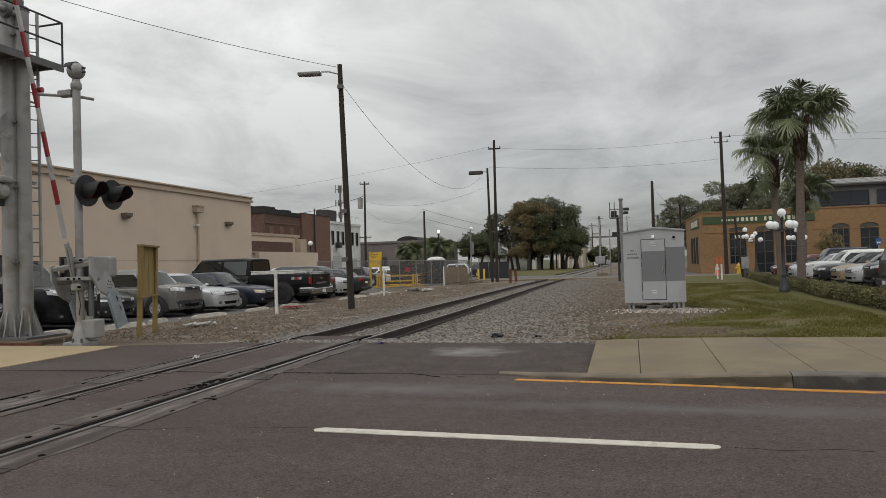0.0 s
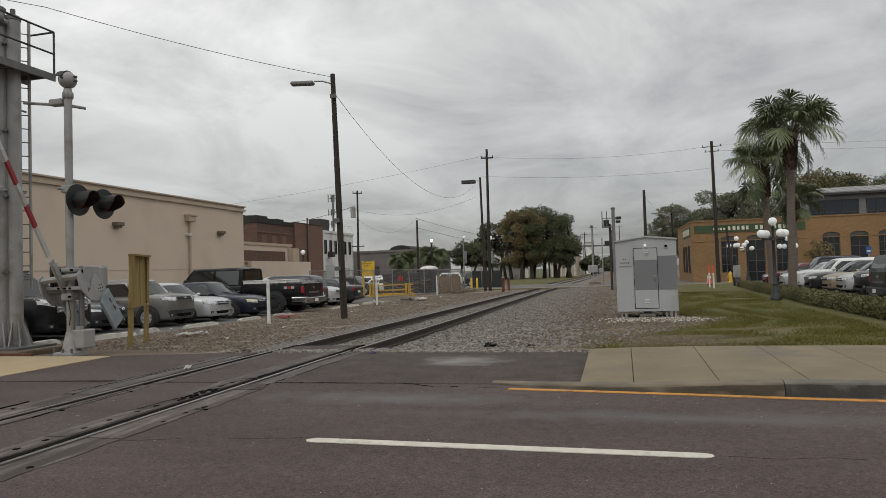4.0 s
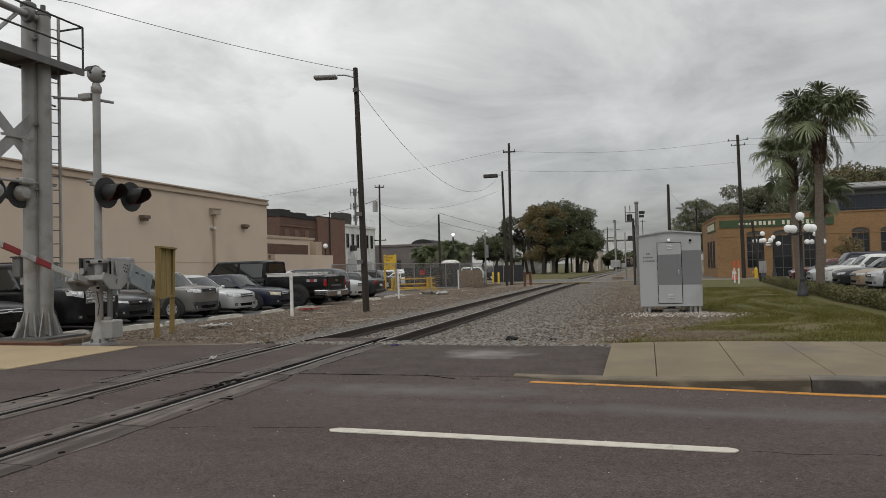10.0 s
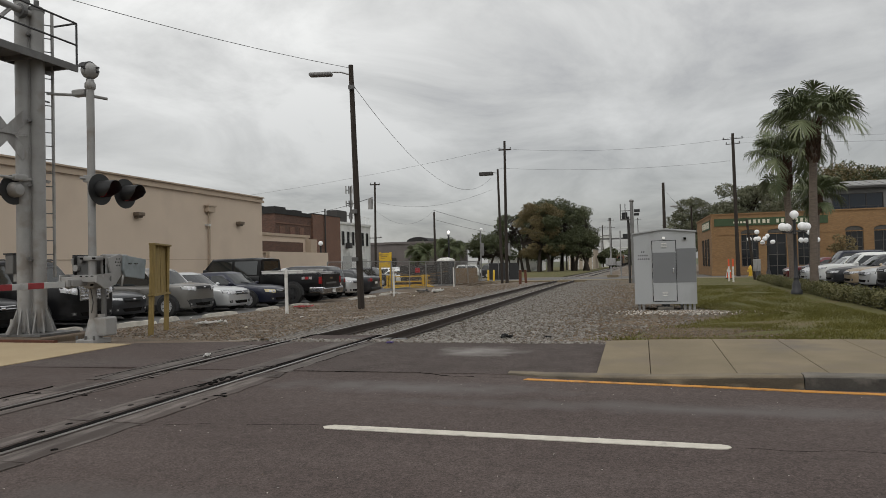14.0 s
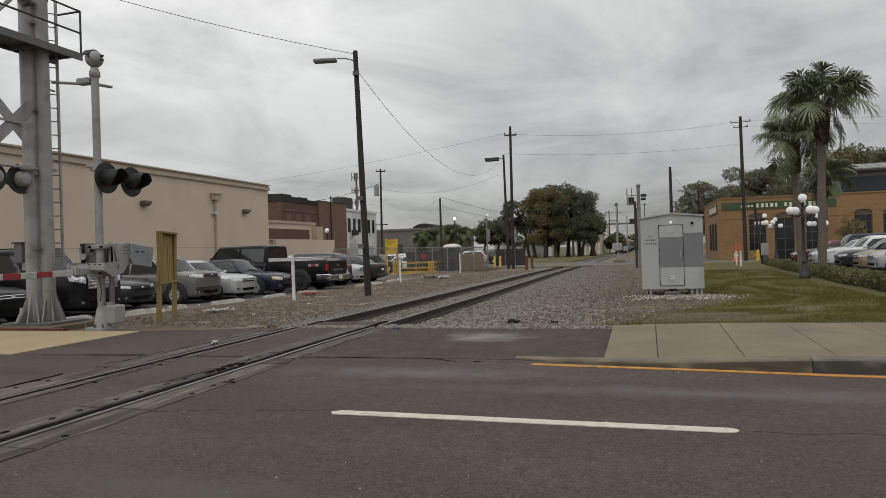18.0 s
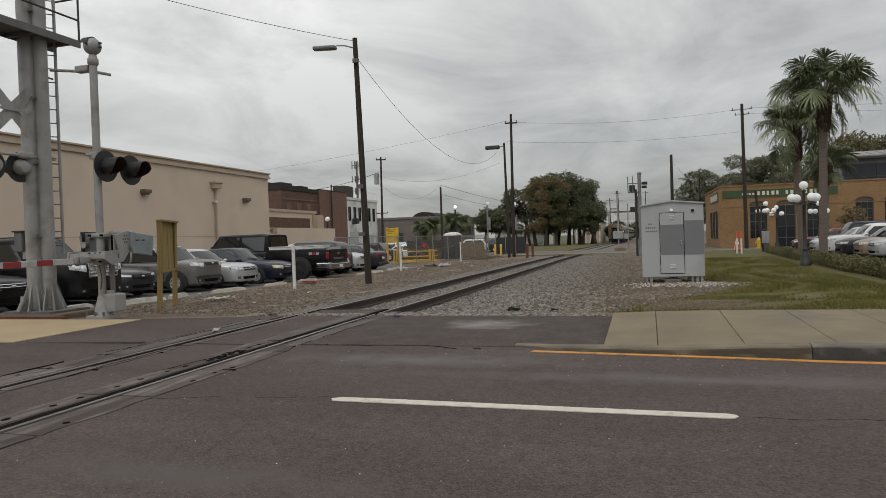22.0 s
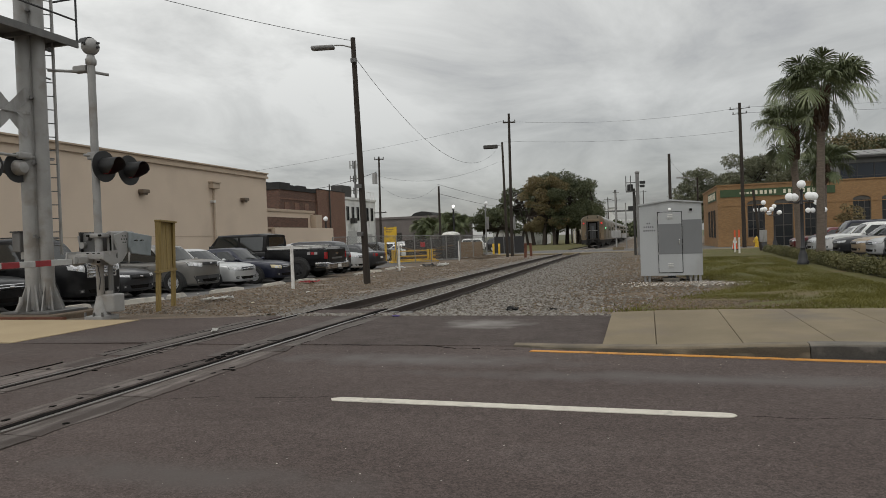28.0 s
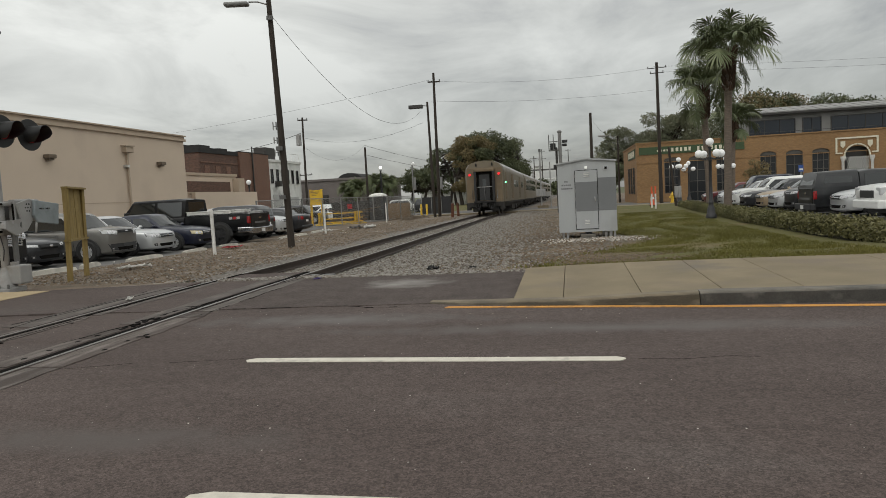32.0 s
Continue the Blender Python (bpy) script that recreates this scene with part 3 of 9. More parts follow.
def loft(bm, rings, cap=True):
    vs = [[bm.verts.new(p) for p in r] for r in rings]
    k = len(vs[0])
    for a, b in zip(vs, vs[1:]):
        for i in range(k):
            bm.faces.new((a[i], a[(i + 1) % k], b[(i + 1) % k], b[i]))
    if cap:
        bm.faces.new(vs[0])
        bm.faces.new(vs[-1])
    return bm


def lathe(bm, profile, sides=16, at=(0, 0, 0)):
    """A profile of (radius, z) turned about the upright axis."""
    return loft(bm, [[(at[0] + r * math.cos(2 * math.pi * k / sides), at[1] + r * math.sin(2 * math.pi * k / sides), at[2] + z) for k in range(sides)] for r, z in profile])


def gz(y):
    """Height of the ground, which falls away gently to the north."""
    return float(np.interp(y, [10, 60, 150, 260], [0, -0.425, -0.98, -1.2]))


def track_x(y):
    """The track's centre line."""
    return float(np.interp(y, [-60, 0, 20, 45, 65, 130, 600], [-5.2, -5.27, -5.47, -5.95, -6.08, -5.75, -3.0]))


YS = [-90, -40, -20, -10, 0, 4, 7, 10, 11, 12, 13, 14, 15, 16, 18, 20, 22, 24, 26, 28, 30, 33, 36, 40, 45, 50, 55, 60, 66, 72, 80, 90, 100, 115, 130, 150, 180, 220, 260, 330, 420, 600]


def sheet(name, left, right, y0, y1, lift, mat, label, category, steps=1, rough_z=0.0, thick=0.0):
    """A piece of ground between two lines x = left(y) and x = right(y), which follows the fall of the land."""
    left = left if callable(left) else (lambda y, v=left: v)
    right = right if callable(right) else (lambda y, v=right: v)
    ys = [y0] + [y for y in YS if y0 < y < y1] + [y1]
    bm = bmesh.new()
    rows = []
    for y in ys:
        z = gz(y) + (lift(y) if callable(lift) else lift)
        rows.append([bm.verts.new((left(y) + (right(y) - left(y)) * k / steps, y, z + (noise.noise((left(y) + k, y * 0.7, 3)) * rough_z if 0 < k < steps else 0))) for k in range(steps + 1)])
    for a, b in zip(rows, rows[1:]):
        for k in range(steps):
            bm.faces.new((a[k], a[k + 1], b[k + 1], b[k]))
    if thick:
        bmesh.ops.solidify(bm, geom=bm.faces[:], thickness=thick)
    ob = part(name, bm, mat)
    return tagged(ob, label, category, kind="structure")


# ---- ground, road, track ----
def big_ground():
    bm = bmesh.new()
    xs = [-1500, -300, -120, -60, -40, -26, -18, -12, -8, -4, 0, 4, 8, 14, 22, 40, 80, 160, 400, 1500]
    ys = [-1500, -300] + YS + [900, 2000]
    rows = [[bm.verts.new((x, y, gz(y) - 0.30)) for x in xs] for y in ys]
    for a, b in zip(rows, rows[1:]):
        for k in range(len(xs) - 1):
            bm.faces.new((a[k], a[k + 1], b[k + 1], b[k]))
    tagged(part("ground", bm, GROUND), "rough grass and bare earth reaching to the horizon", "ground", kind="structure")


big_ground()


def kerb_y(x):
    return float(np.interp(x, [-1.5, -0.9, -0.2, 0.6, 1.6, 60], [7.90, 7.72, 7.60, 7.49, 7.40, 7.32]))


# the road surface, with its edge along the kerb line and the crossing
bm = bmesh.new()
xs = [-120, -60, -30, -9, -1.5, -0.9, -0.2, 0.6, 1.6, 8, 30, 60, 120]
lo = [bm.verts.new((x, -12, 0)) for x in xs]
hi = [bm.verts.new((x, kerb_y(x) if x > -1.6 else (7.6 if x < -8.95 else 7.9), 0)) for x in xs]
for k in range(len(xs) - 1):
    bm.faces.new((lo[k], lo[k + 1], hi[k + 1], hi[k]))
tagged(part("road", bm, ASPHALT), "worn brownish grey asphalt street with faint tyre marks", "road", kind="structure")
# the crossing aprons
bm = bmesh.new()
prism(bm, [(-4.54, 7.82), (-1.46, 7.9), (-0.9, 7.86), (-0.46, 7.66), (-0.44, 10.3), (-0.42, 11.1), (-1.5, 11.2), (-2.6, 11.12), (-3.9, 11.3), (-4.56, 11.45)], "z", -0.2, 0.006)
tagged(part("apron", bm, ASPHALT_NEW), "dark asphalt apron with a pale stain beside the rails", "asphalt apron", kind="structure")
bm = bmesh.new()
prism(bm, [(-8.9, 7.6), (-6.3, 7.9), (-6.3, 10.9), (-7.3, 10.72), (-8.95, 10.4)], "z", -0.2, 0.002)
tagged(part("apron", bm, ASPHALT), "worn asphalt shoulder beside the rails", "asphalt apron", kind="structure")
bm = bmesh.new()
prism(bm, [(-4.78, 7.8), (-4.78, 12.0), (-6.1, 11.9), (-6.1, 7.8)], "z", -0.2, 0.002)
tagged(part("crossing_infill", bm, ASPHALT), "asphalt infill between the rails of the crossing", "asphalt", kind="structure")


def line_strip(name, outline, mat, label):
    bm = bmesh.new()
    prism(bm, outline, "z", 0.001, 0.007)
    return tagged(part(name, bm, mat), label, "road marking", kind="structure")


line_strip("lane_line", [(-2.54, 5.13), (-2.50, 5.065), (-2.1, 5.058), (-0.9, 5.040), (0.53, 5.018), (0.585, 5.035), (0.612, 5.075), (0.60, 5.115), (0.55, 5.140), (-0.8, 5.160), (-1.9, 5.185), (-2.47, 5.19)], LINE_WHITE, "white painted lane dash, scuffed")
line_strip("lane_line", [(-1.56, 2.45), (-1.44, 2.44), (1.62, 2.50), (1.66, 2.62), (-1.45, 2.64), (-1.55, 2.6)], LINE_WHITE, "white painted lane dash, scuffed")
for x0 in (9.5, 18.6):
    line_strip("lane_line", [(x0, 5.0), (x0 + 3.1, 4.96), (x0 + 3.1, 5.08), (x0, 5.12)], LINE_WHITE, "white painted lane dash, scuffed")
line_strip("edge_line", [(-1.25, 7.55), (0.6, 7.37), (1.6, 7.24), (3.4, 7.09), (60, 6.9), (60, 7.0), (3.4, 7.19), (1.6, 7.34), (0.6, 7.465), (-1.22, 7.64)], LINE_YELLOW, "orange-yellow painted edge line along the kerb")

# sidewalk slabs and kerb stones
def kerb_h(x):
    return float(np.interp(x, [-1.5, -0.6, 0.3, 1.0, 1.7], [0.018, 0.050, 0.076, 0.115, 0.146]))


def far_edge(x):
    return float(np.interp(x, [-0.5, 0.6, 1.6, 30], [10.13, 10.30, 10.38, 10.38]))


walk_e = thing("sidewalk", pose(0, 0, 0), "pale tan concrete sidewalk of broad slabs with dark joints", "sidewalk", kind="structure")
joints = [-0.46, 0.13, 1.0, 1.85, 2.68, 4.3, 5.9, 7.5, 9.1, 10.7, 12.3, 14, 16, 18, 20, 23, 26, 30]
for a, b in zip(joints, joints[1:]):
    bm = bmesh.new()
    g = 0.003
    outline = [(a + g, kerb_y(a) + 0.178), (b - g, kerb_y(b) + 0.178), (b - g + 0.02, far_edge(b)), (a + g + 0.02, far_edge(a))]
    vs = []
    for x, y in outline:
        z = (min(0.142, kerb_h(x) - 0.004) if y < 9 else 0.165 - 0.02 * max(0, 0.4 - x))
        vs.append(((x, y, -0.1), (x, y, z)))
    loft(bm, [[v[0] for v in vs], [v[1] for v in vs]])
    bmesh.ops.bevel(bm, geom=[e for e in bm.edges if all(v.co.z > 0 for v in e.verts)], offset=0.006, segments=1, affect="EDGES")
    part("slab", bm, CONCRETE, walk_e)
kerb_e = thing("kerb", pose(0, 0, 0), "weathered grey concrete kerb that dips to the crossing", "kerb", kind="structure")
ks = [-1.5, 1.58, 4.6, 7.6, 10.7, 14, 17, 20, 24, 30]
for a, b in zip(ks, ks[1:]):
    face, top = [], []
    n = 28
    for k in range(n + 1):
        x = a + 0.004 + (b - a - 0.008) * k / n
        y, h = kerb_y(x), kerb_h(x)
        q, c = 0.007 * noise.noise((x * 4, 2, 2)), max(0.0, noise.noise((x * 5.5, 7, 1)) - 0.25) * 0.035
        lip = min(0.03, h / 2)
        face.append([(x, y - 0.012, -0.1), (x, y - 0.012, 0.0), (x, y + q - 0.004, h * 0.5), (x, y + 0.002 + q, h - lip), (x, y + 0.02 + c, h - 0.5 * lip), (x, y + 0.15, h - 0.5 * lip), (x, y + 0.15, -0.1)])
        top.append([(x, y + 0.006 + q + c, h - lip * 0.8), (x, y + 0.014 + q + c, h - 0.010 - c * 0.4), (x, y + 0.036 + q + c, h), (x, y + 0.165, h + 0.002), (x, y + 0.165, h - lip * 0.8)])
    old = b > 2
    # the face gets a darker concrete than the top
    stone = part("kerb_stone", loft(bmesh.new(), face), KERB_FACE_OLD if old else KERB_FACE, kerb_e, "kerb face darker than its top")
    part("pale_top", loft(bmesh.new(), top), CONCRETE_OLD if old else CONCRETE_KERB, stone, "paler top of the kerb")
bm = bmesh.new()
prism(bm, [(-8.87, 7.62), (-8.9, 10.26), (-12.0, 10.22), (-30, 10.0), (-30, 7.4)], "z", -0.1, 0.012)
tagged(part("sidewalk_west", bm, CONCRETE_TAN), "sandy yellow concrete sidewalk west of the rails", "sidewalk", kind="structure")

# land either side of the track
def lawn_lift(y):
    return float(np.interp(y, [10.5, 11.5, 14.0, 15.5, 30, 60], [0.145, 0.11, 0.02, -0.025, 0.0, 0.0]))


def bal_z(off):
    return lambda y: off - 0.175 * float(np.interp(y, [11.2, 12.0], [0, 1]))


sheet("ballast_bed", lambda y: track_x(y) - float(np.interp(y, [11.0, 13.5], [0.9, 2.0])), lambda y: track_x(y) + 2.1, 10.7, 62, bal_z(-0.01), BALLAST, "grey crushed stone ballast under the rails", "ballast", steps=8, rough_z=0.03)
sheet("gravel_shoulder", lambda y: track_x(y) + 2.0, lambda y: float(np.interp(y, [10.8, 12.5, 15.5, 18, 24, 35, 60], [-0.2, 0.3, 1.5, 2.7, 0.9, 0.7, 0.1])), 10.7, 62, lambda y: -0.02 - 0.03 * float(np.interp(y, [11, 12.5], [0, 1])), GRAVEL, "grey gravel shoulder mixed with dead leaves", "gravel", steps=6, rough_z=0.03)
sheet("dirt_verge", lambda y: float(np.interp(y, [10, 20, 31, 60], [-12.9, -12.9, -14.6, -16.5])), lambda y: track_x(y) - 1.9, 10.25, 62, lambda y: -0.02 - 0.08 * float(np.interp(y, [10.5, 12.5], [0, 1])), DIRT, "brown dirt verge strewn with gravel and dead leaves", "dirt", steps=8, rough_z=0.05)
# the ballast's sloping foot beside the dirt
bm = bmesh.new()
rows = []
for y in [12.2, 12.6] + [v for v in YS if 13 <= v <= 60] + [62]:
    d = -0.02 - 0.08 * float(np.interp(y, [10.5, 12.5], [0, 1]))
    b = -0.01 - 0.175 * float(np.interp(y, [11.2, 12.0], [0, 1]))
    rows.append([bm.verts.new((track_x(y) + u, y, gz(y) + z)) for u, z in ((-2.25, d - 0.01), (-1.95, d + 0.012), (-1.7, (d + b) / 2), (-1.35, b + 0.01))])
for a, b in zip(rows, rows[1:]):
    for k in range(3):
        bm.faces.new((a[k], a[k + 1], b[k + 1], b[k]))
tagged(part("ballast_foot", bm, BALLAST), "sloping foot of the grey ballast beside the dirt", "ballast", kind="structure")
sheet("parking_lot", -90, lambda y: float(np.interp(y, [10, 20, 31, 60], [-12.8, -12.75, -14.4, -16.3])), 10.2, 62, -0.14, ASPHALT_LOT, "grey asphalt parking lot beside the track", "parking lot")
sheet("lawn", lambda y: float(np.interp(y, [10.5, 12.5, 15.5, 18, 24, 35, 60], [-0.1, 0.2, 1.4, 2.6, 0.8, 0.6, 0.0])), lambda y: float(np.interp(y, [10, 17, 25, 48, 60], [6.4, 6.4, 6.7, 8.6, 9.4])), 10.15, 60.5, lawn_lift, LAWN, "patchy green lawn with brown spots beside the sidewalk", "lawn", steps=10, rough_z=0.05)
sheet("parking_lot_east", lambda y: float(np.interp(y, [10, 17, 25, 48, 60], [6.3, 6.3, 6.6, 8.5, 9.3])), 70, 10.5, 66, 0.0, ASPHALT_LOT, "grey asphalt parking lot before the brick building", "parking lot")
sheet("mulch_bed", lambda y: float(np.interp(y, [10, 17, 25, 48, 60], [5.85, 5.7, 5.98, 7.65, 8.5])), lambda y: float(np.interp(y, [10, 17, 25, 48, 60], [7.2, 7.2, 7.5, 9.2, 10.0])), 11.5, 50, lambda y: lawn_lift(y) - 0.02, MULCH, "dark brown mulch bed under the hedge", "mulch bed", steps=5, rough_z=0.03)
# the farther cross street
sheet("cross_street", -90, 90, 63.5, 75.5, 0.0, ASPHALT_LOT, "grey cross street beyond the first block", "street")
sheet("cross_sidewalk", -15, 70, 60.5, 63.5, 0.004, CONCRETE, "pale concrete sidewalk along the cross street", "sidewalk", steps=2)
sheet("cross_sidewalk", -60, 60, 75.5, 77.5, 0.004, CONCRETE, "pale concrete sidewalk along the cross street", "sidewalk", steps=2)
tagged(part("sidewalk_edge", boxed(-15, 60.38, gz(60) - 0.4, 70, 60.5, gz(60) + 0.002), CONCRETE), "pale concrete edge of the cross sidewalk", "kerb", kind="structure")
sheet("far_grass", -70, lambda y: track_x(y) - 2.2, 77.5, 260, 0.0, LAWN, "green grass under the oaks beyond the cross street", "grass", steps=6, rough_z=0.1)
sheet("far_ballast", lambda y: track_x(y) - 2.2, lambda y: track_x(y) + 2.2, 77.5, 600, -0.1, BALLAST, "grey ballast along the far track", "ballast", steps=2)
sheet("far_verge", lambda y: track_x(y) + 2.2, 60, 77.5, 260, -0.02, DIRT, "brown dirt verge beside the far track", "dirt", steps=3)


# rails: running surface, web and foot
def rail(side):
    ys = [y for y in YS if -60 <= y <= 600]
    prof = [(-0.07, -0.165), (0.07, -0.165), (0.07, -0.15), (0.012, -0.13), (0.012, -0.05), (0.036, -0.038), (0.036, -0.005), (0.028, 0.0), (-0.028, 0.0), (-0.036, -0.005), (-0.036, -0.038), (-0.012, -0.05), (-0.012, -0.13), (-0.07, -0.15)]
    rings = [[(track_x(y) + side * 0.755 + u, y, gz(y) + 0.012 + v) for u, v in prof] for y in ys]
    ob = part("rail", loft(bmesh.new(), rings), STEEL_RAIL)
    tagged(ob, "rusty brown steel rail with a worn bright top", "rail", "rails of the track", "structure")
    rings = [[(track_x(y) + side * 0.755 + u, y, gz(y) + 0.012 + v) for u, v in ((-0.022, 0.0), (0.022, 0.0), (0.022, 0.0022), (-0.022, 0.0022))] for y in ys]
    part("running_surface", loft(bmesh.new(), rings), STEEL_TOP, ob)


rail(-1)
rail(1)
# the crossing surface: worn panels either side of each rail, whose outer edges are frayed (out: which edge)
for x0, x1, y_end, out, lab in ((-4.97, -4.735, 6.7, -1, "pale grey worn panel inside the rail"), (-4.505, -4.17, 7.6, 1, "pale grey worn concrete panel outside the rail"),
                                (-6.53, -6.125, 6.7, -1, "grey worn panel outside the rail"), (-5.965, -5.80, 7.5, 1, "grey worn panel inside the rail")):
    e = thing("crossing_panel_row", pose(0, 0, 0), lab, "crossing panel", kind="structure")
    y, k = -8.0, 0
    while y < y_end:
        L = min(1.175, y_end - y)
        bm = bmesh.new()
        lo_, hi_ = [], []
        for i in range(9):
            yy = y + 0.012 + (L - 0.024) * i / 8
            dx = track_x(yy) + 5.31
            fray = noise.noise((yy * 2.1, x0, 1)) * 0.05 + noise.noise((yy * 7.3, x0, 2)) * 0.03 + (0.06 if y + L > y_end - 0.1 else 0) * i / 8
            lo_.append((x0 + dx + (fray if out < 0 else 0), yy))
            hi_.append((x1 + dx - (fray if out > 0 else 0), yy))
        prism(bm, lo_ + hi_[::-1], "z", -0.08, 0.007 + 0.003 * (k % 2))
        part("panel", bm, CONCRETE_GREY, e)
        y += L
        k += 1
# no recess is cut: a near-black strip on top stands for the groove's shade
for xo, wd in ((0.755 - 0.083, 0.030), (-0.755 + 0.074, 0.022)):
    ys = [-10 + 0.25 * k for k in range(89)]
    rings = []
    for y in ys:
        q0, q1 = (0.022 * noise.noise((y * 2.7, xo, 3)) + 0.012 * noise.noise((y * 9, xo, 5)) for _ in (0, 1))
        wide_ = wd + 0.012 * max(0.0, noise.noise((y * 1.7, xo, 8)))
        rings.append([(track_x(y) + xo + u, y, v) for u, v in ((-wide_ - abs(q0) * (1 if xo > 0 else 0), -0.05), (wd + 0.012, -0.05), (wd + 0.012, 0.0125), (-wide_ - abs(q0) * (1 if xo > 0 else 0), 0.0125))])
    tagged(part("flangeway", loft(bmesh.new(), rings), GROOVE), "near-black strip for the shaded, worn flangeway groove along the rail", "flangeway", kind="structure")
bm = boxed(-4.50, 11.30, -0.22, -4.02, 11.62, 0.0, bevel=0.02)
tagged(part("timber_end", bm, GALV_DARK), "dark weathered timber at the end of the crossing", "timber", kind="structure")
# patched strips of asphalt beside the panels' ends
for x0, x1, y0_, y1_, lab in ((-5.04, -4.75, 6.9, 11.6, "cracked grey header strip inside the rail"), (-4.50, -4.26, 7.7, 10.9, "cracked grey header strip outside the rail"), (-6.62, -6.20, 6.85, 10.3, "cracked grey header strip outside the far rail"), (-5.96, -5.82, 7.6, 10.8, "grey header strip inside the far rail")):
    bm = bmesh.new()
    n_ = 16
    lo_, hi_ = [], []
    for i in range(n_ + 1):
        yy = y0_ + (y1_ - y0_) * i / n_
        dx = track_x(yy) + 5.335
        lo_.append((x0 + dx + 0.03 * noise.noise((yy * 3, x0, 1)), yy))
        hi_.append((x1 + dx + 0.03 * noise.noise((yy * 3, x1, 4)), yy))
    prism(bm, lo_ + hi_[::-1], "z", -0.05, 0.0075)
    tagged(part("header_strip", bm, HEADER), lab, "asphalt", kind="structure")
# bolt pockets in the panels
bm = bmesh.new()
for k in range(26):
    y = -2.0 + k * 0.36 + random.uniform(-0.05, 0.05)
    for xo in (-4.83, -4.25, -6.42):
        if random.random() < 0.72 and y < 6.6:
            dxx = track_x(y) + 5.32
            cx_, cy_ = xo + dxx + random.uniform(-0.02, 0.02), y
            prism(bm, [(cx_ + random.uniform(0.018, 0.032) * math.cos(a), cy_ + random.uniform(0.02, 0.05) * math.sin(a)) for a in np.linspace(0, 5.5, 8)], "z", 0.0, 0.0117)
tagged(part("bolt_pockets", bm, GROOVE), "dark bolt pockets in the crossing panels", "bolts", kind="stuff")


def crack(bm, x, y, way, length, wide, wander, top, gaps=0.2):
    """A ragged crack that runs along a heading, with breaks."""
    for k in range(int(length / 0.05)):
        way += random.uniform(-wander, wander)
        nx, ny = x + 0.05 * math.sin(way), y + 0.05 * math.cos(way)
        w = wide * max(0.15, 0.8 + 1.2 * noise.noise((x * 9, y * 5, 3))) * random.uniform(0.7, 1.3)
        if noise.noise((x * 3, y * 1.6, 40 * wide)) > gaps - 0.5:
            px_, py_ = w * math.cos(way), -w * math.sin(way)
            prism(bm, [(x - px_, y - py_), (x + px_, y + py_), (nx + px_, ny + py_), (nx - px_, ny - py_)], "z", 0.0, top)
        x, y = nx, ny
        way *= 0.94


# ragged gaps and cracks in the asphalt by the rails
bm = bmesh.new()
for x, y, L, w in ((-4.99, 5.7, 6.0, 0.009), (-4.88, 7.2, 4.5, 0.007), (-6.63, 7.0, 3.4, 0.012), (-6.55, 5.2, 1.2, 0.012), (-6.45, 6.8, 3.0, 0.006), (-5.80, 5.6, 2.2, 0.006), (-4.30, 7.4, 2.4, 0.006), (-5.84, 7.6, 2.6, 0.006)):
    crack(bm, x, y, -0.015, L, w * 0.85, 0.10, 0.0105, 0.4)
for x, y, way, L, w in ((-4.92, 8.08, 1.57, 0.34, 0.016), (-4.30, 6.15, 1.5, 0.16, 0.012), (-6.55, 5.92, 1.6, 0.22, 0.014), (-5.95, 5.95, 1.5, 0.2, 0.008), (-6.05, 7.05, 0.6, 0.3, 0.007)):
    for k in range(int(L / 0.05)):
        nx, ny = x + 0.05, y + random.uniform(-0.010, 0.010)
        q = w * random.uniform(0.5, 1.3)
        prism(bm, [(x, y - q), (nx, ny - q), (nx, ny + q), (x, y + q)], "z", 0.0, 0.0112)
        x, y = nx, ny
for k in range(30):
    y = random.gauss(7.15, 0.28)
    x = -4.83 + 0.02 * (y - 7.1) + random.uniform(-0.075, 0.06)
    r_ = random.uniform(0.012, 0.04)
    prism(bm, [(x + r_ * random.uniform(0.4, 1.0) * math.cos(a), y + 2.2 * r_ * random.uniform(0.4, 1.0) * math.sin(a)) for a in np.linspace(0, 5.4, 7)], "z", 0.0, 0.0121)
tagged(part("asphalt_cracks", bm, GROOVE), "ragged dark cracks and holes in the asphalt by the rails", "cracks", kind="stuff")
# long thin seams and hairline cracks across the street
bm = bmesh.new()
for x, y, way, L in ((-4.4, 4.85, 1.44, 1.9), (0.7, 5.10, 1.6, 0.9), (-4.1, 7.85, 1.52, 2.8), (-1.2, 7.93, 1.7, 0.7)):
    h = way
    for k in range(int(L / 0.05)):
        h = way + 0.75 * (h - way) + random.uniform(-0.25, 0.25)
        nx, ny = x + 0.05 * math.sin(h), y + 0.05 * math.cos(h)
        q = random.uniform(0.0008, 0.0026)
        if noise.noise((x * 1.6, y, 9)) > -0.2:
            prism(bm, [(x, y - q), (nx, ny - q), (nx, ny + q), (x, y + q)], "z", 0.0, 0.0072 if y > 7.7 else 0.0012)
        x, y = nx, ny
tagged(part("hairline_cracks", bm, GROOVE), "hairline cracks and seams in the street's asphalt", "cracks", kind="stuff")


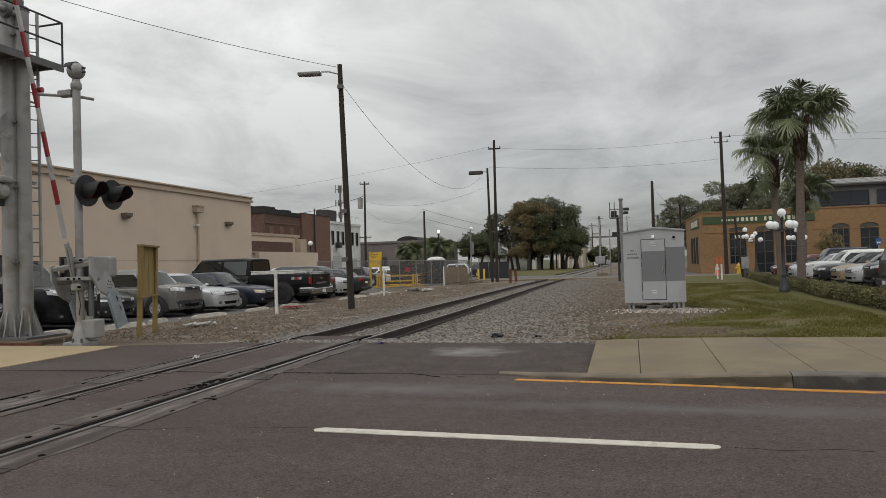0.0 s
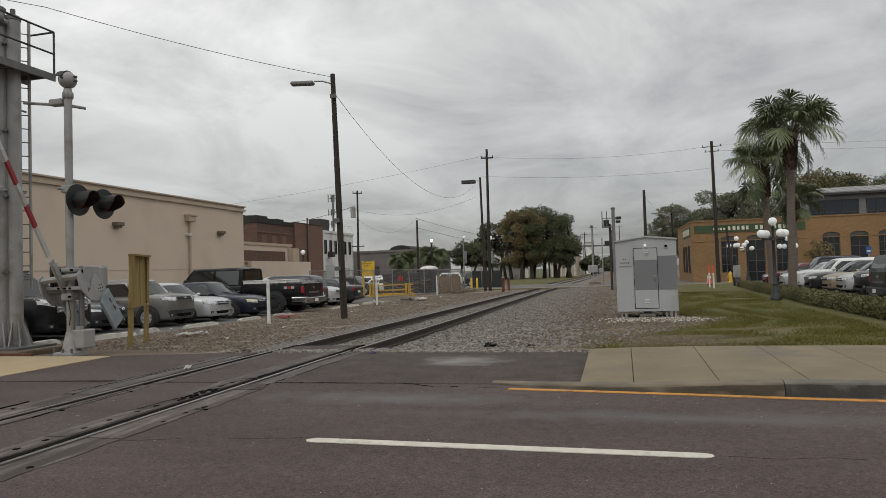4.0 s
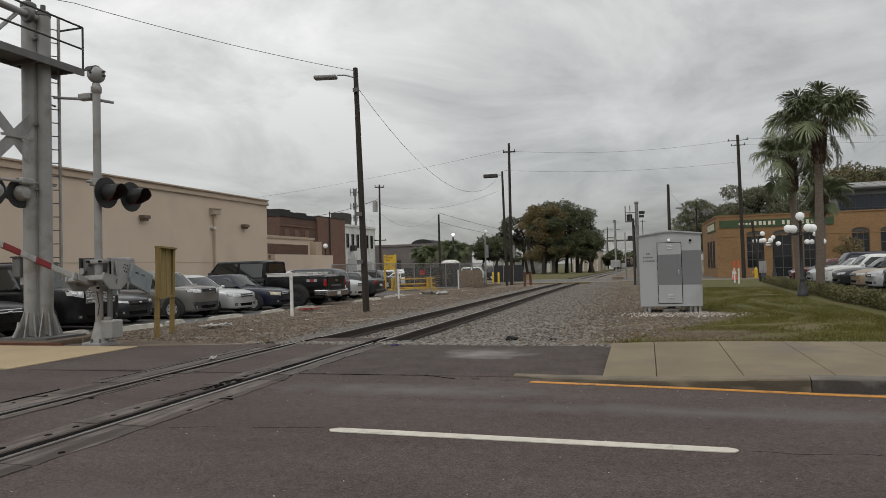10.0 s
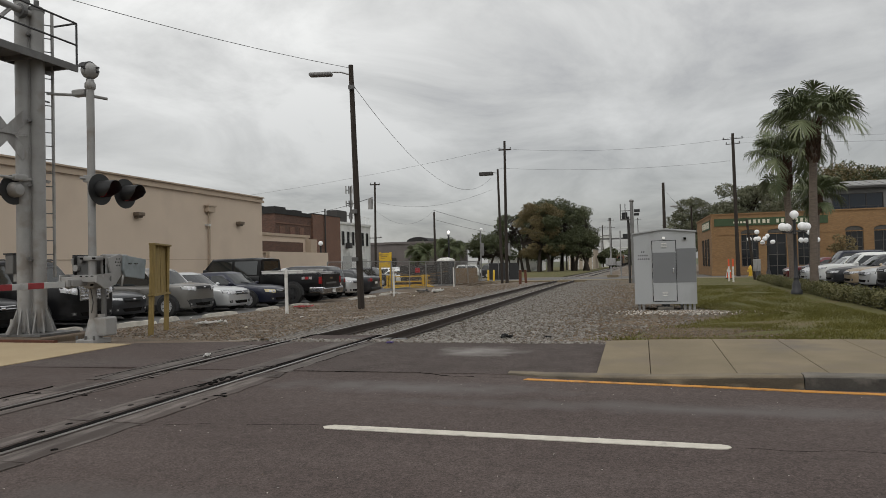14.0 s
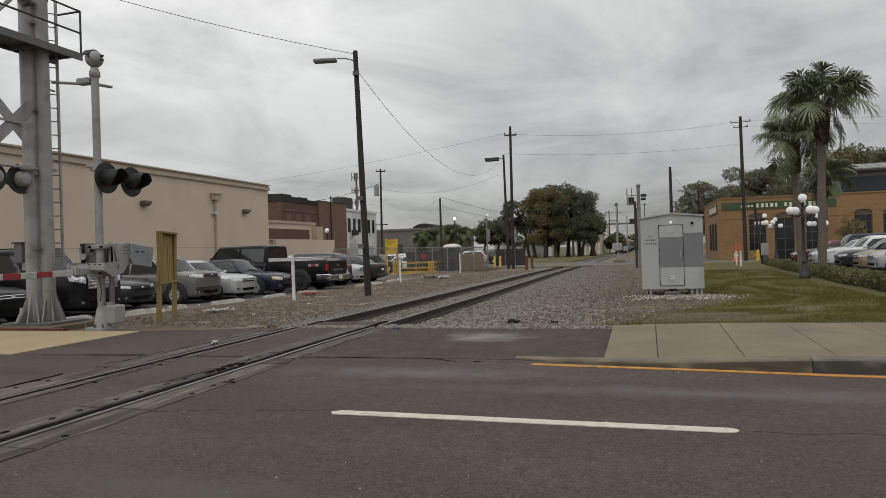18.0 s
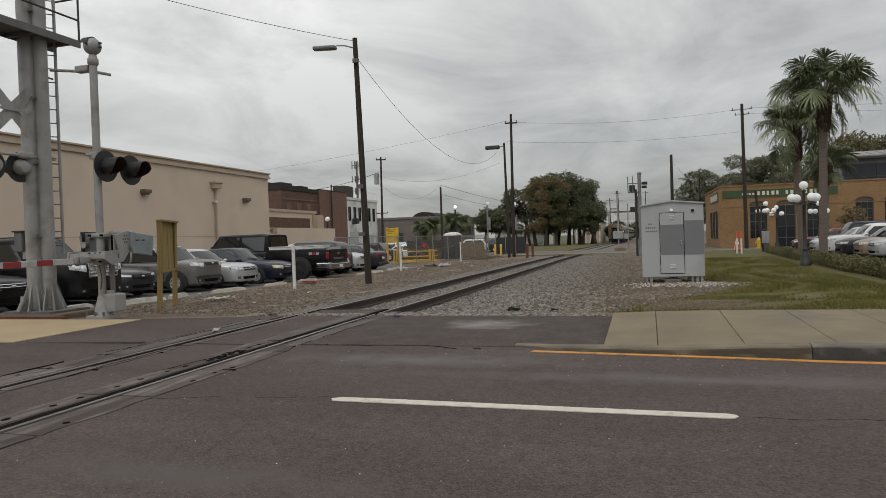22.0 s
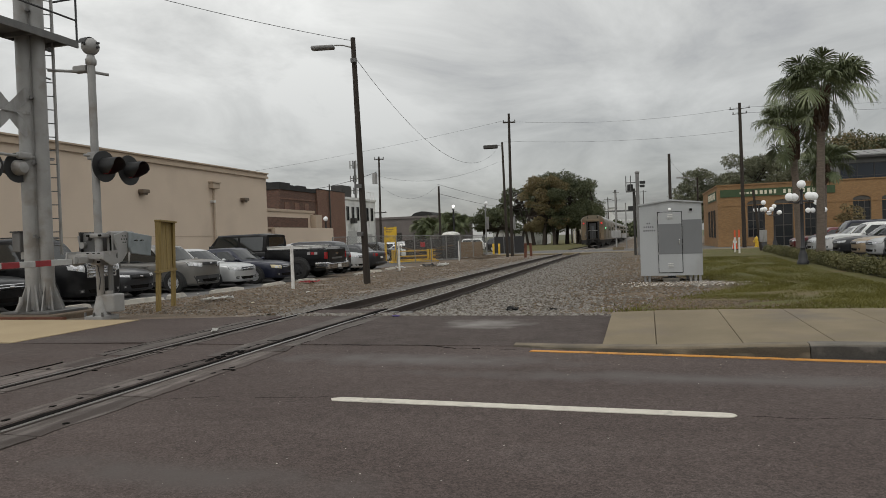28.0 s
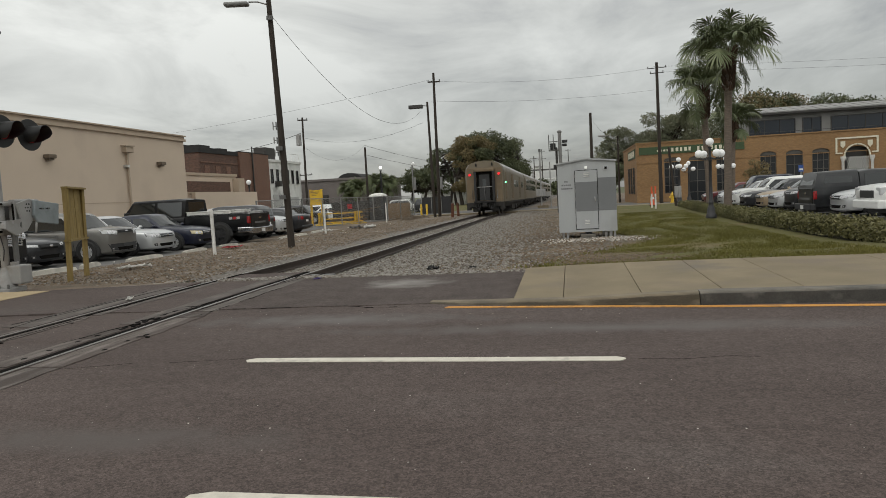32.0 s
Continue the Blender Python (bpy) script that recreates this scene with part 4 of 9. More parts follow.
# ---- loose stones, litter, grass ----
def scatter_stones(name, count, place, size, mats, label, flat=0.7):
    """Many small angular stones in one mesh."""
    cube = np.array([[-1, -1, -1], [1, -1, -1], [1, 1, -1], [-1, 1, -1], [-0.7, -0.7, 1], [0.7, -0.7, 1], [0.7, 0.7, 1], [-0.7, 0.7, 1]], float)
    quads = np.array([[4, 5, 6, 7], [0, 1, 5, 4], [1, 2, 6, 5], [2, 3, 7, 6], [3, 0, 4, 7]])
    verts, faces = [], []
    for i in range(count):
        x, y, z = place()
        s = random.uniform(*size)
        a = random.uniform(0, 6.28)
        v = cube * (1 + np.random.uniform(-0.35, 0.35, cube.shape)) * s * np.array([1, random.uniform(0.6, 1), flat])
        c, d = math.cos(a), math.sin(a)
        v = np.stack([v[:, 0] * c - v[:, 1] * d + x, v[:, 0] * d + v[:, 1] * c + y, v[:, 2] + z + v[:, 0] * random.uniform(-0.3, 0.3)], 1)
        verts.append(v)
        faces.append(quads + 8 * i)
    me = mesh_of(name, np.concatenate(verts), np.concatenate(faces), mats[0])
    for m in mats[1:]:
        me.materials.append(m)
    if len(mats) > 1:
        ids = np.repeat(np.random.randint(0, len(mats), count), 5)
        me.polygons.foreach_set("material_index", ids.tolist())
    return tagged(new(name, me), label, "gravel", kind="stuff")


def on_ballast():
    y = 10.9 + 49 * random.random() ** 2.0
    x = track_x(y) + random.uniform(-2.6, 2.9 + 2.2 * random.random() ** 2)
    if x < track_x(y) - 1.8 and random.random() > 0.25:
        return on_ballast()
    if x < track_x(y) - 0.95 and y < 13.0 and random.random() < (13.0 - y) / 1.6:
        return on_ballast()
    low = -0.172 * float(np.interp(y, [11.2, 12.0], [0, 1]))
    off = abs(x - track_x(y))
    z = gz(y) + (low if off < 2.0 else max(low, -0.045 if x > track_x(y) else -0.115)) + 0.005
    if 0.62 < off < 0.90:
        return on_ballast()
    return x, y, z


scatter_stones("ballast_stones", 44000, on_ballast, (0.014, 0.036), (STONE, STONE, STONE_DARK), "loose crushed grey ballast stones")


def on_verge():
    y = 10.6 + 40 * random.random() ** 1.7
    return random.uniform(-12.6, track_x(y) - 1.7), y, gz(y) - 0.075


scatter_stones("verge_stones", 10500, on_verge, (0.007, 0.026), (STONE_DARK, STONE_DARK, LITTER, LITTER, LITTER, STONE), "scattered gravel and dead leaves on the dirt", 0.45)


def on_shoulder():
    y = 10.9 + 34 * random.random() ** 1.5
    return random.uniform(-2.6, float(np.interp(y, [11, 15, 18, 24, 60], [0.2, 1.2, 1.6, 0.9, 0.2]))), y, gz(y) - 0.04


scatter_stones("shoulder_litter", 9000, on_shoulder, (0.010, 0.032), (LITTER, STONE_DARK, LITTER, STONE), "dead leaves and small stones on the gravel", 0.4)


def on_spill():
    y = random.gauss(18.85, 0.38)
    x = random.gauss(1.25, 0.7)
    return x, y, gz(y) - 0.025


scatter_stones("pale_gravel", 2600, on_spill, (0.010, 0.030), (STONE_PALE, LITTER, STONE), "pale crushed stone spilled round the equipment cabinet", 0.5)


def on_brown():
    x, y = random.gauss(0.9, 0.75), random.gauss(12.0, 0.9)
    y = max(10.34, y)
    return x, y, gz(y) + (lawn_lift(y) if x > 0.0 + 0.1 * (y - 10.5) else -0.04) + 0.004


scatter_stones("leaf_litter", 5200, on_brown, (0.006, 0.022), (LITTER, DIRT, LITTER, STONE_DARK), "brown dead leaves where the grass is worn away", 0.35)
scatter_stones("white_scraps", 24, lambda: (lambda y: (random.uniform(-13.5, -8.0), y, gz(y) - 0.07))(random.uniform(13, 48)), (0.015, 0.05), (WHITE, CREAM), "small white scraps of paper on the dirt", 0.25)


def grass():
    verts, faces = [], []
    n = 0
    for i in range(100000):
        y = 10.32 + 30 * random.random() ** 1.6
        lo, hi = float(np.interp(y, [10.5, 12.5, 15.5, 18, 24, 35, 60], [-0.1, 0.2, 1.4, 2.6, 0.8, 0.6, 0.0])), float(np.interp(y, [10, 17, 25, 48], [5.4, 5.4, 5.6, 7.4]))
        x = random.uniform(lo - 0.1, hi) - 0.6 * random.random() ** 3
        if x < lo + 0.9 and random.random() < 0.45 * (1 - (x - lo) / 0.9):
            continue
        if ((x - 0.8) / 1.7) ** 2 + ((y - 11.9) / 1.7) ** 2 < random.uniform(0.5, 1.3) and random.random() < 0.9:
            continue
        if noise.noise((x * 0.55, y * 0.45, 5)) < -0.30 - 0.25 * random.random():
            continue
        z = gz(y) + lawn_lift(y)
        h, a, w = random.uniform(0.012, 0.045), random.uniform(0, 3.14), 0.010
        c, s = math.cos(a) * w, math.sin(a) * w
        verts += [(x - c, y - s, z - 0.01), (x + c, y + s, z - 0.01), (x + random.uniform(-0.03, 0.03), y + random.uniform(-0.03, 0.03), z + h)]
        faces.append((n, n + 1, n + 2))
        n += 3
    tagged(new("grass", mesh_of("grass", verts, faces, GRASS)), "short green grass blades with bare patches", "grass", kind="stuff")


grass()


# ---- buildings ----
def window(parent, x0, x1, z0, z1, y, cols=2, rows=2, arch=0.0, depth=0.12, bars=FRAME_DARK, sill=None, axis="y", out=-1, glassmat=None, name="window"):
    """A window in a wall that faces -y (or along x), with frame, panes and bars."""
    def put(bm, a, b, c, d, e, f):
        if axis == "y":
            box(bm, a, y + out * e, b, c, y + out * f, d)
        else:
            box(bm, y + out * e, a, b, y + out * f, c, d)
    bm = bmesh.new()
    t = 0.07
    put(bm, x0, z0, x0 + t, z1, -0.10, 0.02)
    put(bm, x1 - t, z0, x1, z1, -0.10, 0.02)
    put(bm, x0 + t, z1 - t, x1 - t, z1, -0.10, 0.02)
    put(bm, x0 + t, z0, x1 - t, z0 + t, -0.10, 0.02)
    for k in range(1, cols):
        c = x0 + (x1 - x0) * k / cols
        put(bm, c - 0.03, z0 + t, c + 0.03, z1 - t, -0.09, 0.01)
    for k in range(1, rows):
        c = z0 + (z1 - z0) * k / rows
        put(bm, x0 + t, c - 0.03, x1 - t, c + 0.03, -0.085, 0.005)
    w = part(name, bm, bars, parent)
    for i in range(cols):
        for j in range(rows):
            bm = bmesh.new()
            put(bm, x0 + (x1 - x0) * i / cols + 0.03, z0 + (z1 - z0) * j / rows + 0.03, x0 + (x1 - x0) * (i + 1) / cols - 0.03, z0 + (z1 - z0) * (j + 1) / rows - 0.03, -0.06, -0.04)
            part("pane", bm, glassmat or GLASS_WIN, w)
    if arch:
        bm = bmesh.new()
        c, r = (x0 + x1) / 2, (x1 - x0) / 2
        pts = [(c + r * math.cos(a), z1 + arch * math.sin(a)) for a in np.linspace(0, math.pi, 11)]
        if axis == "y":
            prism(bm, pts, "y", y + out * 0.03, y - out * 0.08)
        else:
            prism(bm, pts, "x", y + out * 0.03, y - out * 0.08)
        part("transom", bm, bars, w)
    if sill:
        bm = bmesh.new()
        put(bm, x0 - 0.08, z0 - 0.12, x1 + 0.08, z0, -0.02, 0.10)
        part("sill", bm, sill, w)
    return w


# beige flat-roofed building west of the lot
bb = thing("beige_building", pose(0, 0, 0), "long beige stucco building with a blank wall and wall lamps", "building")
zb = -0.4
part("wall", boxed(-52, 6, zb - 0.3, -26, 43.3, 6.05), STUCCO, bb)
bm = boxed(-52.1, 5.9, 6.05, -25.86, 43.42, 6.22)
box(bm, -52.04, 5.96, 6.22, -25.94, 43.36, 6.38)
box(bm, -52.12, 5.88, 6.38, -25.84, 43.44, 6.46)
part("cornice", bm, STUCCO_TRIM, bb)
part("roof", boxed(-51.8, 6.2, 6.46, -26.2, 43.1, 6.5), TAR, bb)
part("string_course", boxed(-26.0, 6.1, 1.93, -25.985, 43.2, 1.965), STUCCO_TRIM, bb)
for yy in (30.5, 40.2, 20.6, 11.0):
    bm = boxed(-26, yy - 0.26, 4.32, -25.62, yy + 0.26, 4.52, bevel=0.03)
    box(bm, -25.98, yy - 0.18, 4.22, -25.72, yy + 0.18, 4.33)
    part("wall_lamp", bm, material("lamp_housing", (0.16, 0.12, 0.085), rough=0.6) if yy == 30.5 else bpy.data.materials["lamp_housing"], bb, "brown wall-pack lamp")
bm = tubed([(-25.88, 36.85, -0.4), (-25.88, 36.85, 4.95)], 0.07, 8)
part("downpipe", bm, STUCCO_TRIM, bb)
bm = boxed(-26, 36.5, 4.95, -25.66, 37.2, 5.3, bevel=0.02)
box(bm, -26, 36.44, 5.3, -25.6, 37.26, 5.38)
part("rain_head", bm, STUCCO_TRIM, bb)
part("camera_box", boxed(-26, 36.55, 4.05, -25.7, 36.8, 4.2, bevel=0.02), WHITE, bb)
# the low annex behind it, with a brick band, and a yard wall
ax = thing("annex", pose(0, 0, 0), "low beige annex with a red brick band", "building")
part("wall", boxed(-46, 43.5, zb - 0.3, -27.9, 54.2, 3.9), STUCCO, ax)
part("cornice", boxed(-46.1, 43.45, 3.9, -27.8, 54.3, 4.12), STUCCO_TRIM, ax)
part("brick_band", boxed(-27.9, 44.5, 2.62, -27.82, 53.0, 3.45), BRICK_RED, ax)
part("ledge", boxed(-27.9, 44.2, 2.5, -27.7, 53.2, 2.62), STUCCO_TRIM, ax)
part("pier", boxed(-27.95, 53.6, zb, -27.35, 54.7, 3.75), STUCCO_TRIM, ax)
yw = boxed(-27.0, 45.5, zb - 0.3, -26.7, 55.6, 2.55)
tagged(part("yard_wall", yw, STUCCO), "low beige stucco yard wall", "wall", kind="structure")

# old red brick building
rb = thing("brick_building", pose(0, 0, 0), "old dark red brick building with a tarred stepped parapet", "building")
part("wall", boxed(-66, 62.5, -1, -36, 78, 7.0), BRICK_RED, rb)
part("end_gable", boxed(-36.0, 70.6, -1, -35.75, 78.1, 7.45), BRICK_OLD, rb, "sooty brown brick gable wall")
part("coping", boxed(-36.05, 70.55, 7.45, -35.7, 78.2, 7.53), TAR, rb)
for y0_, y1_, z_ in ((62.4, 64.6, 7.75), (64.6, 66.3, 7.5), (66.3, 68.2, 7.62), (68.2, 70.6, 7.42)):
    part("parapet", boxed(-66.1, y0_, 7.0, -35.9, y1_ - 0.01, z_), TAR, rb, "tarred parapet")
part("roof_house", boxed(-60, 63.3, 7.5, -38.5, 70, 8.0), TAR, rb)
part("string_course", boxed(-36.0, 62.6, 6.0, -35.93, 70.5, 6.14), BRICK_OLD, rb)
for y0_ in (63.4, 65.6, 67.8):
    part("blind_window", boxed(-36.0, y0_, 4.2, -35.95, y0_ + 1.0, 5.7), BRICK_OLD, rb, "bricked-up window")
part("downpipe", tubed([(-35.6, 73.5, -0.5), (-35.6, 73.5, 8.2)], 0.09, 6), FRAME_DARK, rb)

# white two-storey building
wb = thing("white_building", pose(0, 0, 0), "old white plastered two-storey building with tall narrow windows", "building")
part("wall", boxed(-50, 78.3, -1, -36.0, 88.7, 6.7), PLASTER_WHITE, wb)
part("cornice", boxed(-50.1, 78.3, 6.7, -35.85, 88.8, 7.0), PLASTER_WHITE, wb)
for k in range(6):
    yy = 79.0 + k * 1.6
    window(wb, yy, yy + 0.62, 4.0, 5.8, -35.9, 1, 2, axis="x", out=1)
part("garage_door", boxed(-36.0, 79.3, -0.8, -35.93, 81.9, 2.6), material("pale_door", (0.46, 0.46, 0.45), rough=0.7), wb)
part("garage_door", boxed(-36.0, 84.6, -0.8, -35.93, 87.2, 2.2), bpy.data.materials["pale_door"], wb)
part("wall_unit", boxed(-36.0, 80.1, 3.6, -35.3, 80.8, 4.3, bevel=0.04), FRAME_DARK, wb)
part("roof_unit", boxed(-37.9, 78.6, 7.0, -36.3, 81.4, 8.5, bevel=0.05), FRAME_DARK, wb)
bm = bmesh.new()
for y in (84.5, 86.0, 87.4, 88.5):
    tube(bm, [(-36.1, y, 7.0), (-36.1, y, 8.0)], 0.03, 5)
tube(bm, [(-36.1, 84.5, 8.0), (-36.1, 88.5, 8.0)], 0.03, 5)
part("roof_rail", bm, WHITE, wb)

# low grey warehouses and their round roof
gw = thing("warehouse", pose(0, 0, 0), "low grey warehouse with a rounded dark roof", "building")
part("wall", boxed(-60, 120, -1.2, -37.0, 150, 5.2), PLASTER_GREY, gw)
part("cornice", boxed(-60.1, 119.8, 5.2, -36.9, 150, 5.6), PLASTER_GREY, gw)
bm = bmesh.new()
prism(bm, [(-39.4 + 2.3 * math.cos(a), 5.3 + 1.15 * math.sin(a)) for a in np.linspace(0, math.pi, 15)], "y", 120.5, 150)
part("roof", bm, TAR, gw)
part("door", boxed(-47, 119.8, -1.2, -43.5, 120, 2.6), FRAME_DARK, gw)
part("door", boxed(-41, 119.8, -1.2, -38.5, 120, 2.4), FRAME_DARK, gw)
g2 = thing("warehouse", pose(0, 0, 0), "pale low warehouse far beyond the fence", "building")
part("wall", boxed(-34, 158, -1.2, -22, 172, 2.4), PLASTER_WHITE, g2)
part("roof", boxed(-34.3, 157.6, 2.4, -21.7, 172.2, 2.7), METAL_ROOF, g2)
g3 = thing("warehouse", pose(0, 0, 0), "brown low warehouse far behind the lot", "building")
part("wall", boxed(-62, 108, -1.2, -49.4, 118, 5.0), PLASTER_GREY, g3)
part("roof", boxed(-62.2, 107.8, 5.0, -49.2, 118, 5.3), METAL_ROOF, g3)
# pale building with ribs behind the oaks
pb = thing("metal_building", pose(0, 0, 0), "pale cream metal building behind the oaks", "building")
part("wall", boxed(-16.6, 175, -1.3, -10.2, 200, 4.2), material("cream_metal", (0.50, 0.42, 0.33), (0.42, 0.35, 0.27), scale=0.4, rough=0.7), pb)
for k in range(6):
    x = -16.4 + k * 1.15
    part("rib", boxed(x, 174.85, -1.3, x + 0.28, 175.0, 4.1), WHITE, pb)
part("roof", boxed(-16.9, 174.5, 4.2, -9.9, 200, 4.5), METAL_ROOF, pb)
# bridge far along the track
br = thing("overpass", pose(0, 0, 0), "pale concrete overpass far down the track", "bridge")
part("deck", boxed(-60, 420, 7.7, 60, 432, 8.6), PLASTER_WHITE, br)
for x in (-30, -16, 10, 24):
    part("pier", boxed(x, 424, -2, x + 1.4, 427, 7.5), PLASTER_GREY, br)
hs = thing("white_house", pose(0, 0, 0), "pale building far behind the signals", "building")
part("wall", boxed(-10.5, 240, -1.3, -8.3, 250, 9.5), PLASTER_WHITE, hs)
part("roof", boxed(-10.6, 239.8, 9.5, -8.2, 250.2, 9.8), METAL_ROOF, hs)

# tan brick building east of the track
tb = thing("tan_brick_building", pose(0, 0, 0), "tan brick building with arched windows and a green sign band", "building")
Z0 = -0.75
wins = [(9.7, 11.2), (12.0, 13.6), (14.55, 16.1), (18.5, 19.95), (20.8, 22.3), (23.1, 24.6)]
y0 = 69.0
# facade in pieces so that the openings go through
edges = [7.1] + [v for w in wins for v in w] + [25.9, 28.0, 31.2, 32.7, 34.0, 35.5, 44.0]
bm = bmesh.new()
tops = 3.55
for i in range(0, len(edges) - 1):
    a, b = edges[i], edges[i + 1]
    if i % 2 == 0:
        box(bm, a, y0, Z0, b, y0 + 0.35, tops)
    else:
        c, r = (a + b) / 2, (b - a) / 2
        lowz = 0.35 if a not in (12.0, 20.8, 25.9) else None
        if lowz:
            box(bm, a, y0, Z0, b, y0 + 0.35, lowz)
box(bm, 7.1, y0, tops + 0.35, 44, y0 + 0.35, 5.3)
for i in range(1, len(edges) - 1, 2):
    a, b = edges[i], edges[i + 1]
    c, r = (a + b) / 2, (b - a) / 2
    arc = [(c + r * math.cos(t), tops + 0.30 * math.sin(t)) for t in np.linspace(0, math.pi, 9)]
    prism(bm, [(b, tops + 0.35)] + [(p[0], p[1]) for p in arc] + [(a, tops + 0.35)], "y", y0, y0 + 0.35)
prev = 7.1
for i in range(1, len(edges) - 1, 2):
    box(bm, prev, y0, tops, edges[i], y0 + 0.35, tops + 0.35)
    prev = edges[i + 1]
box(bm, prev, y0, tops, 44, y0 + 0.35, tops + 0.35)
part("facade", bm, BRICK_TAN, tb)
part("side_wall", boxed(7.1, y0 + 0.36, Z0, 7.45, y0 + 15, 5.3), BRICK_TAN, tb)
part("back_wall", boxed(7.5, y0 + 14.6, Z0, 44, y0 + 15, 5.3), BRICK_TAN, tb)
part("coping", boxed(7.02, y0 - 0.08, 5.3, 44, y0 + 0.45, 5.42), BRICK_TAN, tb)
part("coping", boxed(7.02, y0 + 0.46, 5.3, 7.55, y0 + 15.1, 5.42), BRICK_TAN, tb)
part("roof", boxed(7.5, y0 + 0.5, 4.85, 44, y0 + 14.5, 5.0), TAR, tb)
bm = boxed(7.06, y0 - 0.04, 3.36, 44, y0 - 0.003, 3.44)
part("belt_course", bm, BRICK_TAN, tb)
part("plinth", boxed(7.04, y0 - 0.06, Z0, 9.6, y0 - 0.003, 0.1), BRICK_TAN, tb)
sign = part("sign_band", boxed(7.35, y0 - 0.07, 4.22, 17.1, y0 - 0.005, 4.93), SIGN_GREEN, tb, "green painted sign band")
# lettering as plain bars
x = 9.05
for k in range(4):
    part("lettering_bar", boxed(x, y0 - 0.085, 4.46, x + 0.19, y0 - 0.07, 4.64), CREAM, sign)
    x += 0.30
x = 10.4
for k in range(13):
    if k != 5:
        part("lettering_bar", boxed(x, y0 - 0.085, 4.40, x + 0.20 + 0.05 * (k % 2), y0 - 0.07, 4.76), CREAM, sign)
    x += 0.40
side_sign = part("sign_band", boxed(7.03, y0 + 1.0, 4.0, 7.095, y0 + 8.5, 4.9), SIGN_GREEN, tb, "green painted sign band on the side wall")
for k in range(9):
    part("lettering_bar", boxed(7.015, y0 + 1.5 + 0.75 * k, 4.15, 7.03, y0 + 1.95 + 0.75 * k, 4.75), CREAM, side_sign)
for a, b in wins:
    if a in (12.0, 20.8):
        d = window(tb, a, b, Z0 + 0.05, 3.55, y0 + 0.12, 2, 4, arch=0.28, name="door", bars=FRAME_GREY)
    else:
        window(tb, a, b, 0.35, 3.55, y0 + 0.12, 3, 4, arch=0.28, sill=BRICK_TAN, bars=FRAME_GREY)
for a, b in ((31.2, 32.7), (34.0, 35.5)):
    window(tb, a, b, 0.35, 3.55, y0 + 0.12, 3, 4, arch=0.28, sill=BRICK_TAN, bars=FRAME_GREY)
for k in range(3):
    window(tb, y0 + 2.2 + 2.6 * k, y0 + 3.0 + 2.6 * k, 0.4, 3.1, 7.0, 1, 3, axis="x", out=-1, name="side_window")
# the arched portal with its pale surround, shields and grille
pt = part("portal", boxed(25.1, y0 - 0.09, 3.2, 25.25, y0 - 0.003, 4.72), CREAM, tb, "cream arched portal surround with shields")
for a in ((25.25, 4.58, 28.6, 4.72), (28.6, 3.2, 28.75, 4.72), (25.25, 3.2, 25.7, 3.32), (28.2, 3.2, 28.6, 3.32)):
    part("trim", boxed(a[0], y0 - 0.09, a[1], a[2], y0 - 0.003, a[3]), CREAM, pt)
for k in range(12):
    t0, t1 = math.pi * k / 12 + 0.02, math.pi * (k + 1) / 12 - 0.02
    bm = bmesh.new()
    prism(bm, [(26.95 + r * math.cos(t), 2.95 + r * math.sin(t)) for r, t in ((1.04, t0), (1.16, t0), (1.16, t1), (1.04, t1))], "y", y0 - 0.12, y0 - 0.003)
    part("voussoir", bm, CREAM, pt)
for x in (25.7, 28.2):
    bm = lathe(bmesh.new(), [(0.2, -0.7), (0.2, -0.5), (0.13, -0.45), (0.12, 2.5), (0.2, 2.65), (0.22, 2.85), (0.22, 2.95)], 12, (x, y0 - 0.14, 0))
    part("column", bm, WHITE, pt, smooth=True)
for x in (25.72, 28.05):
    bm = bmesh.new()
    prism(bm, [(x - 0.2, 4.35), (x + 0.2, 4.35), (x + 0.2, 3.95), (x, 3.7), (x - 0.2, 3.95)], "y", y0 - 0.1, y0 - 0.003)
    part("shield", bm, CREAM, pt)
bm = bmesh.new()
for k in range(14):
    x = 26.0 + k * 0.15
    tube(bm, [(x, y0 + 0.02, 1.5), (x + 0.45, y0 + 0.02, 2.9)], 0.022, 5)
    tube(bm, [(x, y0 + 0.02, 2.9), (x + 0.45, y0 + 0.02, 1.5)], 0.022, 5)
part("grille", bm, WHITE, pt)
# thin dark sheet painted as the unlit depth behind the grille
part("hall_shade_sheet", boxed(25.95, y0 + 0.5, Z0, 27.95, y0 + 0.55, 4.0), FRAME_DARK, pt)
# set-back upper storey of glass under a metal roof
up = thing("upper_storey", pose(0, 0, 0), "grey glazed upper storey under a pale metal roof", "building")
part("wall", boxed(19.0, 76.0, 4.9, 46, 79, 7.95), CLADDING, up)
for a, b in ((19.3, 23.8), (24.5, 26.3), (27.2, 38.5)):
    window(up, a, b, 5.75, 7.35, 75.9, max(2, int((b - a) / 1.5)), 1, glassmat=GLASS_SKY)
bm = bmesh.new()
prism(bm, [(75.2, 8.0), (75.2, 8.1), (79.2, 8.9), (79.2, 8.0)], "x", 18.5, 46)
part("roof", bm, METAL_ROOF, up, "pale standing-seam metal roof")
part("fascia", boxed(18.52, 75.22, 7.82, 46, 75.4, 7.99), FRAME_DARK, up)
for k in range(28):
    part("seam", loft(bmesh.new(), [[(18.9 + k + u, y, z + v) for u, v in ((0, 0), (0.05, 0), (0.05, 0.05), (0, 0.05))] for y, z in ((75.2, 8.095), (79.15, 8.885))]), METAL_ROOF, up)
bm = bmesh.new()
for k in range(14):
    tube(bm, [(19 + 2 * k, 74.8, 5.0), (19 + 2 * k, 74.8, 6.0)], 0.025, 5)
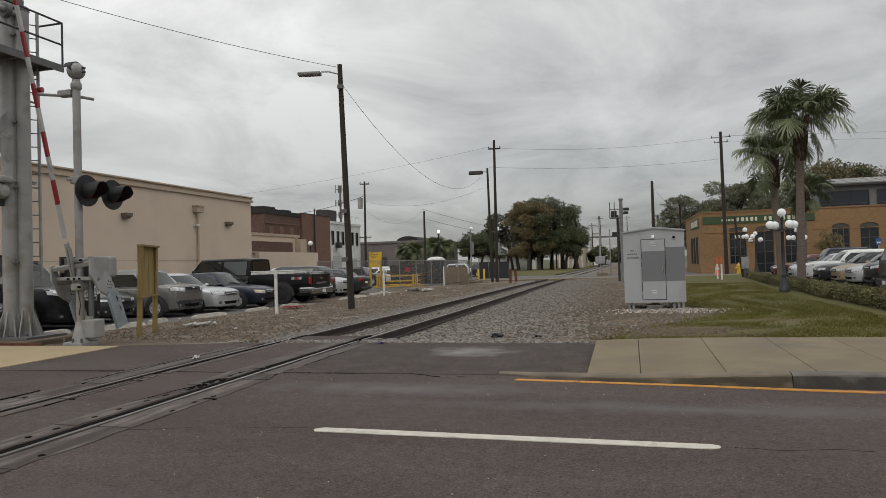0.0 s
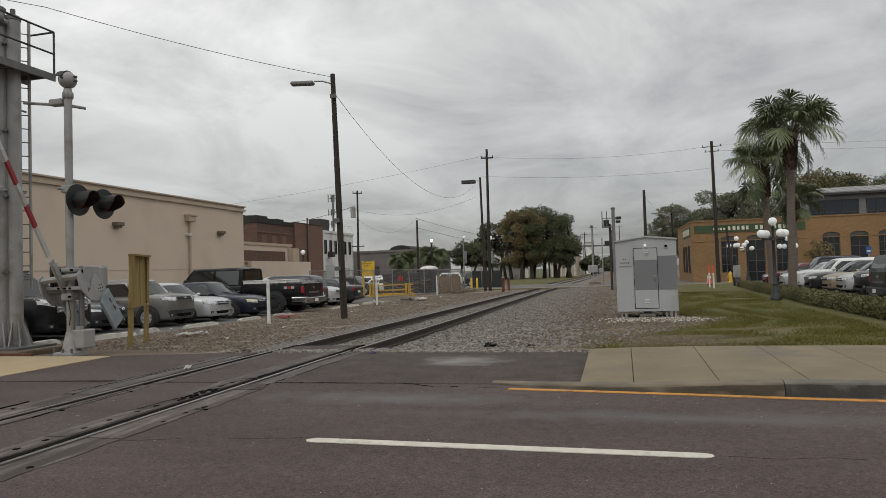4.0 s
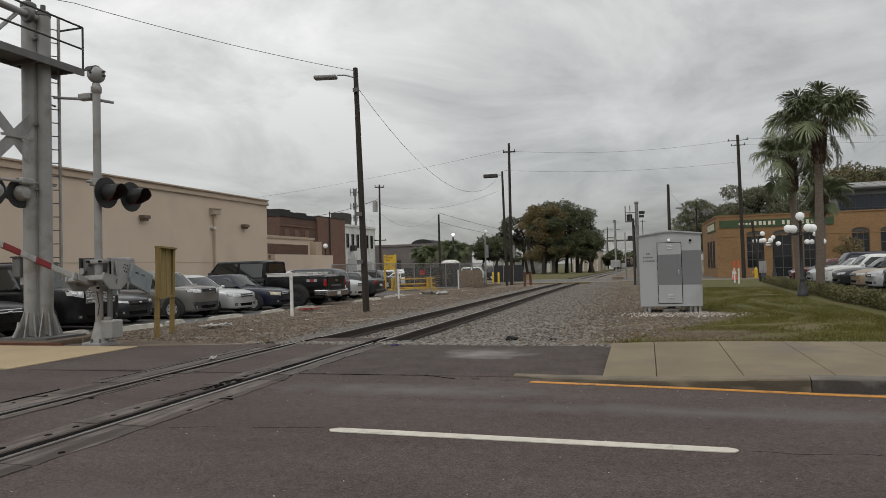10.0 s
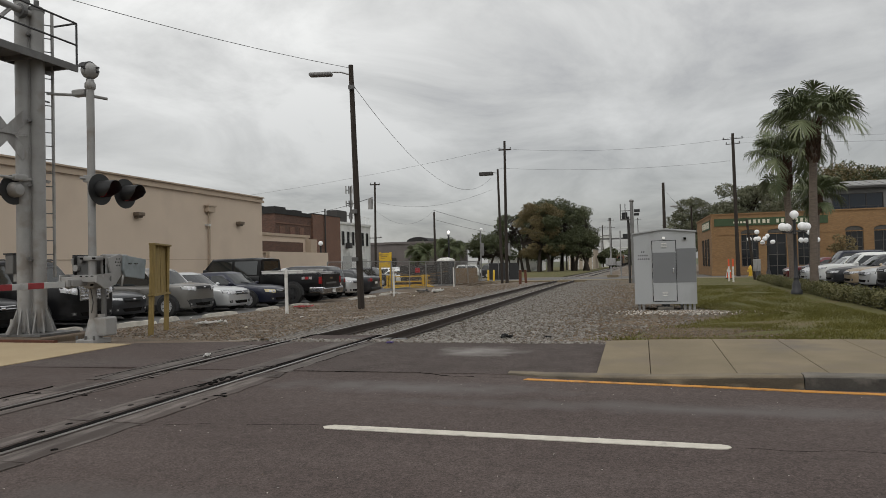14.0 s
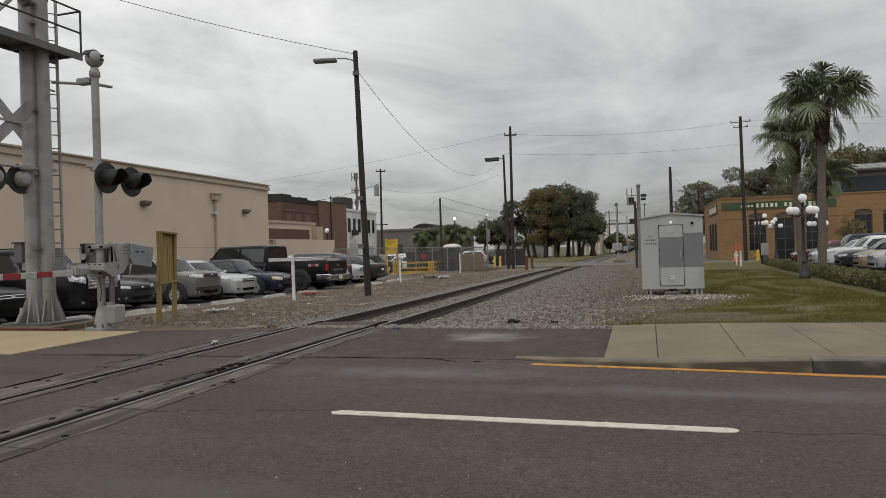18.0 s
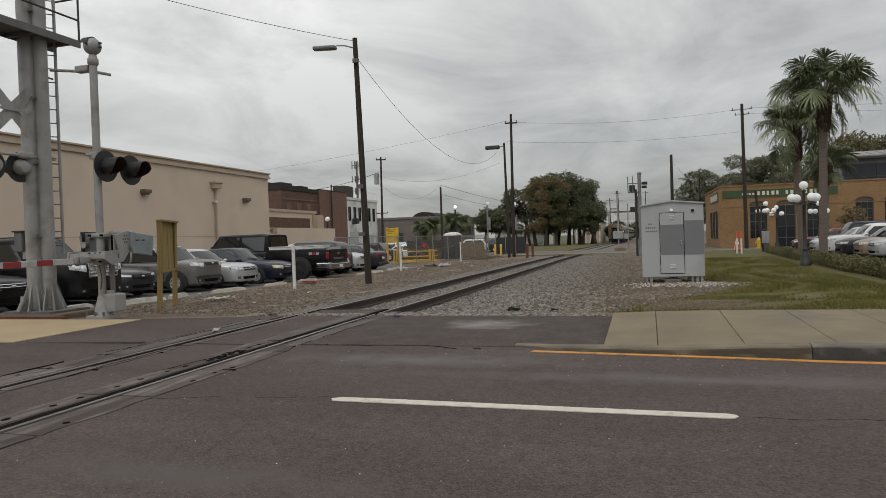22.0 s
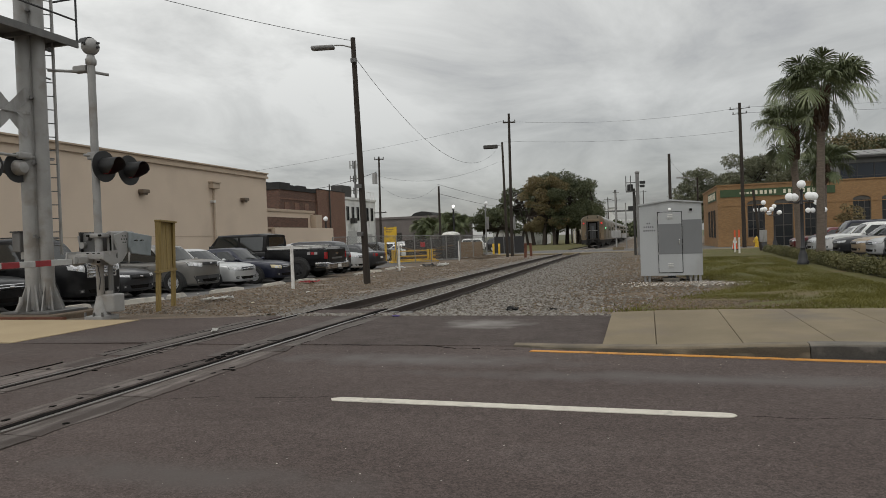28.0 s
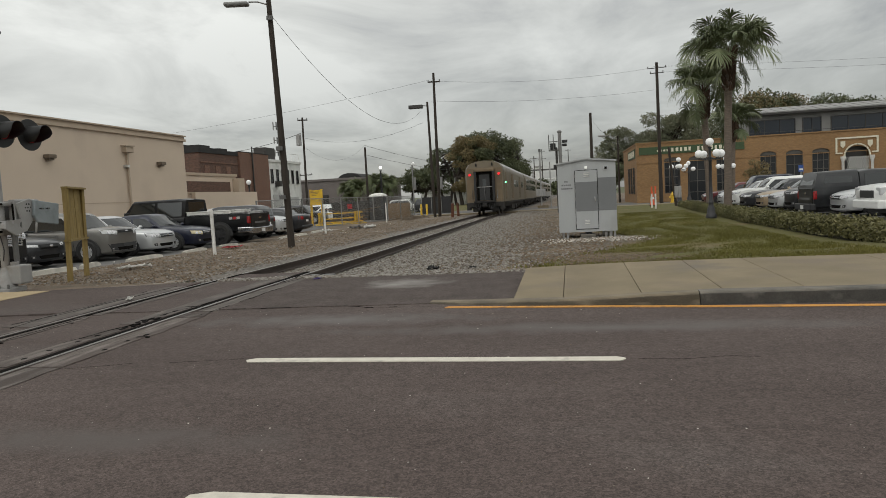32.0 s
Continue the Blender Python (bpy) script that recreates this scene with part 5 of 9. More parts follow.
for z in (5.5, 6.0):
    tube(bm, [(19, 74.8, z), (46, 74.8, z)], 0.02, 5)
part("balustrade", bm, FRAME_DARK, up)


from mathutils.bvhtree import BVHTree


# ---- vehicles: forward is +x, the origin is on the ground under the middle ----
def body_ring(x, w, z0, zt, crown=0.02, tuck=0.9):
    half = [(0.0, z0), (w * 0.80, z0), (w * 0.95, z0 + 0.05), (w * 0.985, z0 + (zt - z0) * 0.35), (w, z0 + (zt - z0) * 0.62), (w * 0.975, zt - 0.07), (w * tuck, zt - 0.012), (w * 0.5, zt + crown * 0.7), (0.0, zt + crown)]
    return [(x, y, z) for y, z in half] + [(x, -y, z) for y, z in half[-2:0:-1]]


def panel(corners, out, thick=0.012):
    """A thin curved-free panel on four or more corners, pushed outwards."""
    o = Vector(out)
    bm = bmesh.new()
    loft(bm, [[Vector(c) - o * 0.004 for c in corners], [Vector(c) + o * thick for c in corners]])
    return bm


def smooth_rows(rows, per=4):
    """More rows between given ones, along a smooth curve through them."""
    r = np.array(rows, float)
    ext = np.vstack([2 * r[0] - r[1], r, 2 * r[-1] - r[-2]])
    out = []
    for i in range(1, len(ext) - 2):
        p0, p1, p2, p3 = ext[i - 1:i + 3]
        for k in range(per):
            t = k / per
            m1, m2 = (p2 - p0) * 0.38, (p3 - p1) * 0.38
            h = (2 * t ** 3 - 3 * t ** 2 + 1, t ** 3 - 2 * t ** 2 + t, -2 * t ** 3 + 3 * t ** 2, t ** 3 - t ** 2)
            out.append(h[0] * p1 + h[1] * m1 + h[2] * p2 + h[3] * m2)
    out.append(r[-1])
    return out


def rounded_ring(ring, per=3):
    """The same closed ring with rounded corners: it keeps the flat floor line."""
    n = len(ring)
    half = ring[:n // 2 + 1]
    fine = smooth_rows(half[2:], per)
    left = [tuple(p) for p in half[:2]] + [tuple(p) for p in fine]
    return left + [(x, -y, z) for x, y, z in left[-2:0:-1]]


WHEELS = {}


def wheel(parent, x, y, r, side, rim=RIM, width=0.21):
    key = (round(r, 3), rim.name, width)
    if key not in WHEELS:
        bm = bmesh.new()
        prof = [(r * 0.62, -width / 2), (r * 0.93, -width / 2), (r, -width / 2 + 0.035), (r, width / 2 - 0.035), (r * 0.93, width / 2), (r * 0.62, width / 2)]
        loft(bm, [[(p * math.cos(a), w, p * math.sin(a)) for a in (2 * math.pi * k / 22 for k in range(22))] for p, w in prof], cap=False)
        tyre = bpy.data.meshes.new("tyre")
        bm.to_mesh(tyre)
        bm.free()
        tyre.materials.append(RUBBER)
        bm = bmesh.new()
        w = width / 2 - 0.03
        for k in range(7):
            a = 2 * math.pi * k / 7
            c, s = math.cos(a), math.sin(a)
            n = (-s * 0.05, c * 0.05)
            q = [(c * 0.04 + n[0], s * 0.04 + n[1]), (c * r * 0.63 + n[0], s * r * 0.63 + n[1]), (c * r * 0.63 - n[0], s * r * 0.63 - n[1]), (c * 0.04 - n[0], s * 0.04 - n[1])]
            prism(bm, q, "y", w - 0.02, w + 0.012)
        loft(bm, [[(p * math.cos(a), v, p * math.sin(a)) for a in (2 * math.pi * k / 22 for k in range(22))] for p, v in ((r * 0.58, -w), (r * 0.66, w + 0.015), (r * 0.66, w + 0.03), (r * 0.58, w + 0.02), (r * 0.55, w - 0.06), (0.02, w - 0.06))])
        loft(bm, [[(p * math.cos(a), v, p * math.sin(a)) for a in (2 * math.pi * k / 12 for k in range(12))] for p, v in ((0.075, w - 0.03), (0.07, w + 0.02), (0.02, w + 0.026))])
        rm = bpy.data.meshes.new("rim")
        bm.to_mesh(rm)
        bm.free()
        rm.materials.append(rim)
        WHEELS[key] = (tyre, rm)
    t, rm = WHEELS[key]
    e = shared("wheel", t, parent, pose(x, y, r) if side > 0 else pose(x, y, r, 0, 0, 180))
    e.name = "wheel"
    shared("rim", rm, e, Matrix.Identity(4))
    return e


def on_skin(tree, corners, way, n=5, m=3, lift=0.006, deep=0.03):
    """A panel that follows a body's skin: a patch between four corners, dropped on the skin along a direction."""
    way = Vector(way).normalized()
    c = [Vector(v) for v in corners]
    front, rear = [], []
    for j in range(m + 1):
        for i in range(n + 1):
            u, v = i / n, j / m
            q = (c[0] * (1 - u) + c[1] * u) * (1 - v) + (c[3] * (1 - u) + c[2] * u) * v
            hit = tree.ray_cast(q - way * 2.5, way)[0]
            hit = hit if hit is not None else q
            front.append(hit - way * lift)
            rear.append(hit + way * deep)
    bm = bmesh.new()
    f = [bm.verts.new(v) for v in front]
    r = [bm.verts.new(v) for v in rear]
    w = n + 1
    for j in range(m):
        for i in range(n):
            k = j * w + i
            bm.faces.new((f[k], f[k + 1], f[k + w + 1], f[k + w]))
    rim = [i for i in range(w)] + [j * w + n for j in range(1, m + 1)] + [m * w + i for i in range(n - 1, -1, -1)] + [j * w for j in range(m - 1, 0, -1)]
    for k in range(len(rim)):
        i, j = rim[k], rim[(k + 1) % len(rim)]
        bm.faces.new((f[i], f[j], r[j], r[i]))
    return bm


def make_car(name, m, colour, label, category="car", group="", L=4.7, W=1.82, H=1.45, hood=0.92, belt=0.93, tail=1.02, ws=(0.85, 0.12), roof_end=-1.15, back=-1.75, clear=0.2, r=0.33, axles=(1.42, -1.38), cabin=0.80, grille=CHROME, rim=RIM, roof_rails=False, low=PLASTIC_DARK, lamp=LENS, grille_size=(0.42, 0.13), skirt=False, lamp_high=0.13, stubby=0.0):
    """A car from its main measures. ws: x of the windscreen's foot and top; roof_end, back: x of the roof's end and of the rear glass's foot; stubby: how upright the nose is."""
    e = thing(name, m, label, category, group)
    w = W / 2
    f, b = L / 2, -L / 2
    up = stubby * 0.10
    st = [(b, 0.84, clear + 0.18, tail - 0.16), (b + 0.06, 0.90, clear + 0.1, tail - 0.03), (b + 0.35, 0.97, clear, tail), (back, 1.0, clear, max(belt, tail - 0.01)), (-0.3, 1.0, clear - 0.02, belt), (ws[0] - 0.05, 1.0, clear - 0.02, belt - 0.01), (f - 0.80, 0.985, clear, hood - 0.015 + up * 0.2), (f - 0.36, 0.955, clear, hood - 0.075 + up * 0.6), (f - 0.14, 0.90, clear, hood - 0.135 + up), (f - 0.035, 0.83, clear + 0.03, hood - 0.20 + up), (f, 0.76, clear + 0.09, hood - 0.29 + up)]
    rings = []
    for x, k, z0, zt in smooth_rows(st, 4):
        ring = rounded_ring(body_ring(x, w * k, z0, zt, 0.035))
        bow = 0.24 * max(0.0, (x - (f - 0.9)) / 0.9) ** 1.5 + 0.12 * max(0.0, ((b + 0.5) - x) / 0.5) ** 1.5 * -1
        rings.append([(p[0] - bow * abs(p[1] / w) ** 2.2, p[1], p[2]) for p in ring])
    skin = loft(bmesh.new(), rings)
    bmesh.ops.recalc_face_normals(skin, faces=skin.faces)
    tree = BVHTree.FromBMesh(skin)
    part("body", skin, colour, e, smooth=True)
    # cabin shell
    wb, wr = w * 0.93, w * cabin
    rings = []
    for x, zr, k in smooth_rows([(back - 0.04, belt + 0.0, 0.0), (roof_end, H - 0.05, 1.0), (roof_end * 0.4 + ws[1] * 0.6, H, 1.0), (ws[1], H - 0.035, 1.0), (ws[0], belt + 0.0, 0.0)], 5):
        k = min(1.0, max(0.0, k))
        half = [(0, belt - 0.1), (wb, belt - 0.1), (wb, belt - 0.01), (wb + (wr - wb) * max(k, 0.05), zr - 0.09 * k), (wb * 0.90 + (wr * 0.88 - wb * 0.90) * k, zr - 0.014 * k), (wr * 0.45, zr + 0.012 * k), (0, zr + 0.018 * k)]
        ring = [(x, y, z) for y, z in half] + [(x, -y, z) for y, z in half[-2:0:-1]]
        bow = 0.10 * (1 - k) if x > 0 else -0.06 * (1 - k)
        rings.append([(p[0] - bow * abs(p[1] / wb) ** 2, p[1], p[2]) for p in ring])
    shell = loft(bmesh.new(), rings)
    ctree = BVHTree.FromBMesh(shell)
    part("cabin", shell, colour, e, smooth=True)
    # glass follows the shell
    def edge(x):
        return float(np.interp(x, [back - 0.04, roof_end, ws[1], ws[0]], [belt, H - 0.15, H - 0.135, belt]))
    mid = (ws[1] + roof_end) / 2 + 0.08
    zl = belt + 0.03
    for s in (1, -1):
        xa, xb, xc, xd = ws[0] - 0.20, ws[1] - 0.04, mid + 0.045, mid - 0.045
        xe, xf = max(roof_end - 0.05, back + 0.30), back + 0.22
        for q in (((xa, zl), (xc, zl), (xc, edge(xc) - 0.005), (xb, edge(xb) - 0.01)), ((xd, zl), (xf, zl), (xe, edge(xe) - 0.03), (xd, edge(xd) - 0.005))):
            part("side_window", on_skin(ctree, [(x, s * w, z) for x, z in q], (0, -s, 0), 4, 3, 0.005, 0.01), GLASS_CAR, e)
    for nm, d, xa in (("windscreen", 1, ws[0]), ("rear_window", -1, back)):
        q = [(xa, wb * 0.83, belt + 0.05), (xa, -wb * 0.83, belt + 0.05), (xa, -wr * 0.84, H - 0.075), (xa, wr * 0.84, H - 0.075)]
        part(nm, on_skin(ctree, q, (-d, 0, 0), 8, 4, 0.010, 0.01), GLASS_CAR, e)
    for s in (1, -1):
        part("wiper", tubed([(ws[0] - 0.03, s * 0.05 + 0.2, belt + 0.045), (ws[0] - 0.14, s * 0.05 - 0.35, belt + 0.13)], 0.008, 4), BLACK, e)
    # wheels in dark arches
    for x in axles:
        for s in (1, -1):
            bm = bmesh.new()
            loft(bm, [[(x + (r + 0.075) * math.cos(a), s * v, r + (r + 0.075) * math.sin(a)) for a in np.linspace(-0.35, math.pi + 0.35, 17)] for v in (w * 0.6, w + 0.004)])
            part("wheel_arch", bm, PLASTIC_DARK, e)
            wheel(e, x, s * (w - 0.06), r, s, rim)
    # front: bumper, grille, lamps
    zn = hood - 0.17 + up
    gw, gh = grille_size
    def nose(name, y0, y1, z0, z1, mat, lift=0.008, parent=None, n=6, mm=3, inset=0.0):
        q = [(f, y0 + inset, z0), (f, y1 - inset, z0), (f, y1, z1), (f, y0, z1)]
        return part(name, on_skin(tree, q, (-1, 0, 0), n, mm, lift), mat, parent or e)
    zb = clear + 0.06
    if skirt:
        nose("lower_bumper", -w * 0.80, w * 0.80, zb, zb + 0.26, low, 0.010, n=10, inset=0.12)
    nose("lower_intake", -w * 0.44, w * 0.44, zb + 0.04, zb + 0.14, GROOVE, 0.016, n=8, inset=0.06)
    g = nose("grille", -w * gw, w * gw, zn - gh - 0.02, zn, PLASTIC_DARK, 0.012, n=8, inset=0.05)
    nb = 3 if gh < 0.2 else 4
    for k in range(nb):
        z0 = zn - gh - 0.01 + (gh + 0.005) * k / (nb - 1) - 0.008
        nose("grille_bar", -w * gw * 0.98, w * gw * 0.98, z0, z0 + (0.018 if gh < 0.2 else 0.042), grille, 0.026, g, 8, 1)
    nose("badge", -0.06, 0.06, zn - gh * 0.7, zn - gh * 0.25, CHROME, 0.034, g, 2, 2)
    for s in (1, -1):
        y0, y1 = s * w * (gw + 0.04), s * w * 0.90
        q = [(f, y0, zn - lamp_high * 0.95), (f, y1, zn - lamp_high * 0.55), (f, y1, zn + 0.035), (f, y0, zn - 0.005)]
        hl = part("headlight", on_skin(tree, q, (-1, 0, 0), 6, 3, 0.012), PLASTIC_DARK, e, "headlight with a clear lens")
        q = [(f, y0 + s * 0.02, zn - lamp_high * 0.90), (f, y1 - s * 0.008, zn - lamp_high * 0.52), (f, y1 - s * 0.008, zn + 0.030), (f, y0 + s * 0.015, zn - 0.010)]
        part("lens", on_skin(tree, q, (-1, 0, 0), 6, 3, 0.020), lamp, hl)
        for yy in (0.30, 0.66):
            yc = y0 + (y1 - y0) * yy
            part("reflector", on_skin(tree, [(f, yc - 0.045, zn - lamp_high * 0.62), (f, yc + 0.045, zn - lamp_high * 0.62), (f, yc + 0.045, zn - 0.022), (f, yc - 0.045, zn - 0.022)], (-1, 0, 0), 2, 2, 0.024), CHROME, hl)
        yc = s * w * 0.64
        nose("fog_pocket", yc - 0.08, yc + 0.08, zb + 0.06, zb + 0.15, low, 0.014, n=3, inset=0.02)
        nose("fog_lamp", yc - 0.028, yc + 0.028, zb + 0.08, zb + 0.13, GALV, 0.022, n=2)
        bm = ball(bmesh.new(), (ws[0] - 0.22, s * (w + 0.085), belt + 0.06), 0.085, 0.75, 8)
        box(bm, ws[0] - 0.25, s * (w * 0.9), belt + 0.01, ws[0] - 0.19, s * (w + 0.05), belt + 0.05)
        part("mirror", bm, colour, e, smooth=True)
        for x in (0.05, -0.85):
            part("door_handle", boxed(x, s * w * 0.975, belt - 0.14, x + 0.18, s * (w + 0.012), belt - 0.11, bevel=0.008), colour, e)
        for x in (ws[0] - 0.16, mid, back + 0.5):
            q = [(x - 0.006, s * w, clear + 0.12), (x + 0.006, s * w, clear + 0.12), (x + 0.006, s * w, belt - 0.05), (x - 0.006, s * w, belt - 0.05)]
            part("door_seam", on_skin(tree, q, (0, -s, 0), 1, 4, 0.002), GROOVE, e)
        part("sill", boxed(axles[1] + r + 0.1, s * w * 0.9, clear - 0.02, axles[0] - r - 0.1, s * (w + 0.004), clear + (0.16 if skirt else 0.07), bevel=0.01), low, e)
    # rear
    for s in (1, -1):
        q = [(b, s * w * 0.55, tail - 0.26), (b, s * w * 0.92, tail - 0.26), (b, s * w * 0.90, tail - 0.07), (b, s * w * 0.60, tail - 0.09)]
        part("tail_light", on_skin(tree, q, (1, 0, 0), 5, 3, 0.012), LENS_RED, e)
    part("rear_plate", on_skin(tree, [(b, -0.16, tail - 0.40), (b, 0.16, tail - 0.40), (b, 0.16, tail - 0.28), (b, -0.16, tail - 0.28)], (1, 0, 0), 3, 2, 0.012), WHITE, e)
    part("rear_bumper", boxed(b - 0.02, -w * 0.80, clear + 0.12, b + 0.12, w * 0.80, clear + 0.26, bevel=0.04), low, e)
    if roof_rails:
        for s in (1, -1):
            part("roof_rail", tubed([(roof_end, s * wr * 0.93, H - 0.03), (roof_end + 0.1, s * wr * 0.93, H + 0.03), (ws[1] - 0.1, s * wr * 0.93, H + 0.035), (ws[1], s * wr * 0.93, H - 0.02)], 0.018, 6), low, e)
    return e


P_BLACK = paint("paint_black", (0.008, 0.008, 0.009), 0.0, 0.3, 0.12, 0.2)
P_DARK = paint("paint_dark_grey", (0.035, 0.036, 0.040), 0.4)
P_CHARCOAL = paint("paint_charcoal", (0.020, 0.021, 0.023), 0.1, 0.3, 0.3)
P_GREY = paint("paint_grey", (0.20, 0.192, 0.178), 0.45)
P_SILVER = paint("paint_silver", (0.60, 0.61, 0.615), 0.45)
P_BLUE = paint("paint_blue", (0.013, 0.016, 0.034), 0.25)
P_WHITE = paint("paint_white", (0.82, 0.82, 0.80), 0.0)
P_GOLD = paint("paint_gold", (0.46, 0.35, 0.23), 0.4)
P_RED = paint("paint_red", (0.13, 0.018, 0.022), 0.3)

LOT = -0.14
SEDAN = dict(L=4.8, W=1.83, H=1.46, hood=0.90, belt=0.93, tail=1.05)
SUV = dict(L=4.5, W=1.84, H=1.66, hood=1.06, belt=1.03, tail=1.10, roof_end=-1.85, back=-2.12, ws=(0.95, 0.35), clear=0.24, r=0.36, cabin=0.83)


def parked(fx, y, faces, **k):
    """Parked with its end at x = fx (front for 'e', facing east; front for 'w', facing west)."""
    L = k.get("L", 4.7)
    east = fx < 0
    z = gz(y) + (LOT if east else 0.0)
    if faces == "front":
        x = fx - L / 2 if east else fx + L / 2
        turn = 0 if east else 180
    else:
        x = fx - L / 2 if east else fx + L / 2
        turn = 180 if east else 0
    return make_car(m=pose(x, y, z, 0, 0, turn + k.pop("skew", 0)), group="cars in the parking lots", **k)


parked(-14.6, 12.6, "front", name="sedan", colour=P_BLACK, label="black sedan with a chrome grille, parked nose out", **SEDAN)
big_suv = parked(-14.3, 15.15, "front", name="suv", colour=P_BLACK, label="large black SUV with a broad chrome grille", **{**SUV, "L": 5.1, "W": 2.0, "H": 1.88, "hood": 1.18, "belt": 1.14, "tail": 1.2, "r": 0.40, "axles": (1.55, -1.5), "roof_end": -2.1, "back": -2.4, "roof_rails": True, "grille_size": (0.50, 0.28), "lamp_high": 0.22, "stubby": 1.0})
gr_ = part("chrome_grille", boxed(2.50, -0.52, 0.76, 2.545, 0.52, 0.81, bevel=0.012), CHROME, big_suv, "broad chrome grille with thick bars")
for z in (0.86, 0.95, 1.04, 1.12):
    part("grille_bar", boxed(2.50, -0.50, z, 2.56, 0.50, z + 0.045, bevel=0.012), CHROME, gr_)
for y in (-0.52, 0.47):
    part("grille_side", boxed(2.48, y, 0.78, 2.55, y + 0.05, 1.17, bevel=0.012), CHROME, gr_)
parked(-15.0, 17.45, "front", name="sedan", colour=P_DARK, label="dark grey sedan behind a wheel stop", **{**SEDAN, "hood": 0.90, "grille": PLASTIC_DARK, "lamp_high": 0.09})
parked(-14.25, 19.95, "front", name="compact_suv", colour=P_GREY, label="boxy grey compact SUV with a dark lower bumper", **{**SUV, "L": 4.15, "H": 1.62, "hood": 1.08, "grille": PLASTIC_DARK, "grille_size": (0.40, 0.07), "lamp_high": 0.17, "stubby": 0.9, "skirt": True, "r": 0.35, "axles": (1.28, -1.29), "roof_end": -1.7, "back": -1.95})
parked(-14.2, 22.2, "front", name="sedan", colour=P_SILVER, label="silver sedan with clear headlights behind a wheel stop", **{**SEDAN, "lamp_high": 0.16, "stubby": 0.3})
parked(-13.9, 24.6, "front", name="sedan", colour=P_BLUE, label="dark blue sedan with amber-tinged headlights", **{**SEDAN, "lamp_high": 0.17}, lamp=material("amber_lens", (0.60, 0.52, 0.33), rough=0.15))
parked(-14.1, 30.7, "back", name="suv", colour=P_DARK, label="dark grey SUV parked tail out beside the pickup", **SUV)
parked(-14.3, 33.2, "front", name="suv", colour=P_SILVER, label="silver compact SUV parked nose out", **SUV)
parked(-14.2, 35.8, "back", name="sedan", colour=P_DARK, label="dark sedan parked tail out with red lights", **SEDAN)
for fx, y, c, nm, lab, st in ((-24.5, 54, P_WHITE, "suv", "white SUV parked beyond the fence", SUV), (-24.0, 57.5, P_GREY, "sedan", "grey sedan parked beyond the fence", SEDAN), (-20.5, 56, P_DARK, "suv", "dark SUV parked beyond the fence", SUV), (-28.5, 60.8, P_SILVER, "sedan", "silver sedan parked beyond the fence", SEDAN), (-18.2, 58.6, P_WHITE, "sedan", "white sedan parked beyond the fence", SEDAN), (-20.2, 62.2, P_SILVER, "suv", "silver SUV parked beyond the works yard", SUV), (-26.6, 62.0, P_RED, "sedan", "dark red sedan parked beyond the works yard", SEDAN), (-31.5, 52, P_WHITE, "sedan", "white sedan parked by the yard wall", SEDAN)):
    parked(fx, y, "front", name=nm, colour=c, label=lab, **st)
for x, y, c, nm, lab, st, a in ((-19.5, 82, P_WHITE, "pickup", "white pickup parked across the far street", SUV, 0), (-15.5, 79, P_DARK, "suv", "dark SUV parked across the far street", SUV, 0), (-27, 84, P_SILVER, "sedan", "silver car parked across the far street", SEDAN, 0), (-33, 84, P_WHITE, "sedan", "white car parked across the far street", SEDAN, 0)):
    make_car(nm, pose(x, y, gz(y), 0, 0, a), c, lab, group="cars in the parking lots", **st)

# east lot, noses towards the hedge
parked(9.4, 49.0, "front", name="sedan", colour=P_RED, label="dark red sedan parked by the street", **SEDAN)
parked(9.9, 46.0, "front", name="suv", colour=P_BLUE, label="dark blue SUV with a pale roof rack", **{**SUV, "L": 4.9, "H": 1.8, "roof_rails": True})
parked(9.2, 43.0, "front", name="sedan", colour=P_SILVER, label="pale blue-silver sedan behind the hedge", **SEDAN)
parked(9.3, 40.3, "front", name="suv", colour=P_WHITE, label="white crossover parked behind the hedge", **{**SUV, "L": 4.9, "H": 1.62})
parked(9.2, 37.6, "front", name="sedan", colour=P_DARK, label="dark charcoal sedan parked behind the hedge", **SEDAN)
parked(9.3, 34.9, "front", name="sedan", colour=P_GOLD, label="beige-gold sedan parked behind the hedge", **SEDAN)
parked(9.2, 32.4, "front", name="sedan", colour=P_SILVER, label="silver hatchback parked behind the hedge", **{**SEDAN, "L": 4.3, "roof_end": -1.4, "back": -1.85})
parked(9.2, 30.1, "front", name="suv", colour=P_DARK, label="dark grey SUV parked behind the hedge", **{**SUV, "L": 4.4, "H": 1.5})
parked(9.2, 25.0, "front", name="sedan", colour=P_SILVER, label="silver sedan parked behind the hedge", **SEDAN)
parked(9.3, 19.8, "front", name="sedan", colour=P_SILVER, label="silver sedan parked behind the hedge near the street", **SEDAN)


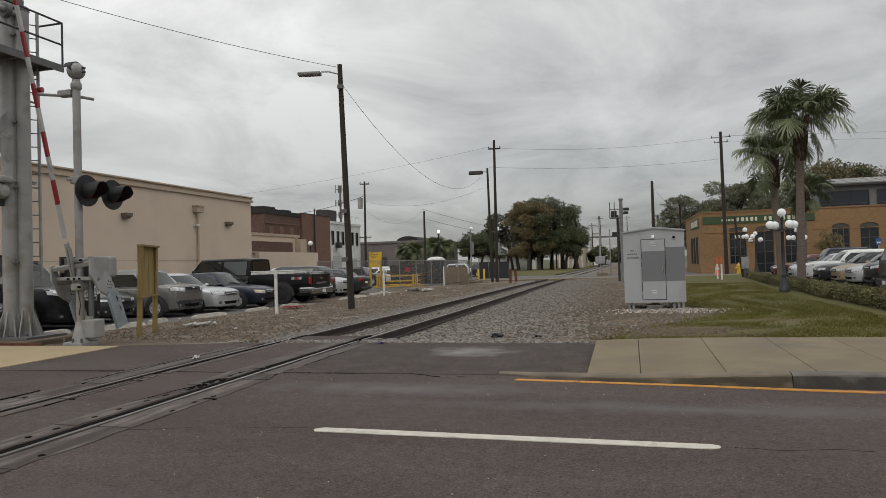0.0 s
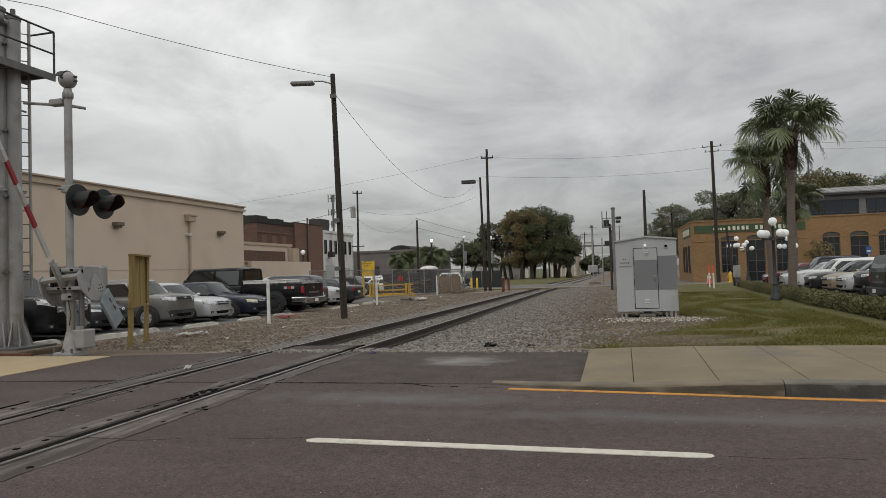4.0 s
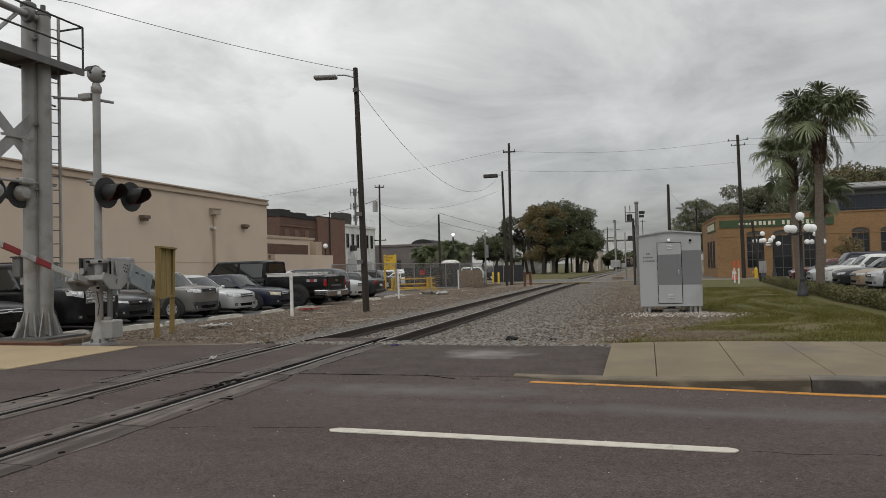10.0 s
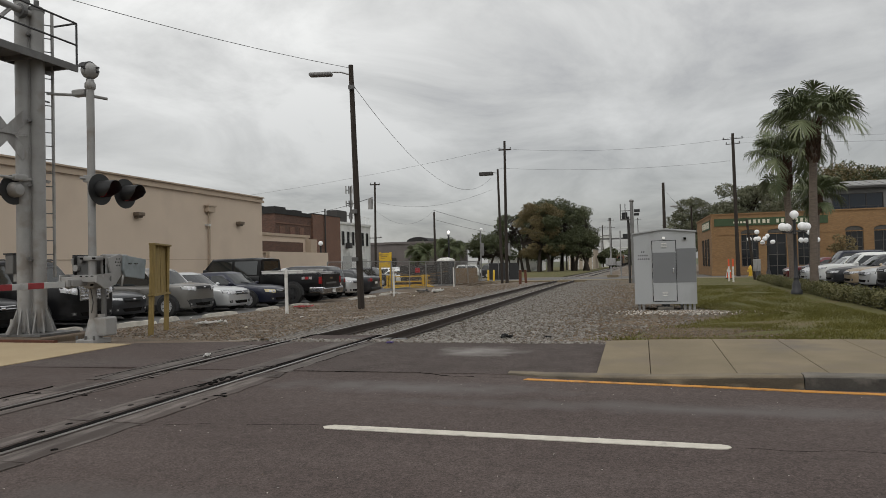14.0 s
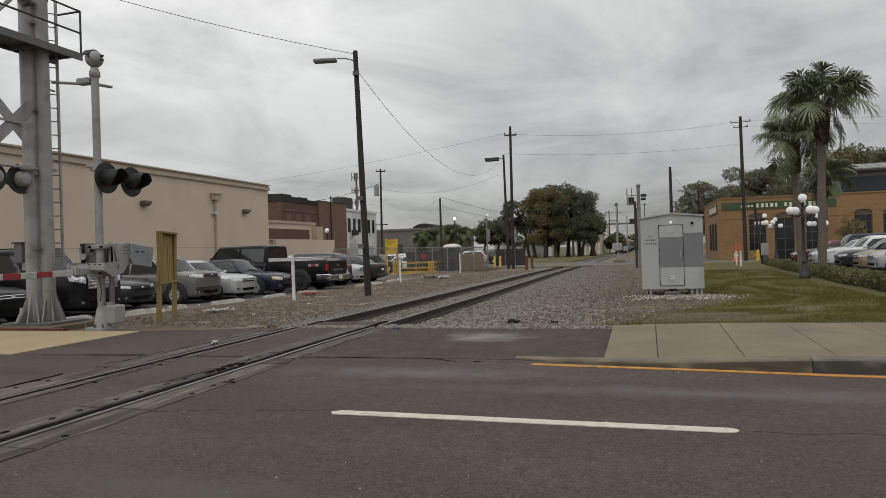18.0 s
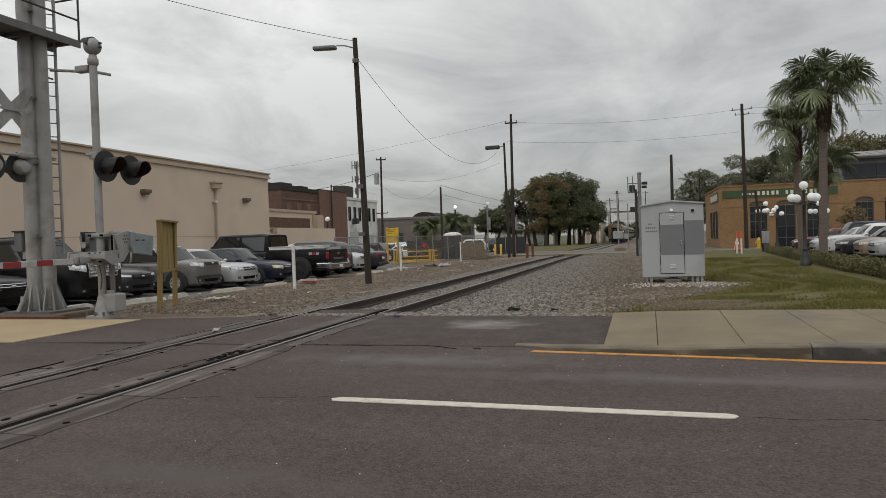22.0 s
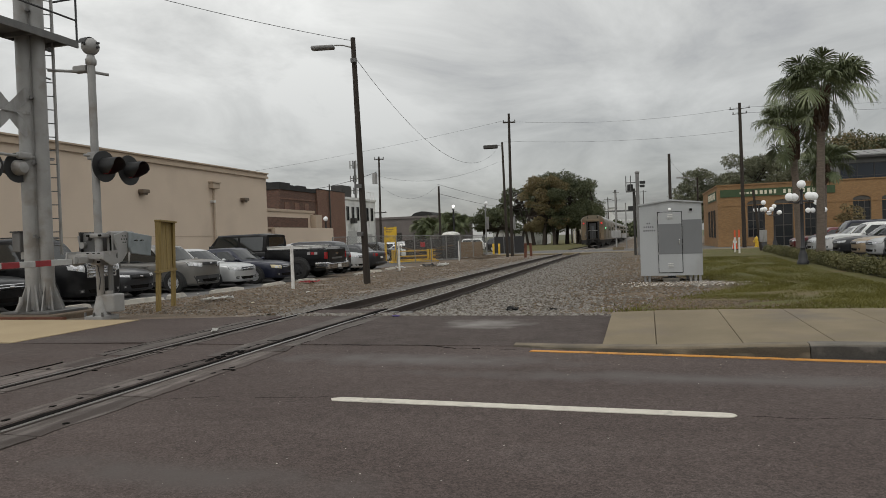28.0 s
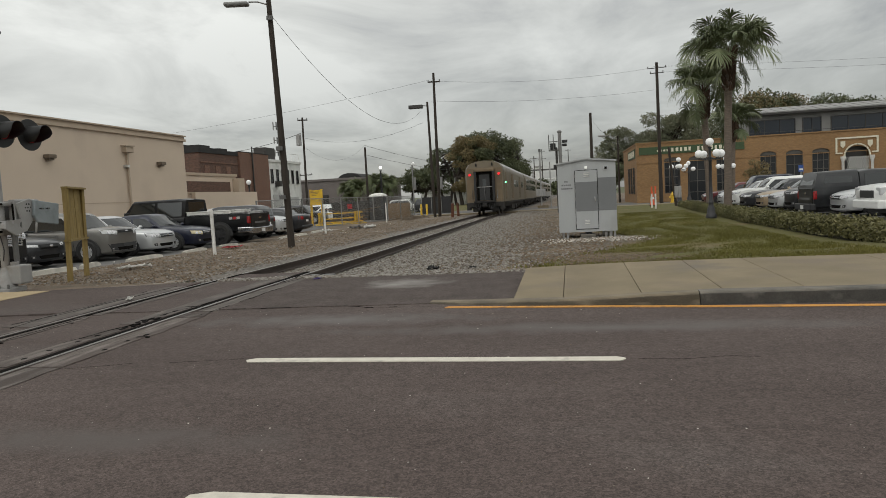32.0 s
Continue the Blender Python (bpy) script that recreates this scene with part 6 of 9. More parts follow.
def pickup(m, colour, label, L=5.9, W=2.02, H=1.96, cap=False, group="cars in the parking lots", lift=0.18, cab=2.2, rim=RIM, bonnet=1.42, rake=0.75):
    """A crew-cab pickup truck; cap: a closed canopy over the bed."""
    e = thing("pickup_truck", m, label, "pickup truck", group)
    w, f, b = W / 2, L / 2, -L / 2
    c0 = 0.42 + lift * 0.5
    belt = 1.16 + lift * 0.55
    part("body", loft(bmesh.new(), [body_ring(x, w * k, z0, zt, 0.015, 0.94) for x, k, z0, zt in ((f - 2.0 - cab + 0.5, 1.0, c0, belt), (f - 1.35, 1.0, c0, belt + 0.01), (f - 0.5, 0.97, c0, belt - 0.03), (f - 0.08, 0.93, c0 + 0.02, belt - 0.08), (f, 0.84, c0 + 0.12, belt - 0.22))]), colour, e, smooth=True)
    xb0, xb1 = b, f - 2.0 - cab + 0.46
    part("bed", loft(bmesh.new(), [body_ring(x, w * k, z0, zt, 0.0, 0.97) for x, k, z0, zt in ((xb0, 0.985, c0 + 0.05, belt + 0.02), (xb0 + 0.1, 1.0, c0, belt + 0.03), (xb1, 1.0, c0, belt + 0.03))]), colour, e, smooth=True)
    cx0, cx1 = xb1 + 0.02, f - bonnet
    wr = w * 0.80
    rings = []
    for x, zr, k in ((cx0, H - 0.06, 1.0), (cx0 + 0.4, H, 1.0), (cx1 - rake, H - 0.02, 1.0), (cx1, belt + 0.02, 0.0)):
        half = [(0, belt - 0.1), (w * 0.94, belt - 0.1), (w * 0.94, belt), (w * 0.94 + (wr - w * 0.94) * max(k, 0.05), zr - 0.07 * k), (wr * 0.9 * k + w * 0.8 * (1 - k), zr - 0.01), (0, zr + 0.012)]
        rings.append([(x, y, z) for y, z in half] + [(x, -y, z) for y, z in half[-2:0:-1]])
    part("cab", loft(bmesh.new(), rings), colour, e, smooth=True)
    for s in (1, -1):
        for a, d in ((cx1 - rake * 0.55, cx0 + (cx1 - cx0) * 0.47), (cx0 + (cx1 - cx0) * 0.43, cx0 + 0.16)):
            def at(x, z):
                k = (z - belt) / (H - 0.08 - belt)
                return (x, s * (w * 0.94 + (wr - w * 0.94) * k), z)
            ring = [at(a, belt + 0.04), at(min(a, cx1 - rake - 0.05), H - 0.15), at(d, H - 0.15), at(d, belt + 0.04)]
            part("side_window", panel(ring, (0, s, 0.3), 0.008), GLASS_CAR, e)
        part("mirror", boxed(cx1 - 0.5, s * (w + 0.03), belt + 0.05, cx1 - 0.36, s * (w + 0.24), belt + 0.3, bevel=0.03), PLASTIC_DARK, e)
        part("tail_light", boxed(b - 0.012, s * w * 0.86, belt - 0.40, b + 0.10, s * (w + 0.006), belt - 0.10, bevel=0.02), LENS_RED, e)
        part("headlight", boxed(f - 0.22, s * w * 0.62, belt - 0.34, f - 0.01, s * w * 0.93, belt - 0.12, bevel=0.02), LENS, e)
        for x in (cx0 + 0.35, cx1 - 0.95):
            part("door_handle", boxed(x, s * w * 0.985, belt - 0.16, x + 0.2, s * (w + 0.014), belt - 0.11), PLASTIC_DARK, e)
        for x in (f - 1.0, b + 1.35):
            r = 0.40 + lift * 0.25
            bm = bmesh.new()
            loft(bm, [[(x + (r + 0.1) * math.cos(a), s * v, r + (r + 0.1) * math.sin(a)) for a in np.linspace(-0.1, math.pi + 0.1, 15)] for v in (w * 0.6, w + 0.012)])
            part("wheel_arch", bm, PLASTIC_DARK, e)
            wheel(e, x, s * (w - 0.09), r, s, rim, 0.29)
    k1, k2 = 0.08, 0.92
    ring = [(cx1 - rake * k, y, belt + 0.02 + (H - belt - 0.06) * k + 0.014) for k, y in ((k1, w * 0.82), (k1, -w * 0.82), (k2, -wr * 0.88), (k2, wr * 0.88))]
    part("windscreen", panel(ring, (0.6, 0, 0.8), 0.008), GLASS_CAR, e)
    part("rear_window", boxed(cx0 - 0.012, -wr * 0.8, belt + 0.1, cx0 + 0.004, wr * 0.8, H - 0.16), GLASS_CAR, e)
    part("tailgate", boxed(b - 0.02, -w * 0.84, c0 + 0.14, b + 0.05, w * 0.84, belt + 0.02, bevel=0.015), colour, e)
    part("badge", boxed(b - 0.028, -0.12, belt - 0.22, b - 0.018, 0.12, belt - 0.13), CHROME, e)
    part("lettering_bar", boxed(b - 0.026, -0.5, belt - 0.42, b - 0.018, 0.5, belt - 0.34), GALV_DARK, e)
    part("rear_bumper", boxed(b - 0.14, -w * 0.97, c0 - 0.08, b + 0.06, w * 0.97, c0 + 0.16, bevel=0.03), CHROME if not cap else PLASTIC_DARK, e)
    part("rear_plate", boxed(b - 0.155, -0.16, c0 - 0.04, b - 0.142, 0.16, c0 + 0.10), WHITE, e)
    part("front_bumper", boxed(f - 0.2, -w * 0.95, c0 - 0.02, f + 0.06, w * 0.95, c0 + 0.24, bevel=0.04), colour, e)
    part("grille", boxed(f - 0.1, -w * 0.52, belt - 0.44, f + 0.012, w * 0.52, belt - 0.20, bevel=0.03), PLASTIC_DARK, e)
    part("chassis", boxed(b + 0.2, -w * 0.7, c0 - 0.16, f - 0.3, w * 0.7, c0 + 0.05), PLASTIC_DARK, e)
    part("hitch", boxed(b - 0.26, -0.04, c0 - 0.14, b, 0.04, c0 - 0.06), GALV_DARK, e)
    if cap:
        rings = []
        for x, k in ((xb0 + 0.0, 0.0), (xb0 + 0.16, 0.93), (xb1 - 0.02, 1.0)):
            zr = belt + 0.04 + (H - 0.03 - belt) * k
            half = [(0, belt), (w * 0.97, belt), (w * 0.97, belt + 0.04), (w * 0.97 - 0.16 * k, zr - 0.08 * k), (w * 0.7, zr), (0, zr + 0.02)]
            rings.append([(x, y, z) for y, z in half] + [(x, -y, z) for y, z in half[-2:0:-1]])
        cp = part("canopy", loft(bmesh.new(), rings), colour, e, smooth=True)
        for s in (1, -1):
            part("canopy_window", panel([(xb0 + 0.35, s * (w * 0.97 - 0.04), belt + 0.16), (xb1 - 0.25, s * (w * 0.97 - 0.04), belt + 0.16), (xb1 - 0.25, s * (w * 0.97 - 0.125), H - 0.2), (xb0 + 0.42, s * (w * 0.97 - 0.125), H - 0.2)], (0, s, 0.2), 0.01), GLASS_CAR, cp)
        part("canopy_window", panel([(xb0 + 0.02, -w * 0.75, belt + 0.12), (xb0 + 0.02, w * 0.75, belt + 0.12), (xb0 + 0.13, w * 0.7, H - 0.2), (xb0 + 0.13, -w * 0.7, H - 0.2)], (-1, 0, 0.2), 0.012), GLASS_CAR, cp)
    else:
        for s in (1, -1):
            part("bed_rail", boxed(xb0 + 0.05, s * w * 0.93, belt + 0.03, xb1 - 0.05, s * w * 0.99, belt + 0.06, bevel=0.01), PLASTIC_DARK, e)
        for s in (1, -1):
            tb = part("tool_box", boxed(xb0 + 0.85, s * w * 0.50, belt - 0.1, xb1 - 0.06, s * w * 0.93, belt + 0.17, bevel=0.02), WHITE, e, "pale metal tool box on the bed side")
            part("lid", boxed(xb0 + 0.83, s * w * 0.48, belt + 0.17, xb1 - 0.04, s * w * 0.95, belt + 0.20, bevel=0.008), WHITE, tb)
            part("tool_box", boxed(xb0 + 0.25, s * w * 0.60, belt, xb0 + 0.80, s * w * 0.90, belt + 0.11, bevel=0.02), GALV, e)
            part("bumper_end", boxed(b - 0.12, s * w * 0.80, c0 - 0.02, b + 0.55, s * (w + 0.012), c0 + 0.20, bevel=0.03), CHROME, e)
        for s in (1, -1):
            for k in range(3):
                part("decal_bar", boxed(xb0 + 0.42 + 0.17 * k, s * (w * 0.995), belt - 0.2, xb0 + 0.56 + 0.17 * k, s * (w + 0.006), belt - 0.09), RED_CLOTH if k == 1 else material("decal_grey", (0.42, 0.40, 0.40), rough=0.5) if "decal_grey" not in bpy.data.materials else bpy.data.materials["decal_grey"], e)
    return e


pickup(pose(-13.0 - 3.6, 27.3, gz(27) + LOT, 0, 0, 180), P_BLACK, "lifted black crew-cab pickup parked tail out, white box in the bed", L=7.2, cab=2.7, lift=0.22, H=2.08, rim=PLASTIC_DARK, bonnet=1.15, rake=0.55)
pickup(pose(9.0 + 2.8, 27.6, gz(27), 0, 0, 0), P_CHARCOAL, "dark charcoal pickup with a closed bed canopy, tail to the hedge", L=5.3, W=1.8, cap=True, lift=-0.32, H=1.60)
pickup(pose(9.1 + 2.7, 22.3, gz(22), 0, 0, 180), P_WHITE, "white pickup with a black grille behind the hedge", L=5.3, W=1.9, lift=-0.12, H=1.72)

# wheel stops, some broken or half sunk
for x, y, h, lie in ((-13.6, 13.4, 0.6, 10), (-13.3, 15.35, 0.85, -4), (-13.45, 17.1, 0.5, 14), (-13.2, 19.3, 0.8, -3), (-13.1, 22.1, 0.82, 5), (-13.1, 24.6, 0.55, -8), (-12.9, 29.6, 0.8, 4), (-13.1, 32.0, 0.5, -10), (-13.4, 35.0, 0.8, 3)):
    bm = bmesh.new()
    n = 7
    rings = []
    for k in range(n + 1):
        v = -h + 2 * h * k / n
        q = [noise.noise((x + k, y, i)) * 0.018 for i in range(4)]
        rings.append([(-0.10 + q[0], v, 0), (0.10 + q[1], v, 0), (0.065 + q[2], v, 0.125 + q[3] - (0.04 if k in (0, n) else 0)), (-0.065 + q[1], v, 0.125 + q[0] - (0.03 if k in (0, n) else 0))])
    ob = part("wheel_stop", loft(bm, rings), CONCRETE_STOP)
    ob.matrix_basis = pose(x, y, gz(y) - 0.135, 0, 0, lie)
    tagged(ob, "chipped pale concrete wheel stop at the lot's edge", "wheel stop", "wheel stops")


# ---- crossing signals ----
def signal_head(parent, c, facing=1, name="signal_lamp", lens=LAMP_REDDIM):
    """A flashing-light head at c that faces along +x (1) or -x (-1): round background, housing, hood and lens."""
    x, y, z = c
    f = facing
    def disc(r, d0, d1, seg=28):
        bm = bmesh.new()
        loft(bm, [[(x + f * d, y + r * math.cos(a), z + r * math.sin(a)) for a in (2 * math.pi * k / seg for k in range(seg))] for d in (d0, d1)])
        return bm
    bk = part(name, disc(0.305, 0.0, 0.012), BLACK, parent, "round black signal background", smooth=True)
    bm = bmesh.new()
    loft(bm, [[(x + f * d, y + r * math.cos(a), z + r * math.sin(a)) for a in (2 * math.pi * k / 18 for k in range(18))] for d, r in ((0.0, 0.16), (-0.1, 0.155), (-0.17, 0.11), (-0.19, 0.03))])
    part("housing", bm, ALU, bk, smooth=True)
    # hood: a cut-away tube
    bm = bmesh.new()
    seg = 16
    ri, ro = [], []
    for d, sweep in ((0.0, 1.0), (0.16, 0.98), (0.30, 0.72), (0.36, 0.55)):
        aa = np.linspace(math.pi / 2 - math.pi * 0.86 * sweep, math.pi / 2 + math.pi * 0.86 * sweep, seg)
        ri.append([(x + f * (0.012 + d), y + 0.158 * math.cos(a), z + 0.158 * math.sin(a)) for a in aa])
        ro.append([(x + f * (0.012 + d), y + 0.165 * math.cos(a), z + 0.165 * math.sin(a)) for a in aa])
    rings = [a + b[::-1] for a, b in zip(ro, ri)]
    part("hood", loft(bm, rings), BLACK, bk, smooth=True)
    part("lens", disc(0.15, 0.012, 0.03, 20), lens, bk)
    return bk


SX, SY = -10.14, 10.68
sg = thing("crossing_signal", pose(0, 0, 0), "grey crossing signal mast with bell, black flashing-light heads and gate mechanism", "crossing signal")
part("base", boxed(SX - 0.22, SY - 0.22, -0.05, SX + 0.22, SY + 0.22, 0.05, bevel=0.02), ALU, sg)
bm = lathe(bmesh.new(), [(0.17, 0.05), (0.15, 0.12), (0.10, 0.35), (0.085, 0.42)], 16, (SX, SY, 0))
part("base_casting", bm, ALU, sg, smooth=True)
part("junction_box", boxed(SX + 0.02, SY - 0.05, 0.1, SX + 0.34, SY + 0.25, 0.46, bevel=0.03), ALU, sg)
part("mast", tubed([(SX, SY, 0.3), (SX, SY, 4.95)], 0.072, 16), ALU, sg, smooth=True)
part("collar", lathe(bmesh.new(), [(0.078, 4.9), (0.1, 4.93), (0.1, 5.02), (0.078, 5.05), (0.07, 5.1)], 16, (SX, SY, 0)), ALU, sg, smooth=True)
bm = ball(bmesh.new(), (SX + 0.0, SY, 5.27), 0.165, 1.0, 18)
bell = part("bell", bm, ALU, sg, "round grey crossing bell", smooth=True)
bm = bmesh.new()
loft(bm, [[(SX - 0.04 + d, SY + 0.182 * math.cos(a), 5.27 + 0.182 * math.sin(a)) for a in np.linspace(0.5, 2.9, 12)] + [(SX - 0.04 + d, SY + 0.170 * math.cos(a), 5.27 + 0.170 * math.sin(a)) for a in np.linspace(2.9, 0.5, 12)] for d in (-0.09, 0.07)])
part("bell_hood", bm, PLASTIC_DARK, bell, smooth=True)
part("bell_bolt", tubed([(SX + 0.02, SY - 0.19, 5.28), (SX + 0.02, SY - 0.15, 5.28)], 0.022, 8), PLASTIC_DARK, bell)
for z in (5.22, 5.30):
    part("bell_lug", boxed(SX + 0.14, SY - 0.02, z, SX + 0.21, SY + 0.02, z + 0.03), PLASTIC_DARK, bell)
part("cross_arm", tubed([(-12.06, 11.52, 5.2), (SX, SY, 4.78), (SX + 0.18, SY + 0.25, 4.76)], 0.03, 8), ALU, sg)
part("arm_bracket", boxed(SX - 0.42, SY - 0.05, 4.80, SX - 0.1, SY + 0.12, 4.93, bevel=0.03), ALU, sg)
part("lamp_bracket", tubed([(SX - 0.10, SY - 0.18, 3.16), (SX, SY, 3.15), (SX, SY + 0.7, 3.13)], 0.028, 8), ALU, sg)
part("bracket_clamp", boxed(SX - 0.11, SY - 0.10, 3.08, SX + 0.11, SY + 0.12, 3.22, bevel=0.02), ALU, sg)
for dy, z in ((0.04, 2.94), (0.70, 2.92)):
    signal_head(sg, (SX + 0.17, SY + dy, z), 1)
# gate mechanism
mech = part("gate_mechanism", boxed(SX - 0.46, SY + 0.06, 1.24, SX - 0.12, SY + 0.42, 1.66, bevel=0.03), GALV_DARK, sg, "grey gate machine on the mast")
part("motor", tubed([(SX - 0.40, SY - 0.02, 1.42), (SX - 0.40, SY + 0.2, 1.42)], 0.065, 12), GALV, mech)
part("motor", tubed([(SX - 0.26, SY - 0.04, 1.56), (SX - 0.26, SY + 0.2, 1.56)], 0.05, 12), GALV_DARK, mech)
part("side_plate", boxed(SX - 0.48, SY + 0.0, 1.22, SX - 0.44, SY + 0.44, 1.68), PLASTIC_DARK, mech)
part("machine_cover", boxed(SX + 0.04, SY + 0.14, 1.22, SX + 0.20, SY + 0.50, 1.68, bevel=0.03), ALU, mech)
part("machine_back", boxed(SX - 0.06, SY + 0.51, 1.26, SX + 0.18, SY + 0.80, 1.68, bevel=0.05), GALV, mech)
part("cover_slot", boxed(SX + 0.13, SY + 0.132, 1.30, SX + 0.17, SY + 0.144, 1.60), GROOVE, mech)
part("clamp_plate", boxed(SX - 0.52, SY - 0.13, 1.22, SX + 0.34, SY - 0.07, 1.285, bevel=0.01), GALV, mech)
part("clamp_plate", boxed(SX - 0.11, SY - 0.12, 1.56, SX + 0.14, SY + 0.14, 1.64, bevel=0.02), ALU, mech)
part("clamp_plate", boxed(SX - 0.12, SY - 0.12, 1.02, SX + 0.12, SY + 0.14, 1.16, bevel=0.03), ALU, mech)
for x, z in ((-0.13, 1.60), (0.15, 1.60), (-0.14, 1.25), (0.0, 1.25), (0.12, 1.25), (0.10, 1.09)):
    part("bolt", tubed([(SX + x, SY - 0.16, z), (SX + x, SY - 0.10, z)], 0.020, 6), GROOVE, mech)
part("cable", tubed([(SX + 0.03, SY - 0.09, 1.05), (SX + 0.10, SY - 0.10, 0.75), (SX + 0.05, SY - 0.09, 0.55)], 0.010, 5), BLACK, mech)
part("conduit", tubed([(SX + 0.16, SY + 0.1, 0.4), (SX + 0.16, SY + 0.1, 1.25)], 0.05, 8), GALV_DARK, sg)
part("conduit_collar", tubed([(SX + 0.14, SY + 0.06, 0.44), (SX + 0.14, SY + 0.06, 0.52)], 0.075, 10), ALU, sg)
for x in (-0.2, 0.0, 0.2):
    part("base_bolt", tubed([(SX + x, SY - 0.2, 0.04), (SX + x, SY - 0.2, 0.12)], 0.022, 6), GALV_DARK, sg)

# the gate arm swings on this pivot, in the plane of the road's width
GX, GY, GZ = -10.185, 10.73, 1.20
gate = thing("gate_arm", pose(GX, GY, GZ), "red and white striped crossing gate arm with grey counterweights, lowering", "gate arm")
# arm along -y at rest
bm = bmesh.new()
box(bm, -0.10, -0.8, -0.125, -0.06, 0.05, 0.01, bevel=0.01)
box(bm, -0.055, -0.7, -0.12, -0.03, 0.05, 0.0, bevel=0.01)
part("arm_socket", bm, ALU, gate)
y, k = -0.78, 0
cuts = [-0.9, -1.56, -2.02, -2.45, -2.90, -3.32, -3.74, -4.18, -4.60, -5.02, -5.44, -5.86, -6.30, -6.72, -7.15]
for a, b in zip(cuts, cuts[1:]):
    t = 0.055 - 0.0025 * (-a)
    part("stripe_red" if k % 2 else "stripe_white", boxed(-0.10, b, -0.075 - t, -0.055, a, -0.075 + t, bevel=0.008), RED if k % 2 else ARM_WHITE, gate)
    k += 1
for yy in (-3.62, -5.3, -7.05):
    lmp = part("arm_lamp", tubed([(-0.04, yy, -0.0), (0.03, yy, 0.0)], 0.05, 12), LAMP_REDDIM, gate, "small red gate lamp")
    part("lamp_clip", boxed(-0.06, yy - 0.03, -0.06, -0.04, yy + 0.03, 0.04), GALV_DARK, lmp)
# the yoke and counterweights on the far side of the pivot, splayed a little from the arm
COUNTER = material("counterweight_grey", (0.25, 0.28, 0.29), (0.20, 0.225, 0.235), scale=3, rough=0.6, stain=(0.16, 0.18, 0.185), stain_scale=2.5)
splay = Matrix.Rotation(radians(-9), 4, "Z")
for sx in (-0.42, 0.34):
    bm = bmesh.new()
    prism(bm, [(-0.40, -0.06), (-0.14, -0.19), (0.20, -0.12), (0.48, 0.16), (0.46, 0.44), (0.34, 0.49), (-0.04, 0.40), (-0.02, 0.32), (0.06, 0.10), (-0.38, 0.09)], "x", sx - 0.016, sx + 0.016)
    bmesh.ops.bevel(bm, geom=bm.edges[:], offset=0.006, segments=1, affect="EDGES")
    yk = part("yoke", bm, ALU, gate, "bent grey steel arm yoke")
    yk.matrix_basis = splay
    bm = bmesh.new()
    prism(bm, [(0.40, 0.46), (1.16, 0.38), (1.09, -0.04), (0.44, 0.03), (0.36, 0.16)], "x", sx + 0.018, sx + 0.075)
    bmesh.ops.bevel(bm, geom=bm.edges[:], offset=0.01, segments=1, affect="EDGES")
    cw = part("counterweight", bm, COUNTER, gate, "slab of blue-grey counterweight")
    cw.matrix_basis = splay
    for yy in (0.52, 0.72):
        part("slot", boxed(sx + 0.07, yy, 0.28, sx + 0.08, yy + 0.12, 0.30), GROOVE, cw)
        part("slot_bolt", tubed([(sx + 0.07, yy + 0.05, 0.29), (sx + 0.10, yy + 0.05, 0.29)], 0.018, 6), GALV_DARK, cw)
    for k in range(7):
        a = 2 * math.pi * k / 6
        q = 0.0 if k == 6 else 0.075
        part("bolt_hole", tubed([(sx + 0.012, 0.27 + q * math.cos(a), 0.32 + q * math.sin(a)), (sx + 0.021, 0.27 + q * math.cos(a), 0.32 + q * math.sin(a))], 0.016, 6), GROOVE, yk)
ty = part("yoke_tie", boxed(-0.42, -0.36, -0.05, 0.34, -0.28, 0.05, bevel=0.01), ALU, gate)
ty.matrix_basis = splay
part("shaft", tubed([(-0.44, 0, 0), (0.36, 0, 0)], 0.06, 12), GALV_DARK, gate)

# ---- the big cantilever mast ----
MX, MY, MZ = -12.0, 11.12, 0.13
mt = thing("cantilever_mast", pose(0, 0, 0), "tall grey twin-column signal cantilever with ladder, walkway and crossbuck", "signal mast")
side_way = Vector((math.cos(radians(45)), math.sin(radians(45)), 0))
cols = []
for s in (-1, 1):
    cx, cy = MX - 0.05 + s * 0.132 * side_way.x, MY - 0.05 + s * 0.132 * side_way.y
    cols.append((cx, cy))
    zt = 7.0 if s < 0 else 6.85
    part("column", tubed([(cx, cy, MZ), (cx, cy, zt)], 0.138, 20), ALU, mt, smooth=True)
    part("column_cap", lathe(bmesh.new(), [(0.152, zt - 0.02), (0.152, zt + 0.05), (0.12, zt + 0.08), (0.05, zt + 0.1), (0.05, zt + 0.22)], 16, (cx, cy, 0)), GALV_DARK, mt, smooth=True)
part("weld_strip", boxed(MX - 0.1, MY - 0.12, MZ + 0.2, MX, MY + 0.02, 6.7), ALU, mt)
part("base_plate", boxed(MX - 0.62, MY - 0.5, MZ - 0.06, MX + 0.62, MY + 0.5, MZ - 0.02), GALV_DARK, mt)
for cx, cy in cols:
    for k in range(9):
        a = 2 * math.pi * k / 9 + 0.2
        o = Vector((math.cos(a), math.sin(a), 0))
        sd = Vector((-o.y, o.x, 0)) * 0.012
        c = Vector((cx, cy, MZ - 0.02))
        pts = [c + o * 0.125, c + o * 0.31, c + o * 0.295 + Vector((0, 0, 0.05)), c + o * 0.125 + Vector((0, 0, 0.56))]
        part("gusset", loft(bmesh.new(), [[p - sd for p in pts], [p + sd for p in pts]]), ALU, mt)
part("hand_hole", boxed(MX + 0.10, MY - 0.32, 1.62, MX + 0.16, MY - 0.27, 1.68), GALV_DARK, mt)
